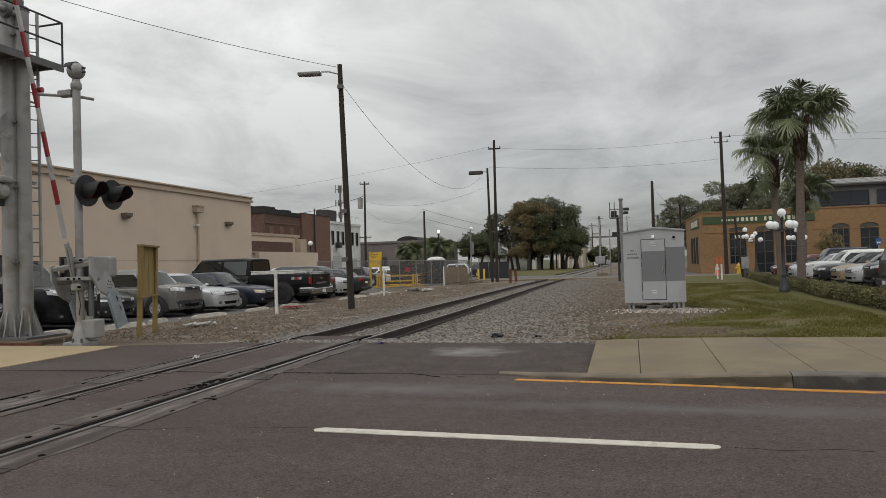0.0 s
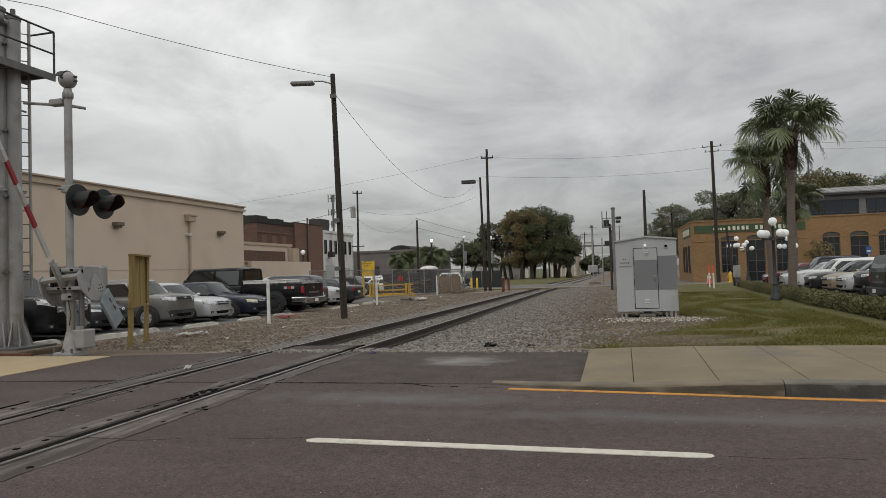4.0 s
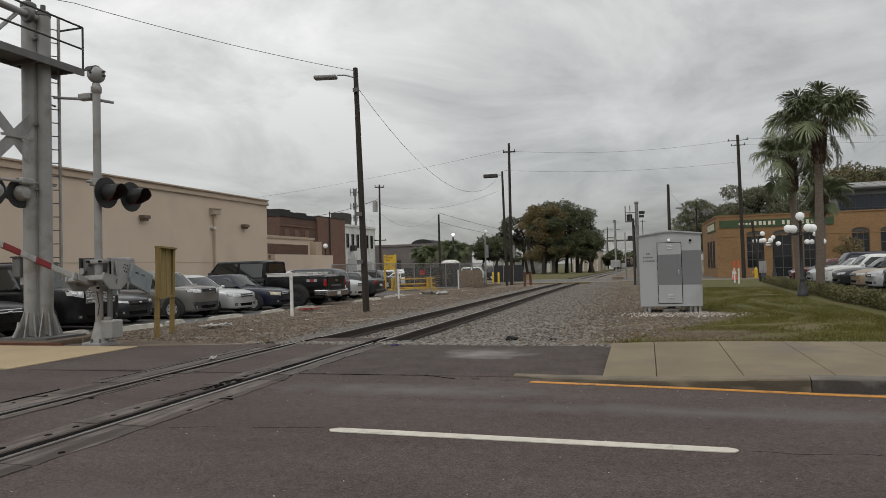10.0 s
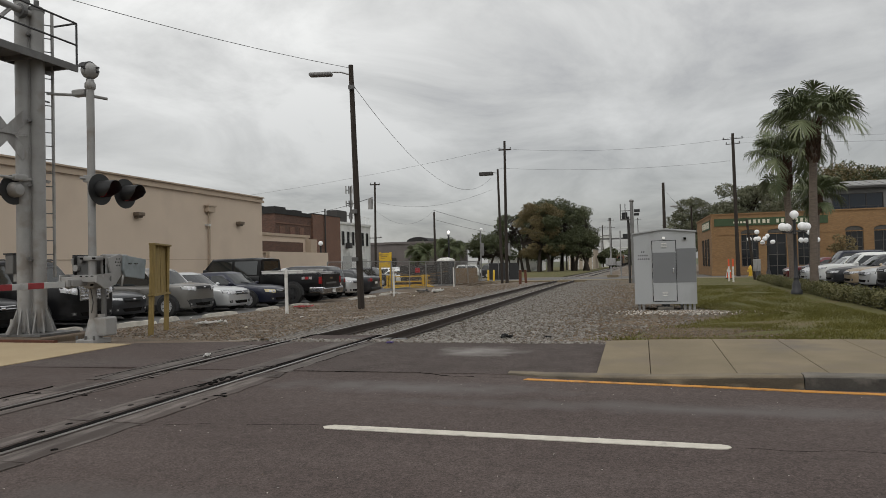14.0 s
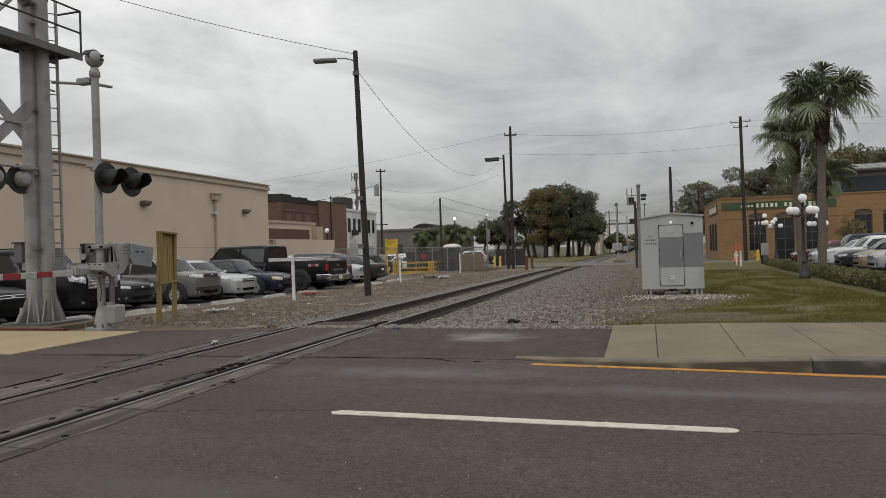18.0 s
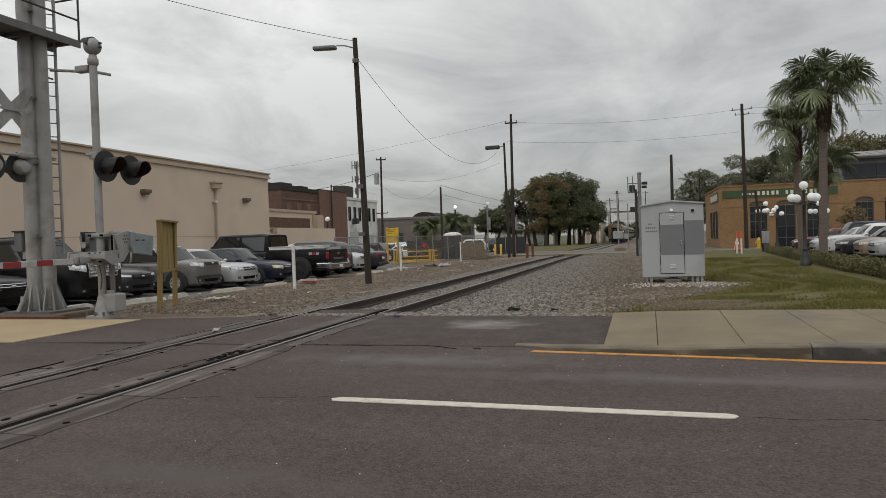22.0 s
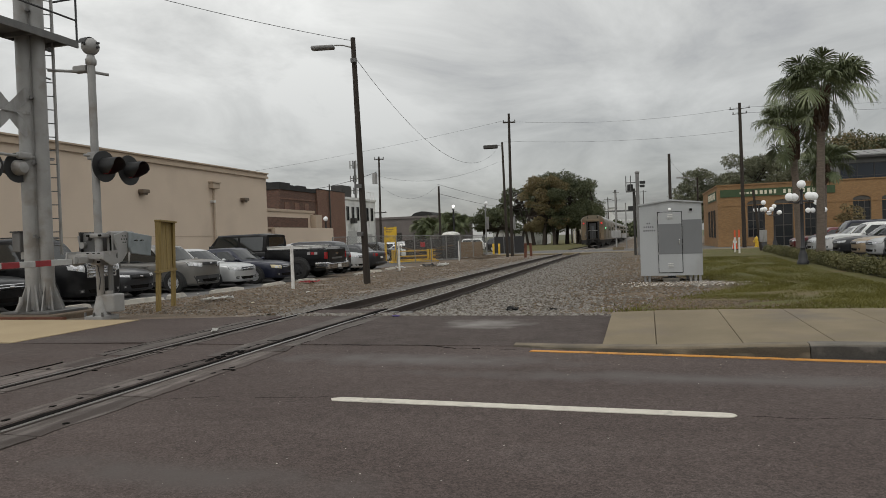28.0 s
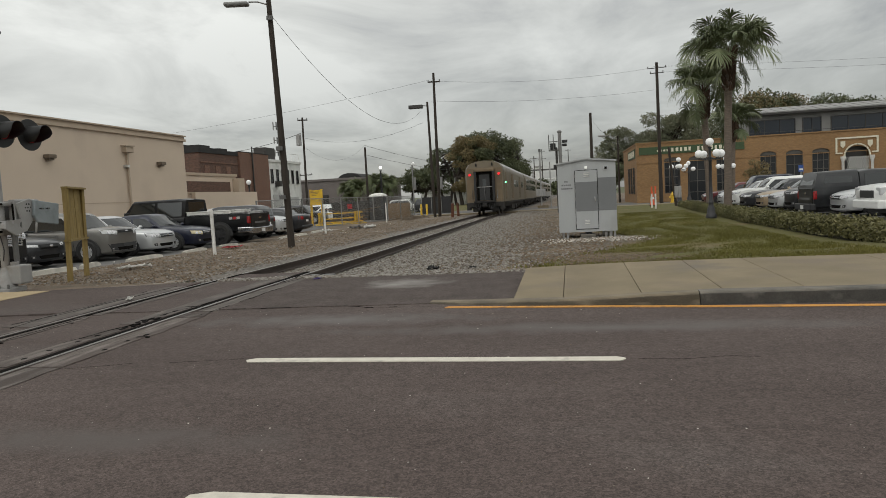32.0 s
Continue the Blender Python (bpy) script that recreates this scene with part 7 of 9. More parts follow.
for z in (1.62, 3.16, 4.5, 6.3):
    part("column_bolt", tubed([(MX + 0.02, MY - 0.12, z), (MX + 0.08, MY - 0.2, z)], 0.035, 8), GALV_DARK, mt)
part("valve_pipe", tubed([(MX - 0.18, MY - 0.52, 0.12), (MX - 0.12, MY - 0.47, 0.3), (MX - 0.12, MY - 0.45, 0.42)], 0.042, 10), ALU, mt)
f = part("footing", boxed(MX - 0.9, MY - 0.75, -0.15, MX + 0.9, MY + 0.75, MZ - 0.065, bevel=0.03), DIRT, mt, "low footing caked with brown dirt")
part("footing_edge", boxed(MX - 1.1, MY - 0.82, -0.1, MX + 1.3, MY - 0.74, 0.05), RUST, mt, "rusty steel edging round the footing")
# walkway and truss towards the street
wk = part("walkway", boxed(-12.32, 2.0, 5.79, -11.62, 11.85, 5.83), GALV_DARK, mt, "steel grating walkway")
for x in (-12.34, -11.6):
    part("stringer", boxed(x - 0.02, 2.0, 5.71, x + 0.02, 11.87, 5.86), GALV_DARK, wk)
for k in range(12):
    part("cross_beam", boxed(-12.32, 2.2 + 0.85 * k, 5.70, -11.62, 2.26 + 0.85 * k, 5.785), GALV_DARK, wk)
for x in (-11.6,):
    for z in (6.78, 6.3):
        part("handrail", tubed([(x, 2.0, z), (x, 11.85, z)], 0.022, 6), BLACK_IRON, wk)
    for yy in (3.0, 5.2, 7.4, 9.6, 11.85):
        part("rail_post", tubed([(x, yy, 5.8), (x, yy, 6.78)], 0.022, 6), BLACK_IRON, wk)
part("handrail", tubed([(-12.3, 11.85, 6.78), (-11.6, 11.85, 6.78)], 0.022, 6), BLACK_IRON, wk)
for z in (6.75, 5.9):
    part("truss_chord", tubed([(MX, MY, z), (MX, 1.5, z + 0.25)], 0.075, 10), ALU, mt, smooth=True)
for k in range(6):
    y1 = MY - 0.5 - 1.5 * k
    part("truss_web", tubed([(MX, y1, 6.76 + 0.02 * k), (MX, y1 - 0.75, 5.92 + 0.04 * k)], 0.04, 8), ALU, mt)
    part("truss_web", tubed([(MX, y1 - 0.75, 5.92 + 0.04 * k), (MX, y1 - 1.5, 6.79 + 0.04 * k)], 0.04, 8), ALU, mt)
part("truss_flange", tubed([(MX, MY - 0.34, 6.75), (MX, MY - 0.24, 6.75)], 0.14, 14), GALV_DARK, mt)
# ladder
ld = part("ladder", tubed([(-12.09, 11.42, 1.25), (-12.09, 11.42, 6.95)], 0.022, 6), ALU, mt, "narrow grey steel ladder")
part("ladder_rail", boxed(-11.99, 11.54, 1.25, -11.94, 11.58, 6.95), ALU, ld)
for k in range(19):
    part("rung", tubed([(-12.09, 11.42, 1.45 + 0.29 * k), (-11.96, 11.56, 1.45 + 0.29 * k)], 0.012, 5), GALV_DARK, ld)
for z in (1.6, 3.3, 5.0):
    part("ladder_bracket", tubed([(-11.95, 11.2, z), (-12.0, 11.5, z)], 0.02, 5), GALV_DARK, ld)
# crossbuck and lamps on the mast
cb = part("crossbuck", boxed(MX + 0.02, MY - 0.95, 4.15, MX + 0.04, MY - 0.2, 4.2), GALV, mt, "grey backs of crossbuck blades")
for s in (-1, 1):
    bm = bmesh.new()
    u, v = Vector((0, math.cos(radians(45)), s * math.sin(radians(45)))), Vector((0, -s * math.sin(radians(45)), math.cos(radians(45))))
    c = Vector((MX - 0.02 + 0.012 * s, MY - 0.62, 4.18))
    loft(bm, [[c + Vector((d, 0, 0)) + u * a * 0.61 + v * b * 0.115 for a, b in ((-1, -1), (1, -1), (1, 1), (-1, 1))] for d in (0, 0.004)])
    part("blade", bm, GALV, cb)
arm2 = part("lamp_arm", tubed([(MX, MY - 1.0, 3.28), (MX, MY + 0.35, 3.28)], 0.03, 8), ALU, mt)
part("arm_casting", boxed(MX - 0.05, MY - 0.52, 3.22, MX + 0.09, MY - 0.22, 3.36, bevel=0.04), ALU, arm2)
signal_head(mt, (MX - 0.12, MY - 0.40, 3.05), -1)
signal_head(mt, (MX - 0.12, MY - 1.02, 3.05), -1)
cbx = part("control_box", boxed(-12.60, 10.92, 1.33, -12.38, 11.14, 1.75, bevel=0.03), GALV_DARK, mt)
part("box_bracket", boxed(-12.44, 10.98, 1.18, -12.36, 11.06, 1.34), ALU, cbx)
part("box_cap", boxed(-12.62, 10.90, 1.74, -12.36, 11.16, 1.77), PLASTIC_DARK, cbx)


# ---- equipment cabinet ----
CY = 19.45
cabinet = thing("equipment_cabinet", pose(0.78, CY, gz(CY) + 0.02), "light grey steel equipment cabinet with darker repainted patches on legs", "equipment cabinet")
W2, D, ZB, ZT = 0.81, 1.6, 0.13, 2.13
bm = bmesh.new()
prism(bm, [(-W2, ZB), (W2, ZB), (W2, ZT - 0.02), (0.0, ZT + 0.06), (-W2, ZT - 0.04)], "y", 0, D)
part("body", bm, CABINET, cabinet)
bm = bmesh.new()
prism(bm, [(-W2 - 0.03, ZT - 0.06), (0, ZT + 0.05), (W2 + 0.03, ZT - 0.04), (W2 + 0.03, ZT - 0.0), (0.0, ZT + 0.09), (-W2 - 0.03, ZT - 0.02)], "y", -0.05, D + 0.05)
part("roof", bm, CABINET, cabinet)
door = part("door", boxed(-0.32, -0.025, 0.22, 0.29, -0.003, 1.87, bevel=0.004), CABINET, cabinet)
part("patch", boxed(-0.315, -0.029, 0.72, 0.285, -0.0255, 1.55), CABINET_DARK, door, "dark grey repainted patch")
part("door_gap", boxed(-0.335, -0.012, 0.205, 0.305, -0.002, 1.885), GROOVE, cabinet)
part("patch", boxed(0.31, -0.006, 0.72, W2 - 0.004, -0.0005, 1.65), CABINET_DARK, cabinet, "dark grey repainted patch")
for z in (1.70, 1.745, 1.79, 0.36, 0.405, 0.45):
    part("louvre", boxed(-0.08, -0.045, z, 0.06, -0.026, z + 0.018), WHITE, door)
part("handle", boxed(0.20, -0.07, 0.98, 0.235, -0.03, 1.12, bevel=0.01), CHROME, door)
for z in (0.4, 0.75, 1.08, 1.3, 1.72):
    part("hinge", tubed([(-0.335, -0.03, z - 0.045), (-0.335, -0.03, z + 0.045)], 0.014, 6), GALV, door)
part("door_lamp", boxed(-0.05, -0.08, 1.915, 0.02, -0.003, 1.985, bevel=0.015), LAMP_WHITE, cabinet, "small white lamp over the door")
v = part("vent", boxed(0.48, -0.03, 1.86, 0.59, -0.003, 1.97, bevel=0.008), CABINET, cabinet)
part("vent_mesh", boxed(0.50, -0.033, 1.885, 0.57, -0.0305, 1.95), GROOVE, v)
for z, a, b in ((1.56, -0.62, -0.47), (1.46, -0.70, -0.38), (1.36, -0.71, -0.37)):
    for k in range(int((b - a) / 0.055)):
        part("lettering_bar", boxed(a + 0.055 * k, -0.004, z, a + 0.055 * k + 0.036, -0.0005, z + 0.042), TEXT_GREY, cabinet)
for x in (-0.70, -0.58, 0.50, 0.62, 0.74, -0.02, 0.08):
    for yy in (0.08, D - 0.1):
        part("leg", boxed(x - 0.03, yy - 0.03, -0.16, x + 0.03, yy + 0.03, ZB), GALV if abs(x) > 0.4 else PLASTIC_DARK, cabinet)
part("footing", boxed(-0.22, -0.06, -0.2, 0.2, 0.5, 0.06, bevel=0.015), CONCRETE_OLD, cabinet)
part("side_seam", boxed(W2, 0.8, ZB, W2 + 0.004, 0.82, ZT - 0.05), CABINET_DARK, cabinet)

# yellow timber board frame, its planks set behind the posts
bx, by = -10.50, 12.72
sb = thing("sign_board", pose(0, 0, 0), "yellow-brown timber back of a sign board on two posts", "sign board")
dx, dy = -0.54, 1.20
nx, ny = -0.91 * 0.05, -0.41 * 0.05
for t, tilt in ((0.0, 0.09), (1.0, 0.06)):
    x, y = bx + dx * t, by + dy * t
    bm = bmesh.new()
    loft(bm, [[(x + u + q, y + v, z) for u, v in ((-0.042, -0.042), (0.042, -0.042), (0.042, 0.042), (-0.042, 0.042))] for z, q in ((-0.3, -0.01), (1.94, tilt))])
    part("post", bm, LUMBER, sb)
for k in range(5):
    a, b2 = k / 5 + 0.012, (k + 1) / 5 - 0.012
    o = 0.08 + 0.006 * (k % 2)
    pts = [(bx + o + dx * t + nx * h, by + dy * t + ny * h) for t, h in ((a, 1.0), (b2, 1.0), (b2, 1.5), (a, 1.5))]
    bm = bmesh.new()
    prism(bm, pts, "z", 0.80, 1.93)
    part("plank", bm, LUMBER, sb)
for z, th in ((0.76, 0.045), (1.915, 0.04)):
    bm = bmesh.new()
    loft(bm, [[(bx + 0.05 + 0.04 * (z - 0.76) + dx * t + u * 0.91, by + dy * t + u * 0.41, z + v) for u, v in ((-0.08, 0), (0.06, 0), (0.06, th), (-0.08, th))] for t in (-0.04, 1.04)])
    part("rail", bm, LUMBER, sb)

# white marker posts along the track
for x, y in ((-11.0, 19.75), (-11.9, 32.35), (-12.75, 47.3)):
    bm = boxed(-0.045, -0.045, -0.2, 0.045, 0.045, 1.40, bevel=0.006)
    ob = part("marker_post", bm, WHITE)
    ob.matrix_basis = pose(x, y, gz(y) - 0.05, 0, random.uniform(-1, 1.5), 12)
    tagged(ob, "white square wooden marker post in the dirt", "post", "white marker posts")


# ---- poles and wires ----
def wood_pole(x, y, h, top=(0, 0), r=0.16, name="utility_pole", label="tall dark wooden utility pole", group="utility poles"):
    e = thing(name, pose(x, y, gz(y)), label, "pole", group)
    part("shaft", tubed([(0, 0, -0.3), (top[0] * 0.5, top[1] * 0.5, h / 2), (top[0], top[1], h)], [r, r * 0.85, r * 0.68], 12), POLE_WOOD, e, smooth=True)
    return e


def crossarm(e, top, z, half, turn, n=3, th=0.11):
    c, s = math.cos(radians(turn)), math.sin(radians(turn))
    bm = bmesh.new()
    loft(bm, [[(top[0] + c * half * k - s * u, top[1] + s * half * k + c * u, z + v) for u, v in ((0.10, 0), (0.10 + th, 0), (0.10 + th, th), (0.10, th))] for k in (-1, 1)])
    a = part("crossarm", bm, POLE_WOOD, e)
    for k in range(n):
        d = -half * 0.9 + 1.8 * half * k / (n - 1)
        part("insulator", lathe(bmesh.new(), [(0.02, 0.0), (0.05, 0.05), (0.03, 0.09), (0.055, 0.13), (0.02, 0.17)], 8, (top[0] + c * d - s * 0.15, top[1] + s * d + c * 0.15, z + th)), GALV_DARK, a)


p1 = wood_pole(-9.45, 22.3, 8.66, (-0.19, -0.05), 0.125, "street_lamp_pole", "leaning dark wooden pole with a street lamp arm", "street lamp poles")
part("lamp_arm", tubed([(-0.18, -0.05, 8.3), (-0.5, -0.25, 8.38), (-0.75, -0.42, 8.36)], 0.025, 8), GALV, p1)
bm = boxed(-1.55, -0.16, 8.24, -0.72, 0.16, 8.37, bevel=0.05)
lh = part("lamp_head", bm, GALV_MID, p1, "flat grey cobra lamp head")
lh.matrix_basis = pose(-0.06, -0.24, 0, 0, 0, 12)
for z in (7.75, 3.3, 1.6):
    part("pole_bracket", boxed(-0.22, -0.26, z, -0.02, -0.14, z + 0.14), GALV_DARK, p1)

p2 = wood_pole(-10.98, 58.85, 12.5, (0.1, 0), 0.15)
crossarm(p2, (0.1, 0), 11.7, 0.55, 10, 2)
p3 = wood_pole(-10.97, 56.6, 9.7, (-0.15, 0), 0.125, "street_lamp_pole", "dark wooden pole with a flat street lamp", "street lamp poles")
part("lamp_arm", tubed([(-0.1, 0, 9.35), (-0.7, -0.1, 9.45)], 0.03, 6), GALV_DARK, p3)
part("lamp_head", boxed(-1.75, -0.3, 9.2, -0.55, 0.15, 9.5, bevel=0.05), FRAME_DARK, p3)
p4 = wood_pole(8.8, 64.8, 12.80, (-0.1, 0), 0.18)
crossarm(p4, (-0.1, 0), 12.3, 0.85, -8, 3, 0.05)
crossarm(p4, (-0.1, 0), 11.85, 0.6, -8, 2, 0.05)
p5 = wood_pole(-25.85, 65.0, 10.4, (0.1, 0), 0.13)
crossarm(p5, (0.1, 0), 10.1, 0.5, 20, 2)
part("transformer", tubed([(-0.35, -0.2, 7.6), (-0.35, -0.2, 8.7)], 0.26, 14), GALV, p5, smooth=True)
p6 = wood_pole(-23.2, 77.7, 8.1, (0, 0), 0.16)
p7 = wood_pole(-35.0, 88, 6.4, (0, 0), 0.16)
crossarm(p7, (0, 0), 5.7, 0.9, 0, 3)
p8 = wood_pole(2.55, 62.0, 8.4, (0.0, 0), 0.17)
p9 = wood_pole(-37.0, 74.3, 8.2, (0, 0), 0.13)
for x, y, h in ((-16, 165, 9.0), (-31, 160, 12), (-10.2, 230, 14), (-8.5, 260, 18), (1.5, 300, 20), (-7, 215, 13), (-2.0, 340, 20)):
    far_p = wood_pole(x, y, h, (0, 0), 0.2)
    crossarm(far_p, (0, 0), h - 0.8, 1.2, 0, 3)
p10 = thing("slim_post", pose(7.95, 51.6, gz(51)), "slim dark leaning post with a grey meter box", "post")
part("shaft", tubed([(0.15, 0, -0.2), (-0.3, 0, 4.3)], [0.1, 0.08], 8), POLE_WOOD, p10)
part("meter_box", boxed(0.02, -0.2, 0.6, 0.5, 0.0, 1.45, bevel=0.03), GALV, p10)


def wire(a, b, sag, label="thin dark overhead wire", r=0.009, n=18):
    a, b = Vector(a), Vector(b)
    pts = [a.lerp(b, k / n) - Vector((0, 0, 4 * sag * (k / n) * (1 - k / n))) for k in range(n + 1)]
    ob = part("overhead_wire", tubed(pts, r, 5), BLACK)
    return tagged(ob, label, "wire", "overhead wires")


T1 = (-9.64, 22.25, 8.45)
wire(T1, (-14.94, 15.0, 8.95), 0.12)
wire((-14.94, 15.0, 8.95), (-30.0, -5.5, 10.6), 0.5)
wire((-9.62, 22.25, 7.9), (-11.7, 56.6, 8.6), 2.2)
wire((-11.35, 58.85, 11.45), (8.4, 64.8, 11.9), 0.55, r=0.008)
wire((-11.35, 58.85, 9.7), (8.4, 64.8, 9.9), 0.4, r=0.008)
wire((8.4, 64.8, 12.0), (70, 75, 12.5), 0.6, r=0.008)
wire((8.4, 64.8, 11.5), (70, 75, 11.6), 0.6, r=0.008)
wire((-11.35, 58.85, 11.5), (-60, 62, 8.0), 0.8, r=0.008)
wire((-26, 65, 8.0), (-11.6, 56.6, 7.6), 1.0, r=0.008)
wire((-26, 65, 7.2), (-23.3, 77.7, 7.7), 1.6, r=0.008)
wire((-26, 65, 8.4), (-46, 74.5, 8.2), 0.9, r=0.025)
wire((2.55, 62, 7.5), (6.2, 80, 6.6), 0.5, r=0.008)
for z in (8.3, 7.2):
    wire((-23.3, 77.7, z - 0.5), (-16, 165, z), 1.2, r=0.02)

# a pole with a cobra lamp behind the corner of the brick building
p11 = wood_pole(6.2, 80, 7.6, (0, 0), 0.13, "street_lamp_pole", "dark wooden pole with a grey cobra street lamp", "street lamp poles")
part("lamp_arm", tubed([(0, 0, 7.2), (-0.7, 0, 7.6), (-1.5, 0, 7.75)], 0.03, 6), GALV, p11)
part("lamp_head", boxed(-2.2, -0.15, 7.62, -1.45, 0.15, 7.8, bevel=0.05), GALV, p11)

# cell mast far behind
cm = thing("cell_mast", pose(-57, 130, -1), "tall slim antenna mast with panel antennas", "antenna mast")
part("shaft", tubed([(0, 0, 0), (0, 0, 19.0)], [0.30, 0.20], 8), GALV_DARK, cm)
for z in (18.2, 15.4, 12.9):
    part("antenna_ring", tubed([(-0.95, 0, z), (0.95, 0, z)], 0.07, 6), GALV_DARK, cm)
    for k, x in enumerate((-0.95, -0.35, 0.4, 0.95)):
        part("antenna", boxed(x - 0.10, -0.3 + 0.15 * (k % 2), z - 0.75, x + 0.10, -0.12 + 0.15 * (k % 2), z + (0.9 if z > 18 else 0.6), bevel=0.02), GALV_DARK if k % 2 else GALV, cm)


# ---- street lamps with globes ----
def globe_lamp(x, y, h, arms, turn, label, lit=GLOBE, gr=0.15, post=BLACK_IRON):
    e = thing("globe_lamp", pose(x, y, gz(y) + 0.03, 0, 0, turn), label, "street lamp", "globe street lamps")
    k = h / 3.1
    bm = lathe(bmesh.new(), [(0.20 * k, 0), (0.20 * k, 0.12 * k), (0.15 * k, 0.18 * k), (0.15 * k, 0.34 * k), (0.10 * k, 0.46 * k), (0.085 * k, 0.55 * k), (0.10 * k, 0.6 * k), (0.07 * k, 0.66 * k), (0.055 * k, h - 0.95 * k), (0.08 * k, h - 0.9 * k), (0.05 * k, h - 0.82 * k), (0.05 * k, h - 0.45 * k), (0.09 * k, h - 0.38 * k)], 16)
    part("post", bm, post, e, smooth=True)
    part("globe", ball(bmesh.new(), (0, 0, h - 0.19 * k), gr * k), lit, e, "round white opal globe", smooth=True)
    for i in range(arms):
        a = 2 * math.pi * i / arms
        c, s = math.cos(a) * 0.46 * k, math.sin(a) * 0.46 * k
        ar = part("arm", tubed([(0, 0, h - 0.75 * k), (c * 0.5, s * 0.5, h - 0.86 * k), (c, s, h - 0.84 * k), (c, s, h - 0.80 * k)], 0.022 * k, 6), post, e)
        part("globe", ball(bmesh.new(), (c, s, h - 0.64 * k), gr * k), lit, e, smooth=True)
    return e


globe_lamp(5.75, 27.7, 3.16, 4, 20, "black iron street lamp with five white globes")
globe_lamp(9.55, 59.4, 3.9, 4, 0, "black iron street lamp with five white globes by the street")
globe_lamp(10.6, 61.0, 3.6, 4, 40, "black iron street lamp with five white globes by the street")
globe_lamp(9.9, 44.0, 3.1, 4, 10, "black iron street lamp with white globes among the parked cars")
for x, y, h, lit in ((-28.6, 58.0, 4.15, GLOBE), (-23.2, 84, 6.3, GLOBE_LIT)):
    globe_lamp(x, y, h, 0, 0, "black iron post lamp with a single pale globe", lit, 0.17 if h < 5 else 0.095)
for x, y, h in ((-14.9, 66, 5.0), (-12.3, 66.5, 4.9)):
    e = thing("signal_post", pose(x, y, gz(y)), "slim grey post with a small lamp and box", "post", "grey signal posts")
    part("post", tubed([(0, 0, 0), (0, 0, h)], 0.075, 8), GALV_MID, e)
    part("box", boxed(0.08, -0.1, h * 0.5, 0.3, 0.1, h * 0.75, bevel=0.02), GALV_MID, e)
    part("lamp", ball(bmesh.new(), (0.1, 0, h + 0.12), 0.17), GLOBE, e)

# ---- signals by the farther crossing ----
s2 = thing("crossing_signal", pose(-2.36, 69.8, gz(69)), "grey signal mast with a control box at the farther crossing", "crossing signal")
part("mast", tubed([(0, 0, 0), (0, 0, 5.8)], 0.085, 10), GALV, s2)
part("mast_cap", tubed([(0, 0, 5.7), (0, 0, 6.0)], 0.12, 8), GALV_DARK, s2)
part("box", boxed(-0.5, -0.3, 1.2, 0.45, 0.3, 1.95, bevel=0.04), GALV, s2)
part("box", boxed(0.52, -0.2, 1.15, 0.95, 0.25, 1.6, bevel=0.04), GALV, s2)
part("second_mast", tubed([(0.95, 1.1, 0), (0.95, 1.1, 4.7)], 0.06, 8), GALV, s2)
part("footing", boxed(-0.4, -0.3, -0.2, 0.7, 0.4, 0.25), CONCRETE, s2)
s3 = thing("signal_mast", pose(-0.14, 49.8, gz(49)), "tall grey pipe mast with dark signal heads and a small cage", "signal mast")
part("mast", tubed([(0, 0, -0.2), (0, 0, 5.75)], 0.125, 12), GALV_MID, s3, smooth=True)
part("second_mast", tubed([(-0.26, 0.1, -0.2), (-0.26, 0.1, 4.7)], 0.085, 10), FRAME_DARK, s3)
part("cap", ball(bmesh.new(), (0, 0, 5.8), 0.17, 0.7), GALV_MID, s3)
cg = part("platform", boxed(-0.8, -0.3, 4.45, -0.1, 0.3, 4.52), GALV_DARK, s3)
for x, y in ((-0.78, -0.28), (-0.78, 0.28), (-0.45, -0.28)):
    part("cage_post", tubed([(x, y, 4.5), (x, y, 5.6)], 0.03, 5), GALV_DARK, cg)
part("cage_rail", tubed([(-0.78, -0.28, 5.1), (-0.1, -0.28, 5.1)], 0.03, 5), GALV_DARK, cg)
part("signal_head", boxed(-0.7, -0.15, 4.55, -0.3, 0.2, 5.0, bevel=0.04), BLACK, s3)
part("signal_head", boxed(0.15, -0.15, 5.0, 0.55, 0.2, 5.2, bevel=0.04), BLACK, s3)
part("signal_head", boxed(0.15, -0.15, 4.75, 0.5, 0.2, 4.93, bevel=0.04), BLACK, s3)
bp = thing("signal_bridge", pose(-20, 215, gz(215)), "thin signal gantry across the far track", "signal bridge")
part("beam", boxed(8, 0, 8.6, 34, 0.5, 9.1), GALV_DARK, bp)
for x in (10, 24, 33):
    part("leg", tubed([(x, 0.2, 0), (x, 0.2, 9)], 0.22, 8), GALV, bp)
part("signal_head", boxed(16.5, -0.4, 8.9, 18.2, 0.3, 10.2), BLACK, bp)

# ---- small things ----
for x, y, tip in ((6.05, 48.9, True), (6.02, 46.6, True)):
    e = thing("delineator", pose(x, y, gz(y)), "slim white stake with an orange top in the lawn", "stake", "stakes in the lawn")
    part("stake", boxed(-0.05, -0.03, -0.1, 0.05, 0.03, 1.0), WHITE, e)
    part("tip", boxed(-0.05, -0.03, 1.0, 0.05, 0.03, 1.5), ORANGE, e)
e = thing("delineator", pose(2.0, 60.5, gz(60), 0, 8, 0), "white leaning stake by the building's corner", "stake", "stakes in the lawn")
part("stake", boxed(5.2, -0.03, -0.1, 5.33, 0.03, 1.5), WHITE, e)
e = thing("traffic_cone", pose(7.0, 56.5, gz(56)), "tall orange traffic cone with a white band", "traffic cone")
part("base", boxed(-0.25, -0.25, 0, 0.25, 0.25, 0.05), BLACK, e)
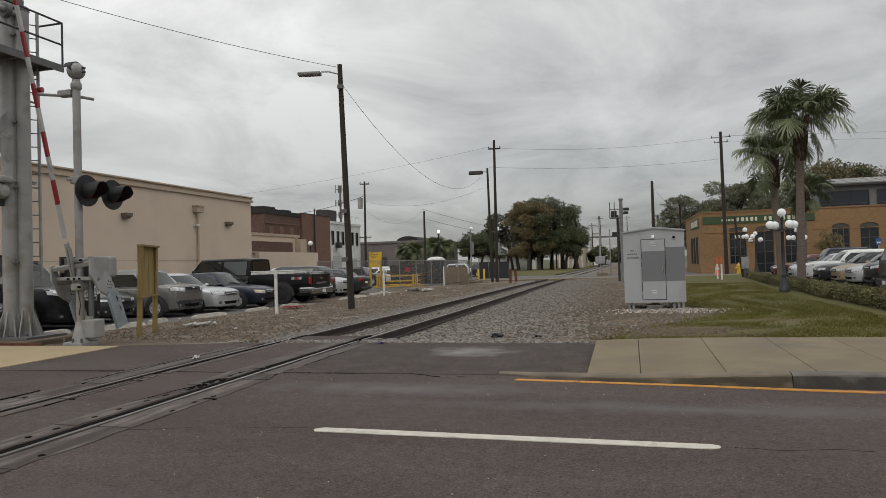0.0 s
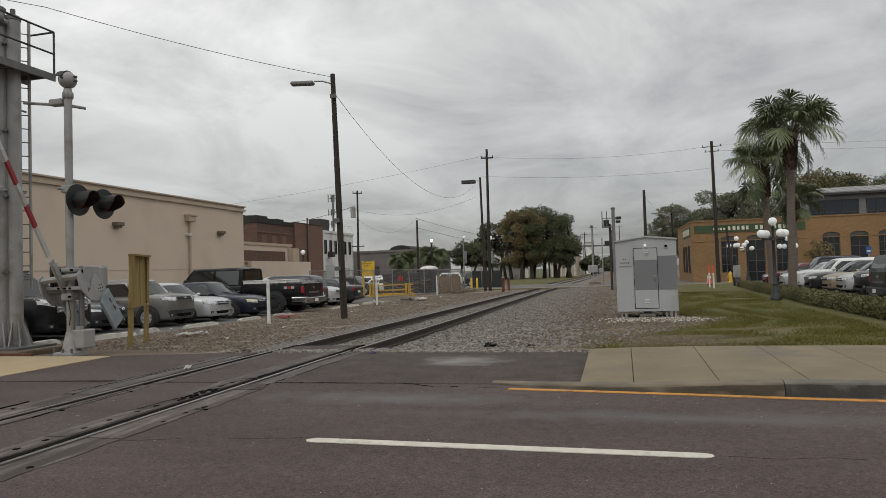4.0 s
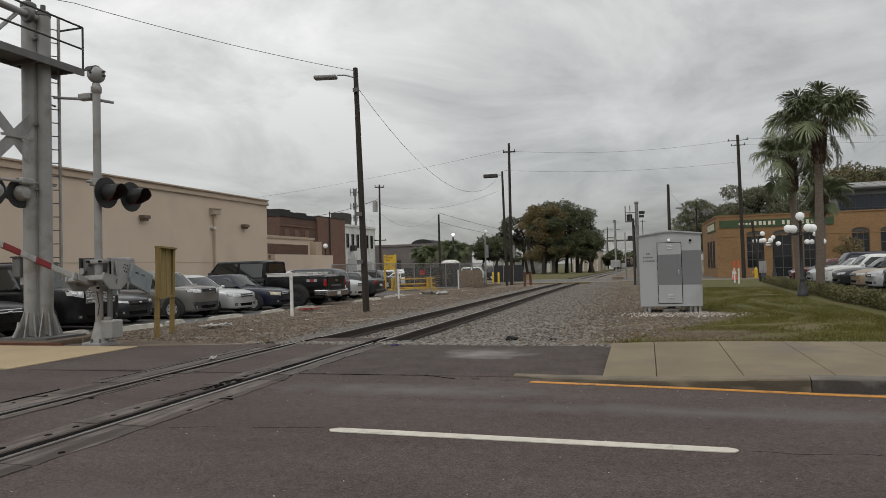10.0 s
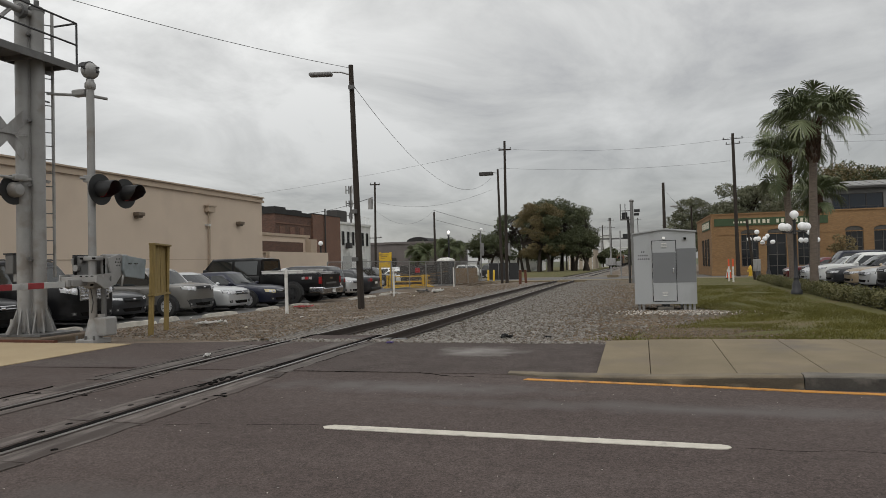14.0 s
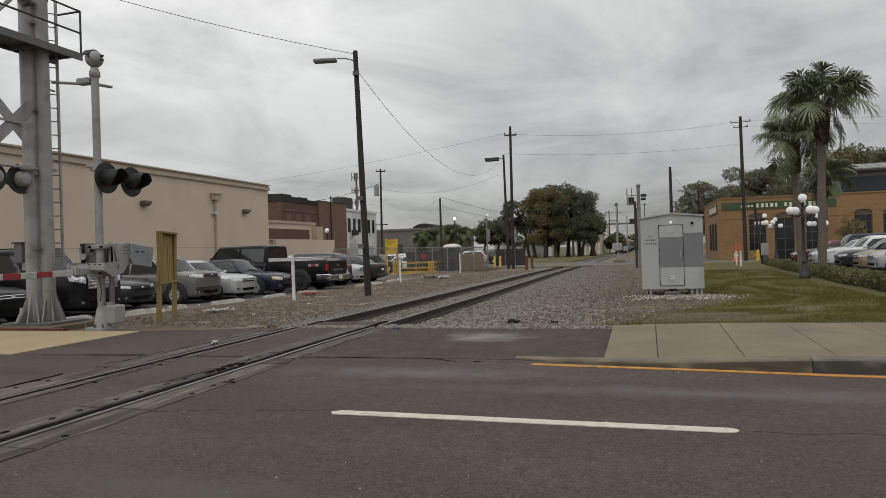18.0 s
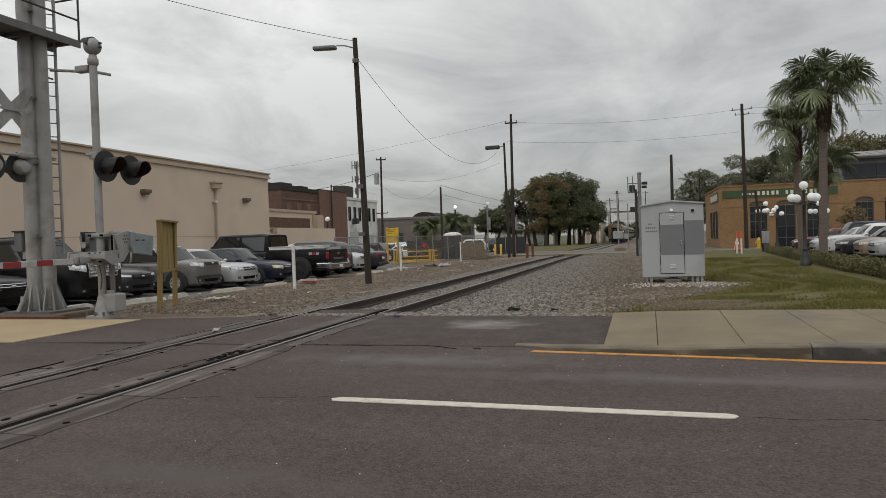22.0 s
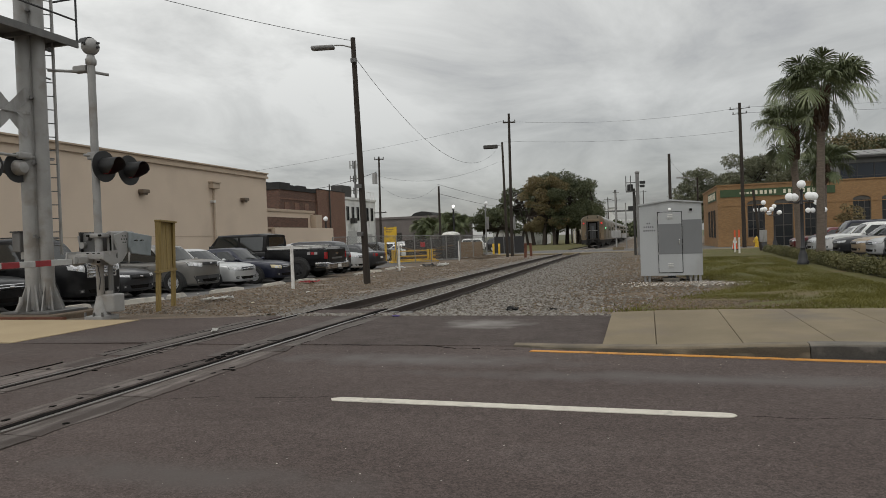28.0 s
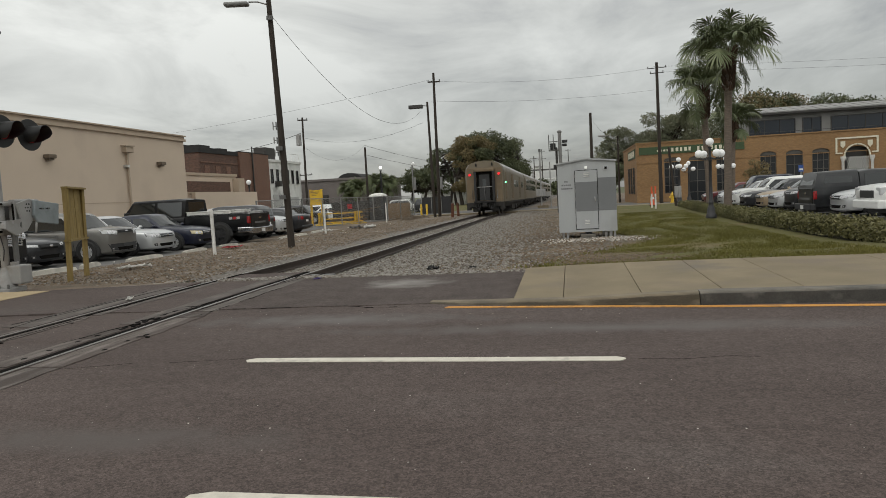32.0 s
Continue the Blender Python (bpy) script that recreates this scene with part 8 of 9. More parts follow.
part("cone", lathe(bmesh.new(), [(0.19, 0.05), (0.13, 0.5), (0.10, 0.72), (0.05, 1.15)], 12), ORANGE, e, smooth=True)
part("band", lathe(bmesh.new(), [(0.14, 0.52), (0.115, 0.7)], 12), WHITE, e)
e = thing("fire_hydrant", pose(9.3, 61.5, gz(61) + 0.06), "yellow fire hydrant by the street", "fire hydrant")
part("barrel", lathe(bmesh.new(), [(0.2, 0), (0.2, 0.06), (0.14, 0.08), (0.14, 0.6), (0.19, 0.62), (0.19, 0.67), (0.12, 0.8), (0.05, 0.88), (0.04, 0.95)], 14), YELLOW, e, smooth=True)
part("nozzle", tubed([(-0.28, 0, 0.48), (0.28, 0, 0.48)], 0.08, 10), YELLOW, e)
for x, y in ((-13.77, 64.0), (-13.15, 63.7)):
    e = thing("bollard", pose(x, y, gz(y) - 0.05), "yellow steel bollard by the cross street", "bollard", "yellow bollards")
    part("pipe", lathe(bmesh.new(), [(0.1, 0), (0.1, 1.02), (0.06, 1.08), (0.01, 1.1)], 12), YELLOW, e, smooth=True)
for x, y in ((-8.95, 53.7), (-9.1, 57.6)):
    e = part("timber_post", boxed(-0.1, -0.1, -0.2, 0.1, 0.1, 1.08, bevel=0.015), RUST)
    e.matrix_basis = pose(x, y, gz(y) - 0.05, 0, 2 if y < 55 else -2, 0)
    tagged(e, "short rusty red-brown post by the track", "post", "timber posts")
e = thing("parking_sign", pose(14.5, 45.0, gz(45)), "blue and white parking sign on a thin post", "sign")
part("post", tubed([(0, 0, 0), (0, 0, 1.9)], 0.03, 6), GALV, e)
part("plate", boxed(-0.14, -0.02, 1.9, 0.14, 0.0, 2.32), BLUE_TILE, e)
part("symbol_bar", boxed(-0.1, -0.028, 2.0, 0.1, -0.021, 2.1), WHITE, e)

# debris by the lot
def rag(name, x, y, sx, sy, h, mat, label, seed):
    bm = bmesh.new()
    n = 9
    vs = [[bm.verts.new((sx * (i / n - 0.5) * (1 + 0.2 * noise.noise((j, seed, 1))), sy * (j / n - 0.5) * (1 + 0.25 * noise.noise((i, seed, 2))), max(0, h * (0.4 + 0.9 * noise.noise((i * 0.5, j * 0.6, seed)))))) for j in range(n + 1)] for i in range(n + 1)]
    for i in range(n):
        for j in range(n):
            bm.faces.new((vs[i][j], vs[i + 1][j], vs[i + 1][j + 1], vs[i][j + 1]))
    bmesh.ops.solidify(bm, geom=bm.faces[:], thickness=0.015)
    ob = part(name, bm, mat, smooth=True)
    ob.matrix_basis = pose(x, y, gz(y) - 0.06, 0, 0, seed * 20)
    return tagged(ob, label, "litter")


rag("paper_sack", -10.9, 15.5, 0.75, 0.4, 0.10, WHITE, "crumpled white sack lying on the dirt", 3)
rag("red_tarp", -11.9, 22.6, 0.75, 0.45, 0.09, RED_CLOTH, "crumpled red plastic tarp by the lot", 4)
rag("white_sheet", -11.2, 37.8, 1.6, 0.6, 0.18, WHITE, "torn white plastic sheet on the dirt", 5)
rag("black_sheet", -12.0, 37.6, 1.1, 0.6, 0.15, BLACK, "crumpled black plastic on the dirt", 6)
rag("white_sheet", -12.9, 35.2, 0.7, 0.4, 0.12, WHITE, "small white scrap on the dirt", 7)
rag("white_rag", -6.33, 8.9, 0.34, 0.09, 0.03, WHITE, "white rag lying on the rail", 0).matrix_basis = pose(-6.33, 8.9, 0.02, 0, 0, -60)
rag("purple_scrap", -3.9, 10.9, 0.12, 0.07, 0.04, material("purple_plastic", (0.16, 0.11, 0.38), rough=0.5), "small purple scrap on the asphalt", 2).matrix_basis = pose(-4.05, 10.75, 0.006)
rag("black_rag", -2.3, 12.05, 0.22, 0.14, 0.10, BLACK, "black lump lying on the ballast", 8).matrix_basis = pose(-2.28, 12.05, -0.045)
rag("black_rag", -1.6, 12.2, 0.12, 0.08, 0.05, BLACK, "small black lump on the ballast", 9).matrix_basis = pose(-1.55, 12.15, -0.045)
scatter_stones("road_grit", 800, lambda: (random.uniform(-7, 8), 2.6 + 5 * random.random(), 0.001), (0.0018, 0.0048), (STONE_PALE, STONE, LITTER, STONE_DARK), "small pale grit and leaves on the asphalt", 0.4)

# ---- chain-link fence and the works yard ----
fx = [(-18.5, 38.4), (-16.2, 40.0), (-12.9, 56.5), (-17.5, 60.3)]
fence = thing("chain_link_fence", pose(0, 0, 0), "grey chain-link fence with steel posts round a works yard", "fence")


def fence_run(a, b, h=1.95, n=8):
    a, b = Vector((*a, 0)), Vector((*b, 0))
    for k in range(n + 1):
        p = a.lerp(b, k / n)
        z = gz(p.y) - 0.08
        part("fence_post", tubed([(p.x, p.y, z), (p.x, p.y, z + h)], 0.042, 6), FENCE_WIRE, fence)
    for zz in (0.1, h - 0.03):
        part("fence_rail", tubed([(a.x, a.y, gz(a.y) - 0.08 + zz), (b.x, b.y, gz(b.y) - 0.08 + zz)], 0.022, 5), FENCE_WIRE, fence)
    d = (b - a).length
    verts, faces = [], []
    step = 0.16
    u = (b - a).normalized()
    m = int(d / step)
    for k in range(-int(h / step), m):
        for s in (1, -1):
            x0, z0, x1, z1 = k * step, 0.0, k * step + h, h
            if s < 0:
                z0, z1 = h, 0.0
            if x0 < 0:
                z0 += (z1 - z0) * (-x0) / (x1 - x0)
                x0 = 0
            if x1 > d:
                z1 = z0 + (z1 - z0) * (d - x0) / (x1 - x0)
                x1 = d
            if x1 - x0 < 0.05:
                continue
            p, q = a + u * x0, a + u * x1
            i = len(verts)
            w = 0.008
            verts += [(p.x, p.y, gz(p.y) - 0.08 + z0 - w), (q.x, q.y, gz(q.y) - 0.08 + z1 - w), (q.x, q.y, gz(q.y) - 0.08 + z1 + w), (p.x, p.y, gz(p.y) - 0.08 + z0 + w)]
            faces.append((i, i + 1, i + 2, i + 3))
    ob = new("mesh", mesh_of("mesh", verts, faces, FENCE_WIRE))
    ob.parent = fence


for a, b in zip(fx, fx[1:]):
    fence_run(a, b, n=max(3, int((Vector(a) - Vector(b)).length / 2.4)))
e = thing("yellow_sign", pose(-18.0, 47.2, gz(47) - 0.1), "large yellow warning board on yellow posts", "sign")
for x in (-0.48, 0.36):
    part("post", boxed(x, -0.06, 0, x + 0.14, 0.06, 2.7), YELLOW, e)
part("board", boxed(-0.45, -0.1, 1.55, 0.5, -0.06, 2.65), YELLOW, e)
for k in range(3):
    part("lettering_bar", boxed(-0.3, -0.108, 2.47 - 0.12 * k, 0.3 - 0.12 * k, -0.101, 2.52 - 0.12 * k), LUMBER, e)
e = thing("yellow_barrier", pose(-16.35, 47.8, gz(47) - 0.1, 0, 0, 28), "stack of yellow steel barrier frames", "barrier")
for k in range(7):
    x = -1.7 + 0.12 * k if k < 4 else 1.0 + 0.14 * (k - 4)
    part("upright", boxed(x, -0.3, 0.1, x + 0.07, 0.3, 0.95, bevel=0.01), YELLOW, e)
for z in (0.15, 0.42, 0.80):
    part("bar", boxed(-1.75, -0.06, z, 1.6, 0.06, z + 0.08, bevel=0.01), YELLOW, e)
part("skid", boxed(-1.9, -0.4, 0, 1.8, 0.4, 0.12), YELLOW, e)
e = thing("lumber_pile", pose(-16.6, 49.6, gz(49) - 0.1, 0, 0, 20), "pile of loose orange-brown boards", "lumber")
for k in range(9):
    ob = part("board", boxed(-1.4, -0.08, 0, 1.4, 0.08, 0.05), material("raw_lumber", (0.20, 0.135, 0.08), (0.13, 0.085, 0.05), scale=4, rough=0.9) if k == 0 else bpy.data.materials["raw_lumber"], e)
    ob.matrix_basis = pose(random.uniform(-0.4, 0.4), random.uniform(-0.5, 0.5), 0.06 * k, 0, random.uniform(-3, 3), random.uniform(-14, 14))
for k in range(4):
    ob = part("leaning_board", boxed(-1.6, -0.06, 0, 1.6, 0.06, 0.05), bpy.data.materials["raw_lumber"], e)
    ob.matrix_basis = pose(-0.3 + 0.5 * k, -0.35 + 0.2 * k, 0.75 + 0.06 * k, 0, 20 - 9 * k, 6 * k)
e = thing("plywood_board", pose(-14.05, 55.6, gz(55) - 0.1, -24, 0, 22), "weathered brown plywood board leaning behind the fence", "board")
part("sheet", boxed(-1.2, -0.02, 0, 1.2, 0.02, 1.5), LITTER, e)
for x in (-0.9, 0.2, 1.0):
    part("batten", boxed(x, 0.022, 0.05, x + 0.09, 0.06, 1.45), LITTER, e)
e = thing("portable_toilet", pose(-14.8, 52.6, gz(52) - 0.1), "dark grey portable toilet with a white domed roof", "portable toilet")
part("cabin", boxed(-0.58, -0.58, 0.1, 0.58, 0.58, 2.0, bevel=0.03), material("toilet_shell", (0.06, 0.062, 0.066), rough=0.6), e)
part("roof", loft(bmesh.new(), [[(x * k, y * k, z) for x, y in ((-0.62, -0.62), (0.62, -0.62), (0.62, 0.62), (-0.62, 0.62))] for k, z in ((1, 2.0), (0.97, 2.08), (0.7, 2.2), (0.3, 2.27))]), WHITE, e, smooth=True)
part("door", boxed(-0.36, -0.6, 0.15, 0.36, -0.583, 1.9), FRAME_DARK, e)
part("skid", boxed(-0.6, -0.6, 0, 0.6, 0.6, 0.1), GALV, e)
e = thing("dumpster", pose(-17.3, 53.6, gz(53) - 0.1), "dark steel container behind the fence", "container")
part("tub", loft(bmesh.new(), [[(x * k, y, z) for x, y in ((-1.6, -0.8), (1.6, -0.8), (1.6, 0.8), (-1.6, 0.8))] for k, z in ((0.92, 0.1), (1, 1.7))]), FRAME_DARK, e)
part("notice", boxed(-0.2, -0.83, 1.1, 0.2, -0.81, 1.5), RED_CLOTH, e)
e = thing("brush_pile", pose(-12.2, 52.6, gz(52) - 0.12), "pile of brown brushwood and boards by the fence", "brush pile", kind="stuff")
bm = bmesh.new()
for k in range(60):
    a, z = random.uniform(0, 6.28), random.uniform(0.0, 1.0)
    c = Vector((random.gauss(0, 0.35), random.gauss(0, 1.8), z * 0.25))
    d = Vector((math.cos(a), math.sin(a), random.uniform(-0.1, 0.2))) * random.uniform(0.3, 0.7)
    tube(bm, [c - d, c + d], 0.025, 4)
part("branches", bm, DIRT, e)
e = thing("dark_screen", pose(-13.2, 66, gz(66)), "dark screened fence by the far street", "fence")
for k in range(3):
    part("screen_panel", boxed(-0.9 + 1.0 * k, 0.04, 0.05, -0.9 + 1.0 * k + 0.96, 0.07, 1.7), BLACK_IRON, e)
    part("screen_post", tubed([(-0.92 + 1.0 * k, 0, 0), (-0.92 + 1.0 * k, 0, 1.9)], 0.035, 6), FENCE_WIRE, e)


# ---- plants ----
def leaves(count, lobes, size, droop=0.3, seed=1):
    """Leaf clumps as small bent quads in the shells of several lobes: (centre, radii)."""
    rng = np.random.default_rng(seed)
    vol = np.array([r[0] * r[1] * r[2] for _, r in lobes]) ** 0.8
    pick = rng.choice(len(lobes), count, p=vol / vol.sum())
    c = np.array([l[0] for l in lobes])[pick]
    rad = np.array([l[1] for l in lobes])[pick]
    d = rng.normal(size=(count, 3))
    d /= np.linalg.norm(d, axis=1)[:, None]
    k = rng.uniform(0.45, 1.0, count) ** 0.5
    lump = 1 + 0.20 * np.sin(d[:, 0] * 7 + pick) * np.sin(d[:, 1] * 6 + 2 * pick) + 0.16 * np.sin(d[:, 2] * 9 + d[:, 0] * 5)
    p = c + d * rad * (k * lump)[:, None]
    a = rng.normal(size=(count, 3))
    a /= np.linalg.norm(a, axis=1)[:, None]
    b = np.cross(a, rng.normal(size=(count, 3)))
    b /= np.linalg.norm(b, axis=1)[:, None]
    s = rng.uniform(0.5, 1.3, count)[:, None] * size
    v = np.stack([p - a * s, p - b * s * 0.55, p + a * s, p + b * s * 0.55], 1).reshape(-1, 3)
    f = np.arange(count * 4).reshape(-1, 4)
    return v, f


def tree(x, y, h, lobes, count, size, mats, label, trunks, seed=1, name="oak_tree", category="tree", group="trees"):
    e = thing(name, pose(x, y, gz(y)), label, category, group)
    for t in trunks:
        ob = part("trunk", tubed([p[:3] for p in t], [p[3] for p in t], 9), BARK, e, smooth=True)
    rng = random.Random(seed)
    for t in trunks:
        top = Vector(t[-1][:3])
        for c, r in lobes:
            if rng.random() < 0.4:
                q = Vector(c) + Vector((rng.uniform(-1, 1) * r[0], rng.uniform(-1, 1) * r[1], rng.uniform(-0.6, 0.3) * r[2])) * 0.6
                part("limb", tubed([top, top.lerp(q, 0.5) + Vector((0, 0, rng.uniform(-0.3, 0.6))), q], [t[-1][3] * 0.8, t[-1][3] * 0.5, 0.05], 6), BARK, e)
    n = len(mats)
    for k, mt_ in enumerate(mats):
        share = [l for i, l in enumerate(lobes) if i % n == k] if n > 1 else lobes
        if share:
            v, f = leaves(count // n, share, size, seed=seed * 7 + k)
            ob = new("crown", mesh_of("crown", v, f, mt_))
            ob.parent = e
    return e


# the large oaks beyond the cross street
rnd = random.Random(5)
def clump(w, d, z0, z1, n, r, seed):
    """Lobes that fill a rounded crown."""
    g = random.Random(seed)
    out = []
    while len(out) < n:
        u, v, t = g.uniform(-1, 1), g.uniform(-1, 1), g.uniform(0, 1)
        if u * u + v * v + (t * 1.6 - 0.6) ** 2 * 0.9 < 1.0:
            k = g.uniform(0.7, 1.25) * r
            out.append(((u * w, v * d, z0 + t * (z1 - z0)), (k * 1.15, k * 1.1, k * 0.8)))
    return out


def trunks(n, spread, h, r, seed):
    g = random.Random(seed)
    out = []
    for k in range(n):
        x0 = spread * (k - (n - 1) / 2) / max(1, n - 1) * 2 if n > 1 else 0
        lean = g.uniform(-1, 1) * h * 0.35
        out.append([(x0, g.uniform(-1, 1), -0.3, r * 1.3), (x0 + lean * 0.3, g.uniform(-1, 1), h * 0.45, r), (x0 + lean, g.uniform(-1, 1), h, r * 0.75)])
    return out


def dome(rx, ry, rz, cz, n, r, seed, low=-0.45):
    """Lobes close under the surface of a domed crown, with some inside it."""
    g = random.Random(seed)
    out = []
    while len(out) < n:
        a_, u = g.uniform(0, 2 * math.pi), g.uniform(low, 1.0)
        k = g.uniform(0.55, 0.88)
        q = math.sqrt(max(0.0, 1 - u * u))
        x, y, z = k * rx * q * math.cos(a_), k * ry * q * math.sin(a_), cz + k * rz * u
        f = g.uniform(0.65, 1.2) * r
        out.append(((x, y, z), (f * 1.2, f * 1.1, f * 0.85)))
    return out


tree(-15.6, 149, 16, dome(8.8, 6.5, 8.6, 8.5, 74, 1.75, 31, -0.72) + dome(8.6, 6.5, 2.4, 4.6, 40, 1.15, 36, -0.9), 84000, 0.16, (OAK,), "large dark green live oak with a domed crown", trunks(5, 5.0, 5.0, 0.40, 2), 3)
tree(-19.6, 142.5, 14, dome(5.6, 3.0, 4.8, 10.0, 34, 1.2, 32, -0.8) + dome(6.0, 2.0, 1.8, 4.6, 16, 1.0, 37, -0.9), 32000, 0.15, (OAK_BROWN, OAK_BROWN, OAK), "live oak with browning olive leaves", trunks(3, 2.2, 6.0, 0.34, 3), 4)
tree(-26.5, 151, 14, dome(4.6, 3.5, 5.2, 9.0, 30, 1.0, 33, -0.9), 15000, 0.16, (OAK,), "thinly leaved oak with bare twigs", trunks(4, 2.2, 9.0, 0.26, 4), 5)
tree(-29.5, 140, 8, dome(5.2, 3.5, 4.0, 4.6, 30, 1.15, 34, -0.5), 20000, 0.15, (OAK,), "low dark green live oak", trunks(3, 3.0, 3.2, 0.30, 5), 6)
tree(-11.0, 146, 8, dome(3.8, 3.0, 3.6, 6.0, 18, 1.1, 35, -0.9), 12000, 0.15, (OAK,), "drooping dark limbs of a live oak", trunks(2, 1.4, 3.6, 0.32, 6), 7)
tree(-6.8, 190, 5, clump(2.4, 2.4, 0.8, 5.0, 10, 1.5, 18), 4000, 0.36, (OAK,), "dark bush beside the far track", trunks(1, 0, 1.5, 0.2, 9), 10)
tree(8.0, 320, 9, clump(16, 4, 1.0, 6.0, 16, 3.0, 19), 5000, 0.8, (OAK,), "low woods far down the track", trunks(2, 3, 2, 0.3, 10), 11)
# trees behind the tan building
tree(9.5, 100, 11, clump(4.6, 4, 3.6, 10.6, 48, 1.15, 21), 42000, 0.125, (OAK_LIGHT,), "tall grey-green tree behind the brick building", trunks(3, 3, 5, 0.3, 11), 12)
tree(15.8, 102, 13, clump(5.4, 4, 4.5, 12.2, 48, 1.15, 22), 42000, 0.125, (OAK_LIGHT,), "tall grey-green tree behind the brick building", trunks(3, 3, 5, 0.3, 12), 13)
tree(4.6, 96, 7, clump(2.6, 3, 1.5, 6.0, 14, 1.4, 23), 10000, 0.19, (OAK,), "dark tree at the building's corner", trunks(2, 1, 2.5, 0.25, 13), 14)
tree(31.0, 112, 15, dome(8.5, 4, 6.6, 9.0, 60, 1.9, 24, -0.1), 42000, 0.17, (OAK_BROWN, OAK, OAK), "olive green tree behind the metal roof", trunks(2, 2, 7, 0.35, 14), 15)
tree(42.0, 114, 14, dome(8.5, 4, 5.8, 8.6, 54, 1.8, 25, -0.1), 34000, 0.17, (OAK,), "dark green tree behind the metal roof", trunks(2, 2, 7, 0.35, 15), 16)
tree(53.0, 115, 13, dome(8.0, 4, 5.0, 8.2, 44, 1.8, 26, -0.1), 22000, 0.19, (OAK,), "dark green tree behind the metal roof", trunks(2, 2, 7, 0.35, 16), 17)
tree(17.5, 66.5, 3.5, clump(1.0, 0.8, 1.6, 3.6, 9, 0.5, 27), 1500, 0.10, (OAK_BROWN,), "thin young tree before the brick wall", [[(0, 0, 0, 0.06), (0, 0, 2.2, 0.04)]], 18)


def palm(x, y, h, lean, label, seed, fronds=46, reach=1.55, boots=1.6, r=0.165):
    """A cabbage palm: trunk, boots under the crown, and fan leaves with drooping tips."""
    rng = random.Random(seed)
    e = thing("palm_tree", pose(x, y, gz(y) + 0.1), label, "palm tree", "palm trees")
    top = Vector((lean[0], lean[1], h))
    pts = [(lean[0] * (k / 8) ** 1.4, lean[1] * (k / 8) ** 1.4, h * k / 8) for k in range(9)]
    part("trunk", tubed([(0, 0, -0.3)] + pts, [r * 1.35] + [r * (1.18 if k < 1 else 1.0 + 0.05 * math.sin(k * 2.1)) for k in range(9)], 14), PALM_BARK, e, smooth=True)
    bm = bmesh.new()
    for k in range(150):
        a, z = rng.uniform(0, 6.28), rng.uniform(-boots, 0.25)
        o = Vector((math.cos(a), math.sin(a), 0))
        w = 1.0 + 0.9 * max(0, 1 + z / boots)
        c = top + Vector((0, 0, z)) - Vector((lean[0], lean[1], 0)) * (-z / h) * 1.4
        tube(bm, [c + o * r * 0.8, c + o * r * (1.15 + 0.5 * w * 0.6) + Vector((0, 0, 0.16)), c + o * r * (1.3 + 0.8 * w * 0.6) + Vector((0, 0, 0.34))], [0.05, 0.04, 0.012], 5)
    part("boot_skirt", bm, PALM_BOOT, e, "brown dead leaf bases under the crown")
    for k in range(fronds):
        a = k * 2.39996 + rng.uniform(-0.3, 0.3)
        up = float(np.interp(k / fronds, [0, 0.35, 0.7, 0.9, 1], [1.5, 1.2, 0.75, 0.2, -0.5])) + rng.uniform(-0.15, 0.15)
        old = k > fronds * 0.86
        o = Vector((math.cos(a), math.sin(a), 0))
        side = Vector((-o.y, o.x, 0))
        # the stalk and the midrib of the fan bend down along an arc
        p = top + o * 0.12 + Vector((0, 0, (0.25 - boots * 0.5 if old else 0.05) + 0.2 * rng.random()))
        el, rib = up, [p.copy()]
        stalk = reach * rng.uniform(0.46, 0.64) * (0.5 if old else 1.0)
        for j in range(10):
            step = stalk / 6 if j < 6 else reach * 0.10
            el -= (0.04 if j < 6 else 0.17) * (1.0 + 0.6 * math.cos(up))
            p = p + (o * math.cos(el) + Vector((0, 0, math.sin(el)))) * step
            rib.append(p.copy())
        roll_ = rng.uniform(-0.95, 0.95)
        bm = bmesh.new()
        tube(bm, [rib[0], rib[3], rib[6]], [0.024, 0.018, 0.013], 4)
        blade = reach * (0.28 if old else 0.42)
        for j in range(50):
            t = j / 49
            s_ = 1 if j % 2 else -1
            q = 6 + 4 * t * 0.95
            i = min(9, int(q))
            base = rib[i].lerp(rib[i + 1], q - i)
            along = (rib[i + 1] - rib[i]).normalized()
            flat_ = side * math.cos(roll_) + side.cross(along).normalized() * math.sin(roll_)
            ang = s_ * float(np.interp(t, [0, 0.4, 1], [2.3, 1.35, 0.18])) + rng.uniform(-0.1, 0.1)
            ld = (along * math.cos(ang) + flat_ * math.sin(ang)).normalized()
            ln = blade * float(np.interp(t, [0, 0.3, 0.7, 1], [0.75, 1.1, 1.05, 0.85])) * rng.uniform(0.85, 1.12)
            fold = flat_.cross(along).normalized() * (0.10 * ln * abs(math.sin(ang)))
            m1 = base + ld * ln * 0.55 + fold - Vector((0, 0, 0.05 * ln))
            m2 = base + ld * ln * 0.86 - Vector((0, 0, (0.17 + 0.12 * rng.random()) * ln))
            m3 = base + ld * ln * 0.97 - Vector((0, 0, (0.36 + 0.25 * rng.random()) * ln))
            wv = ld.cross(flat_.cross(along)).normalized() * 0.024
            v = [bm.verts.new(c) for c in (base - wv * 0.5, base + wv * 0.5, m1 + wv, m1 - wv, m2 + wv * 0.6, m2 - wv * 0.6, m3)]
            bm.faces.new((v[0], v[1], v[2], v[3]))
            bm.faces.new((v[3], v[2], v[4], v[5]))
            bm.faces.new((v[5], v[4], v[6]))
        part("frond", bm, PALM_LEAF, e)
    return e


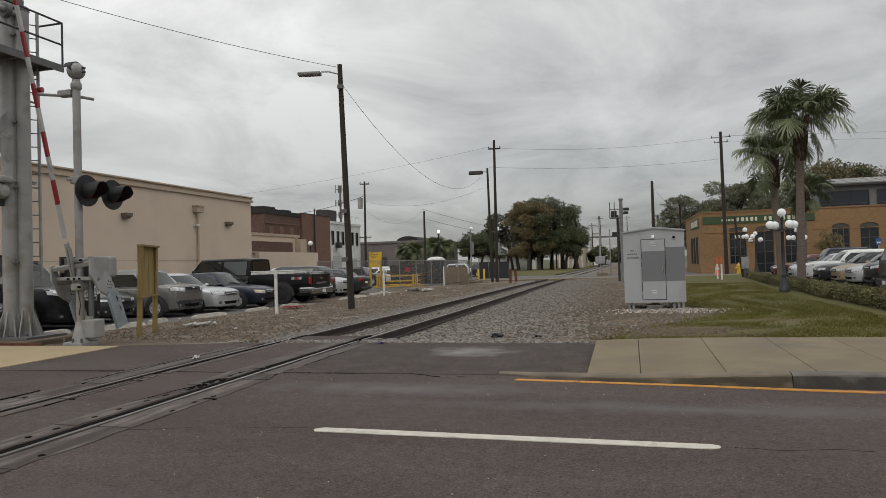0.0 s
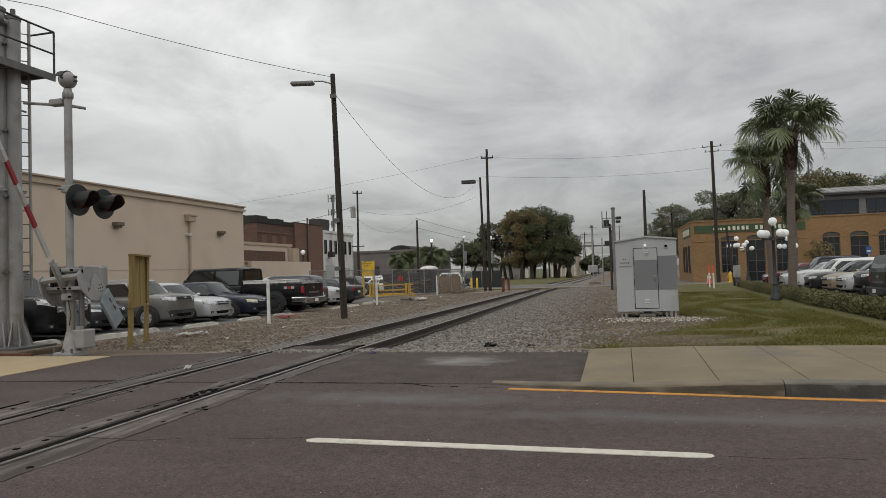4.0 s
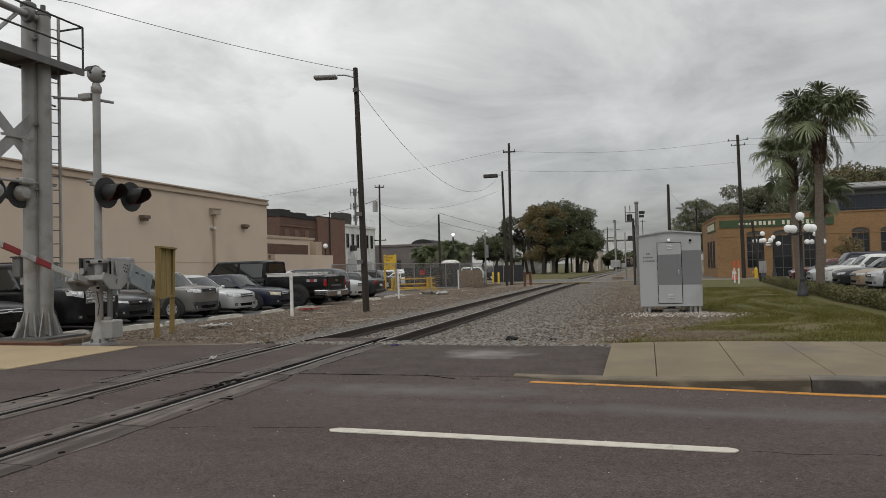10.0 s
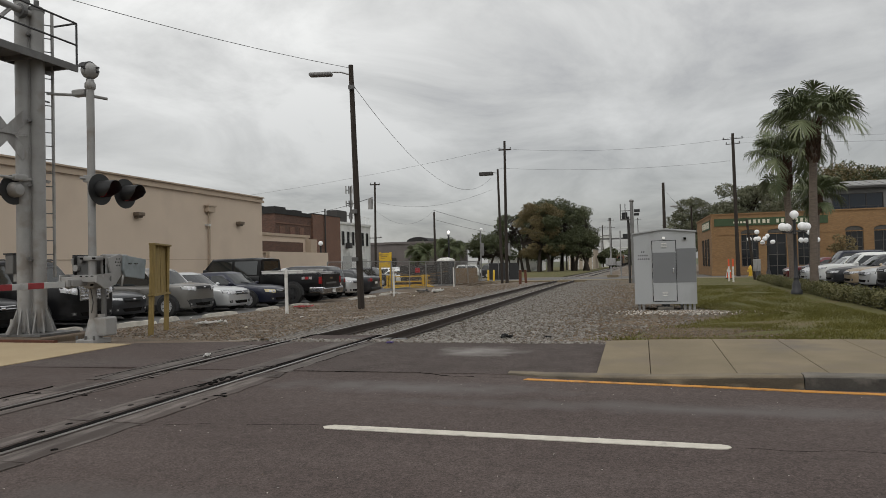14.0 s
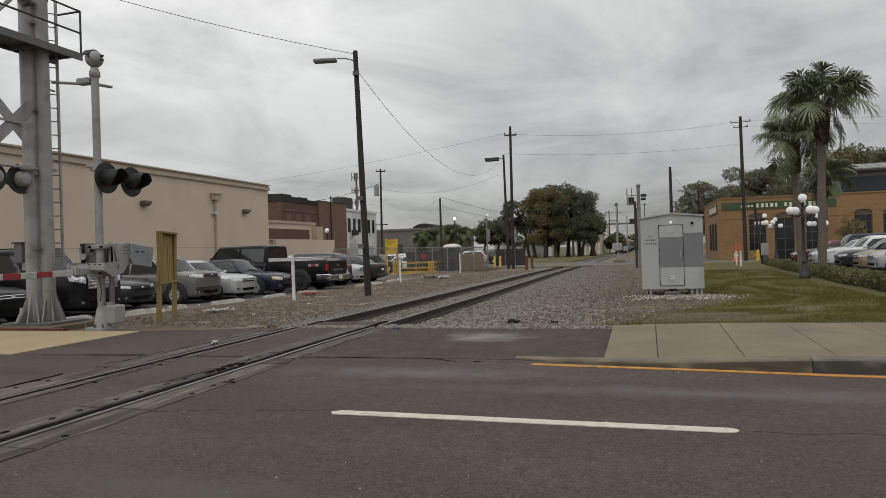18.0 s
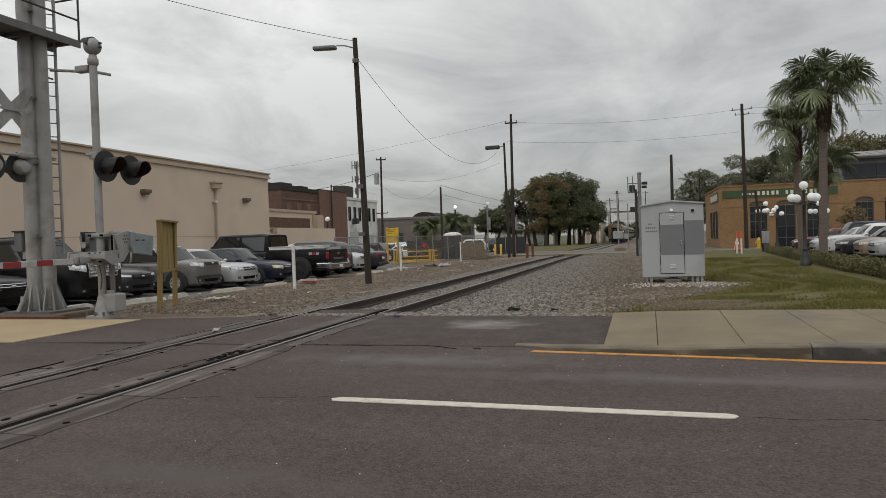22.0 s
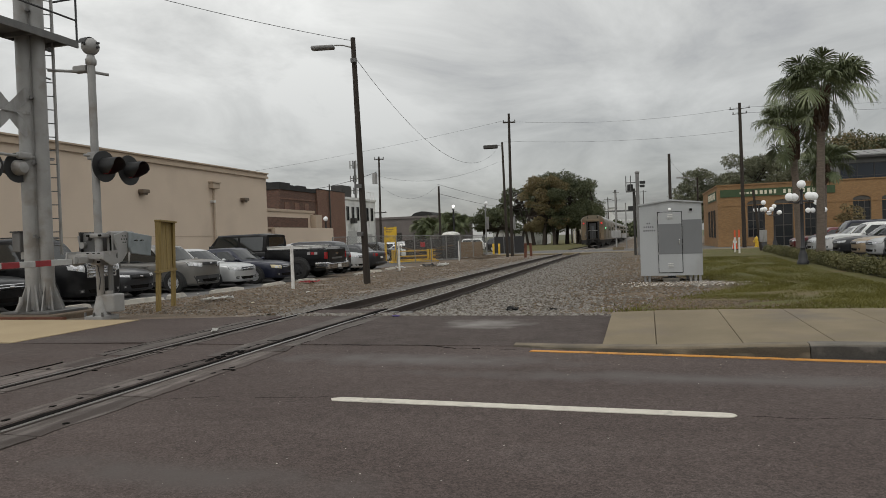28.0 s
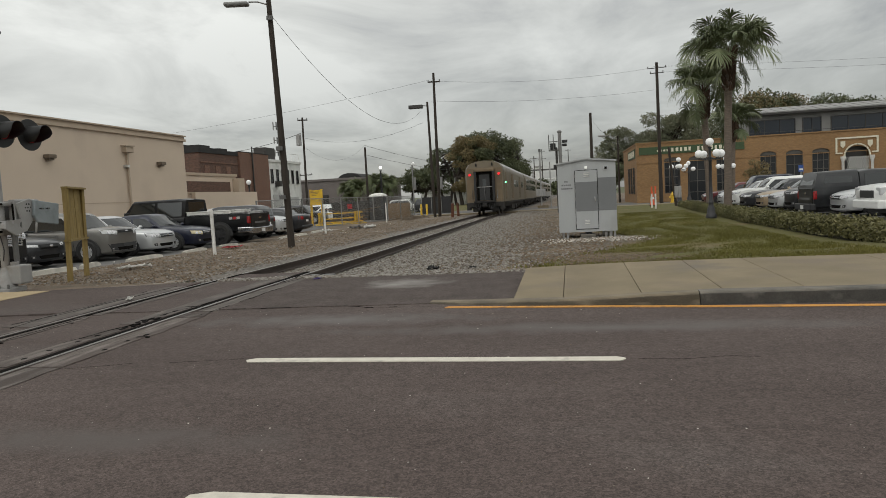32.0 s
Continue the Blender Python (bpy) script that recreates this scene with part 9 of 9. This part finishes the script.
palm(7.08, 30.9, 6.55, (0.16, 0.0), "tall cabbage palm with a ragged green crown by the hedge", 1, 35, 1.78, 1.35, 0.155)
palm(7.55, 37.0, 5.95, (-0.20, 0.2), "cabbage palm leaning slightly with brown boots", 2, 34, 1.75, 1.35, 0.165)
palm(10.35, 44.5, 4.75, (0.1, 0.0), "shorter cabbage palm among the parked cars", 3, 26, 1.5, 0.9, 0.18)
# far cabbage palms before the warehouse
palm(-34.6, 110, 3.5, (0.1, 0.0), "bushy cabbage palm by the warehouse", 5, 44, 2.2, 1.0, 0.22)
palm(-36.2, 111, 3.3, (-0.2, 0.0), "bushy cabbage palm by the warehouse", 6, 44, 2.1, 1.0, 0.22)
palm(-30.6, 108, 4.0, (0.2, 0.0), "bushy cabbage palm by the warehouse", 7, 44, 2.3, 1.0, 0.22)
palm(-29.2, 109, 3.6, (0.0, 0.0), "bushy cabbage palm by the warehouse", 8, 44, 2.1, 1.0, 0.22)


def hedge():
    """A clipped hedge: near-black solid core for the shade inside, small leaves outside."""
    rng = np.random.default_rng(3)
    path = [(6.35, 11.6), (6.2, 17.0), (6.45, 25.0), (7.2, 36.0), (8.1, 48.5)]
    py = np.array([p[1] for p in path])
    px = np.array([p[0] for p in path])
    e = thing("hedge", pose(0, 0, 0), "low clipped green hedge along the parking lot", "hedge", kind="stuff")
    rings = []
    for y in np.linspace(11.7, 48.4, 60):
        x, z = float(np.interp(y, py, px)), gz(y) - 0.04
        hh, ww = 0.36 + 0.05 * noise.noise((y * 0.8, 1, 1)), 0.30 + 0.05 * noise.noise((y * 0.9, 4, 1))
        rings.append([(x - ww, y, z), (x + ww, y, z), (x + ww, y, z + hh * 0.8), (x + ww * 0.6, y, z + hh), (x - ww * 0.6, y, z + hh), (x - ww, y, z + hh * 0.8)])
    # solid core whose near-black colour stands for the shade between the twigs
    part("shaded_twigs", loft(bmesh.new(), rings), HEDGE_SHADE, e)
    n = 42000
    t = rng.uniform(0, 1, n) ** 1.25
    y = 11.6 + 36.9 * t
    x0 = np.interp(y, py, px)
    a = rng.uniform(-0.15, math.pi + 0.15, n)
    bump = np.array([noise.noise((v * 0.8, 1, 1)) for v in y]) * 0.10
    k = rng.uniform(0.85, 1.08, n)
    x = x0 + np.sign(np.cos(a)) * np.abs(np.cos(a)) ** 0.5 * (0.38 + bump * 0.5) * k
    z = np.array([gz(v) for v in y]) - 0.01 + np.abs(np.sin(a)) ** 0.6 * (0.37 + bump * 0.7) * k + rng.uniform(0, 1, n) ** 6 * 0.12
    p = np.stack([x, y, z], 1)
    u = rng.normal(size=(n, 3))
    u /= np.linalg.norm(u, axis=1)[:, None]
    w = np.cross(u, rng.normal(size=(n, 3)))
    w /= np.linalg.norm(w, axis=1)[:, None]
    s = rng.uniform(0.6, 1.3, n)[:, None] * 0.034
    v = np.stack([p - u * s, p - w * s * 0.6, p + u * s, p + w * s * 0.6], 1).reshape(-1, 3)
    ob = new("leaves", mesh_of("leaves", v, np.arange(n * 4).reshape(-1, 4), HEDGE_LEAF))
    ob.parent = e


hedge()


# ---- the train: the origin is on the rails under the rear end, the coach reaches along +y ----
def coach(kind, label):
    L = 25.6
    e = thing("passenger_coach", pose(0, 0, 0), label, "railway coach", "coaches of the train")
    def section(y, k=1.0, lowz=1.05):
        half = [(0, lowz), (1.50 * k, lowz), (1.525 * k, lowz + 0.25), (1.525 * k, 3.35), (1.46 * k, 3.72), (1.22 * k, 4.02), (0.7 * k, 4.22), (0, 4.28)]
        return [(x, y, z) for x, z in half] + [(-x, y, z) for x, z in half[-2:0:-1]]
    part("body", loft(bmesh.new(), [section(0.0, 0.93), section(0.18, 0.985), section(0.5), section(L - 0.5), section(L - 0.18, 0.985), section(L, 0.93)]), CAR_STEEL, e, smooth=True)
    part("roof", loft(bmesh.new(), [[(x * 1.004, y, z + 0.012) for x, y, z in section(yy) if z > 3.6] for yy in (0.35, L - 0.35)]), GALV, e, "dull grey coach roof", smooth=True)
    # end wall panel and gangway
    part("end_wall", boxed(-1.36, -0.03, 1.1, 1.36, 0.02, 3.72, bevel=0.02), CAR_END, e, "tan-brown coach end")
    gw_ = part("gangway", boxed(-0.80, -0.30, 1.18, -0.62, -0.02, 3.62, bevel=0.03), BLACK, e, "black rubber gangway frame round the end door")
    part("gangway_side", boxed(0.62, -0.30, 1.18, 0.80, -0.02, 3.62, bevel=0.03), BLACK, gw_)
    part("gangway_top", boxed(-0.80, -0.32, 3.42, 0.80, -0.02, 3.66, bevel=0.05), CAR_END, gw_)
    # near-black panel on the wall stands for the dark inside of the doorway
    part("doorway_shade", boxed(-0.60, -0.06, 1.2, 0.60, -0.032, 3.40), GROOVE, e)
    dr = part("door_leaf", boxed(-0.40, -0.09, 1.22, 0.40, -0.065, 3.2), PLASTIC_DARK, e)
    part("door_window", boxed(-0.14, -0.10, 2.3, 0.14, -0.092, 2.85), material("coach_glass", (0.09, 0.095, 0.10), rough=0.1) if "coach_glass" not in bpy.data.materials else bpy.data.materials["coach_glass"], dr)
    part("gate_bar", boxed(-0.60, -0.14, 2.22, 0.60, -0.11, 2.27), GALV, dr)
    part("gate_bar", boxed(-0.02, -0.14, 1.25, 0.02, -0.11, 2.2), GALV_DARK, dr)
    part("threshold", boxed(-0.85, -0.36, 1.05, 0.85, 0.0, 1.18), CAR_UNDER, e)
    for s in (-1, 1):
        part("marker_light", tubed([(s * 1.13, -0.09, 3.22), (s * 1.13, -0.03, 3.22)], 0.10, 14), LAMP_RED, e, "lit red marker light")
        part("light_ring", tubed([(s * 1.13, -0.05, 3.22), (s * 1.13, -0.02, 3.22)], 0.15, 14), CAR_END, e)
        part("grab_iron", tubed([(s * 0.95, -0.08, 1.3), (s * 0.95, -0.08, 2.0)], 0.02, 5), CHROME, e)
        part("roof_hook", boxed(s * 0.62 - 0.06, -0.1, 3.85, s * 0.62 + 0.06, 0.02, 4.08), CAR_UNDER, e)
        part("hose", tubed([(s * 0.7, -0.12, 1.05), (s * 0.75, -0.2, 0.75), (s * 0.5, -0.22, 0.55)], 0.03, 6), BLACK, e)
        # sides
        x = s * 1.53
        def strip(name, y0, y1, z0, z1, mat, lab=""):
            return part(name, boxed(min(x - 0.012, x + 0.012), y0, z0, max(x - 0.012, x + 0.012), y1, z1), mat, e, lab)
        if kind == "baggage":
            for y0 in (1.1, 7.0, 16.5):
                d = strip("side_door", y0, y0 + (0.9 if y0 < 2 else 2.0), 1.25, 3.35, CAR_END)
            for y0 in (9.8, 10.9, 13.0, 14.1, 20.0, 21.5):
                strip("side_window", y0, y0 + 0.7, 2.3, 2.9, GLASS_WIN)
        else:
            for k in range(11):
                y0 = 2.4 + 1.95 * k
                strip("side_window", y0, y0 + 1.5, 2.05, 2.65, GLASS_WIN)
                strip("upper_window", y0, y0 + 1.5, 2.95, 3.4, GLASS_WIN)
            strip("side_door", 0.8, 1.6, 1.25, 3.3, CAR_END)
        strip("skirt", 0.6, L - 0.6, 0.95, 1.06, CAR_UNDER)
        if kind == "baggage" and s > 0:
            part("side_lamp", ball(bmesh.new(), (x + s * 0.03, 0.8, 2.55), 0.07), LAMP_GREEN, e, "small lit green side lamp")
    part("underframe", boxed(-1.25, 0.4, 0.62, 1.25, L - 0.4, 1.05), CAR_UNDER, e)
    part("equipment_box", boxed(-1.3, 9.0, 0.35, 1.3, 12.5, 0.7), CAR_UNDER, e)
    part("equipment_box", boxed(-1.3, 14.0, 0.4, 1.3, 16.0, 0.7), CAR_UNDER, e)
    for s in (-1, 1):
        part("corner_step", boxed(s * 1.30 - 0.16, 0.0, 0.48, s * 1.30 + 0.16, 0.5, 1.06, bevel=0.02), CAR_UNDER, e)
        part("cable_loop", tubed([(s * 0.3, -0.1, 1.02), (s * 0.34, -0.28, 0.7), (s * 0.45, -0.30, 0.5), (s * 0.55, -0.1, 0.95)], 0.035, 6), BLACK, e)
        part("brake_gear", boxed(s * 0.75 - 0.25, 0.1, 0.35, s * 0.75 + 0.25, 0.9, 0.75, bevel=0.04), CAR_UNDER, e)
    part("coupler", boxed(-0.16, -0.62, 0.72, 0.16, 0.3, 1.0, bevel=0.04), CAR_UNDER, e)
    part("buffer_beam", boxed(-1.2, -0.08, 0.72, 1.2, 0.3, 1.06), CAR_UNDER, e)
    for yb in (3.4, L - 3.4):
        bg = part("bogie", boxed(-1.08, yb - 1.75, 0.42, -0.90, yb + 1.75, 0.72, bevel=0.05), CAR_UNDER, e)
        part("side_frame", boxed(0.90, yb - 1.75, 0.42, 1.08, yb + 1.75, 0.72, bevel=0.05), CAR_UNDER, bg)
        for dy in (-1.3, 1.3):
            for s in (-1, 1):
                part("railway_wheel", tubed([(s * 0.70, yb + dy, 0.455), (s * 0.83, yb + dy, 0.455)], 0.455, 20), STEEL_RAIL, bg)
            part("axle", tubed([(-0.7, yb + dy, 0.455), (0.7, yb + dy, 0.455)], 0.09, 8), CAR_UNDER, bg)
    return e


coaches = [coach("baggage", "tan and steel rear coach with lit red marker lights")]
first = coach("sleeper", "steel passenger coach with two rows of dark windows")
coaches.append(first)
for k in range(3):
    coaches.append(copy_thing(first, pose(0, 0, 0)))


# ---- what moves ----
def motions():
    """The train backs towards the street; the gate arm comes down."""
    ends = [(0, 410), (8, 315), (16, 220.5), (20, 173.5), (21, 161.5), (22, 149.5), (23, 137.2), (24, 124.6), (25, 112.6), (26, 104.3), (27.5, 93.2), (29, 80.3), (30, 71.4), (31, 61.8), (32, 51.8)]
    for k, ob in enumerate(coaches):
        rows = []
        for t, y in ends:
            y += 26.4 * k
            a, b = track_x(y + 2), track_x(y + 24)
            rows.append((t, pose(track_x(y), y, (gz(y) + gz(y + 25)) / 2 + 0.014, math.degrees(math.atan2(gz(y + 25) - gz(y), 25)), 0, math.degrees(math.atan2(a - b, 22)))))
        walk(ob, rows)
    arm = [(0, 70.0), (1, 65.0), (2, 60.2), (3, 55.7), (3.5, 53.2), (4.5, 48.9), (5.5, 44.3), (6, 41.0), (7, 33.6), (8, 27.0), (9, 20.2), (10, 14.3), (10.5, 11.2), (11, 7.4), (11.5, 3.4), (12, 0.7), (12.5, 0.0), (13, 0.0), (20, 0.0), (32, 0.0)]
    walk(gate, [(t, pose(GX, GY, GZ, -a, 0, 17.2)) for t, a in arm])


motions()
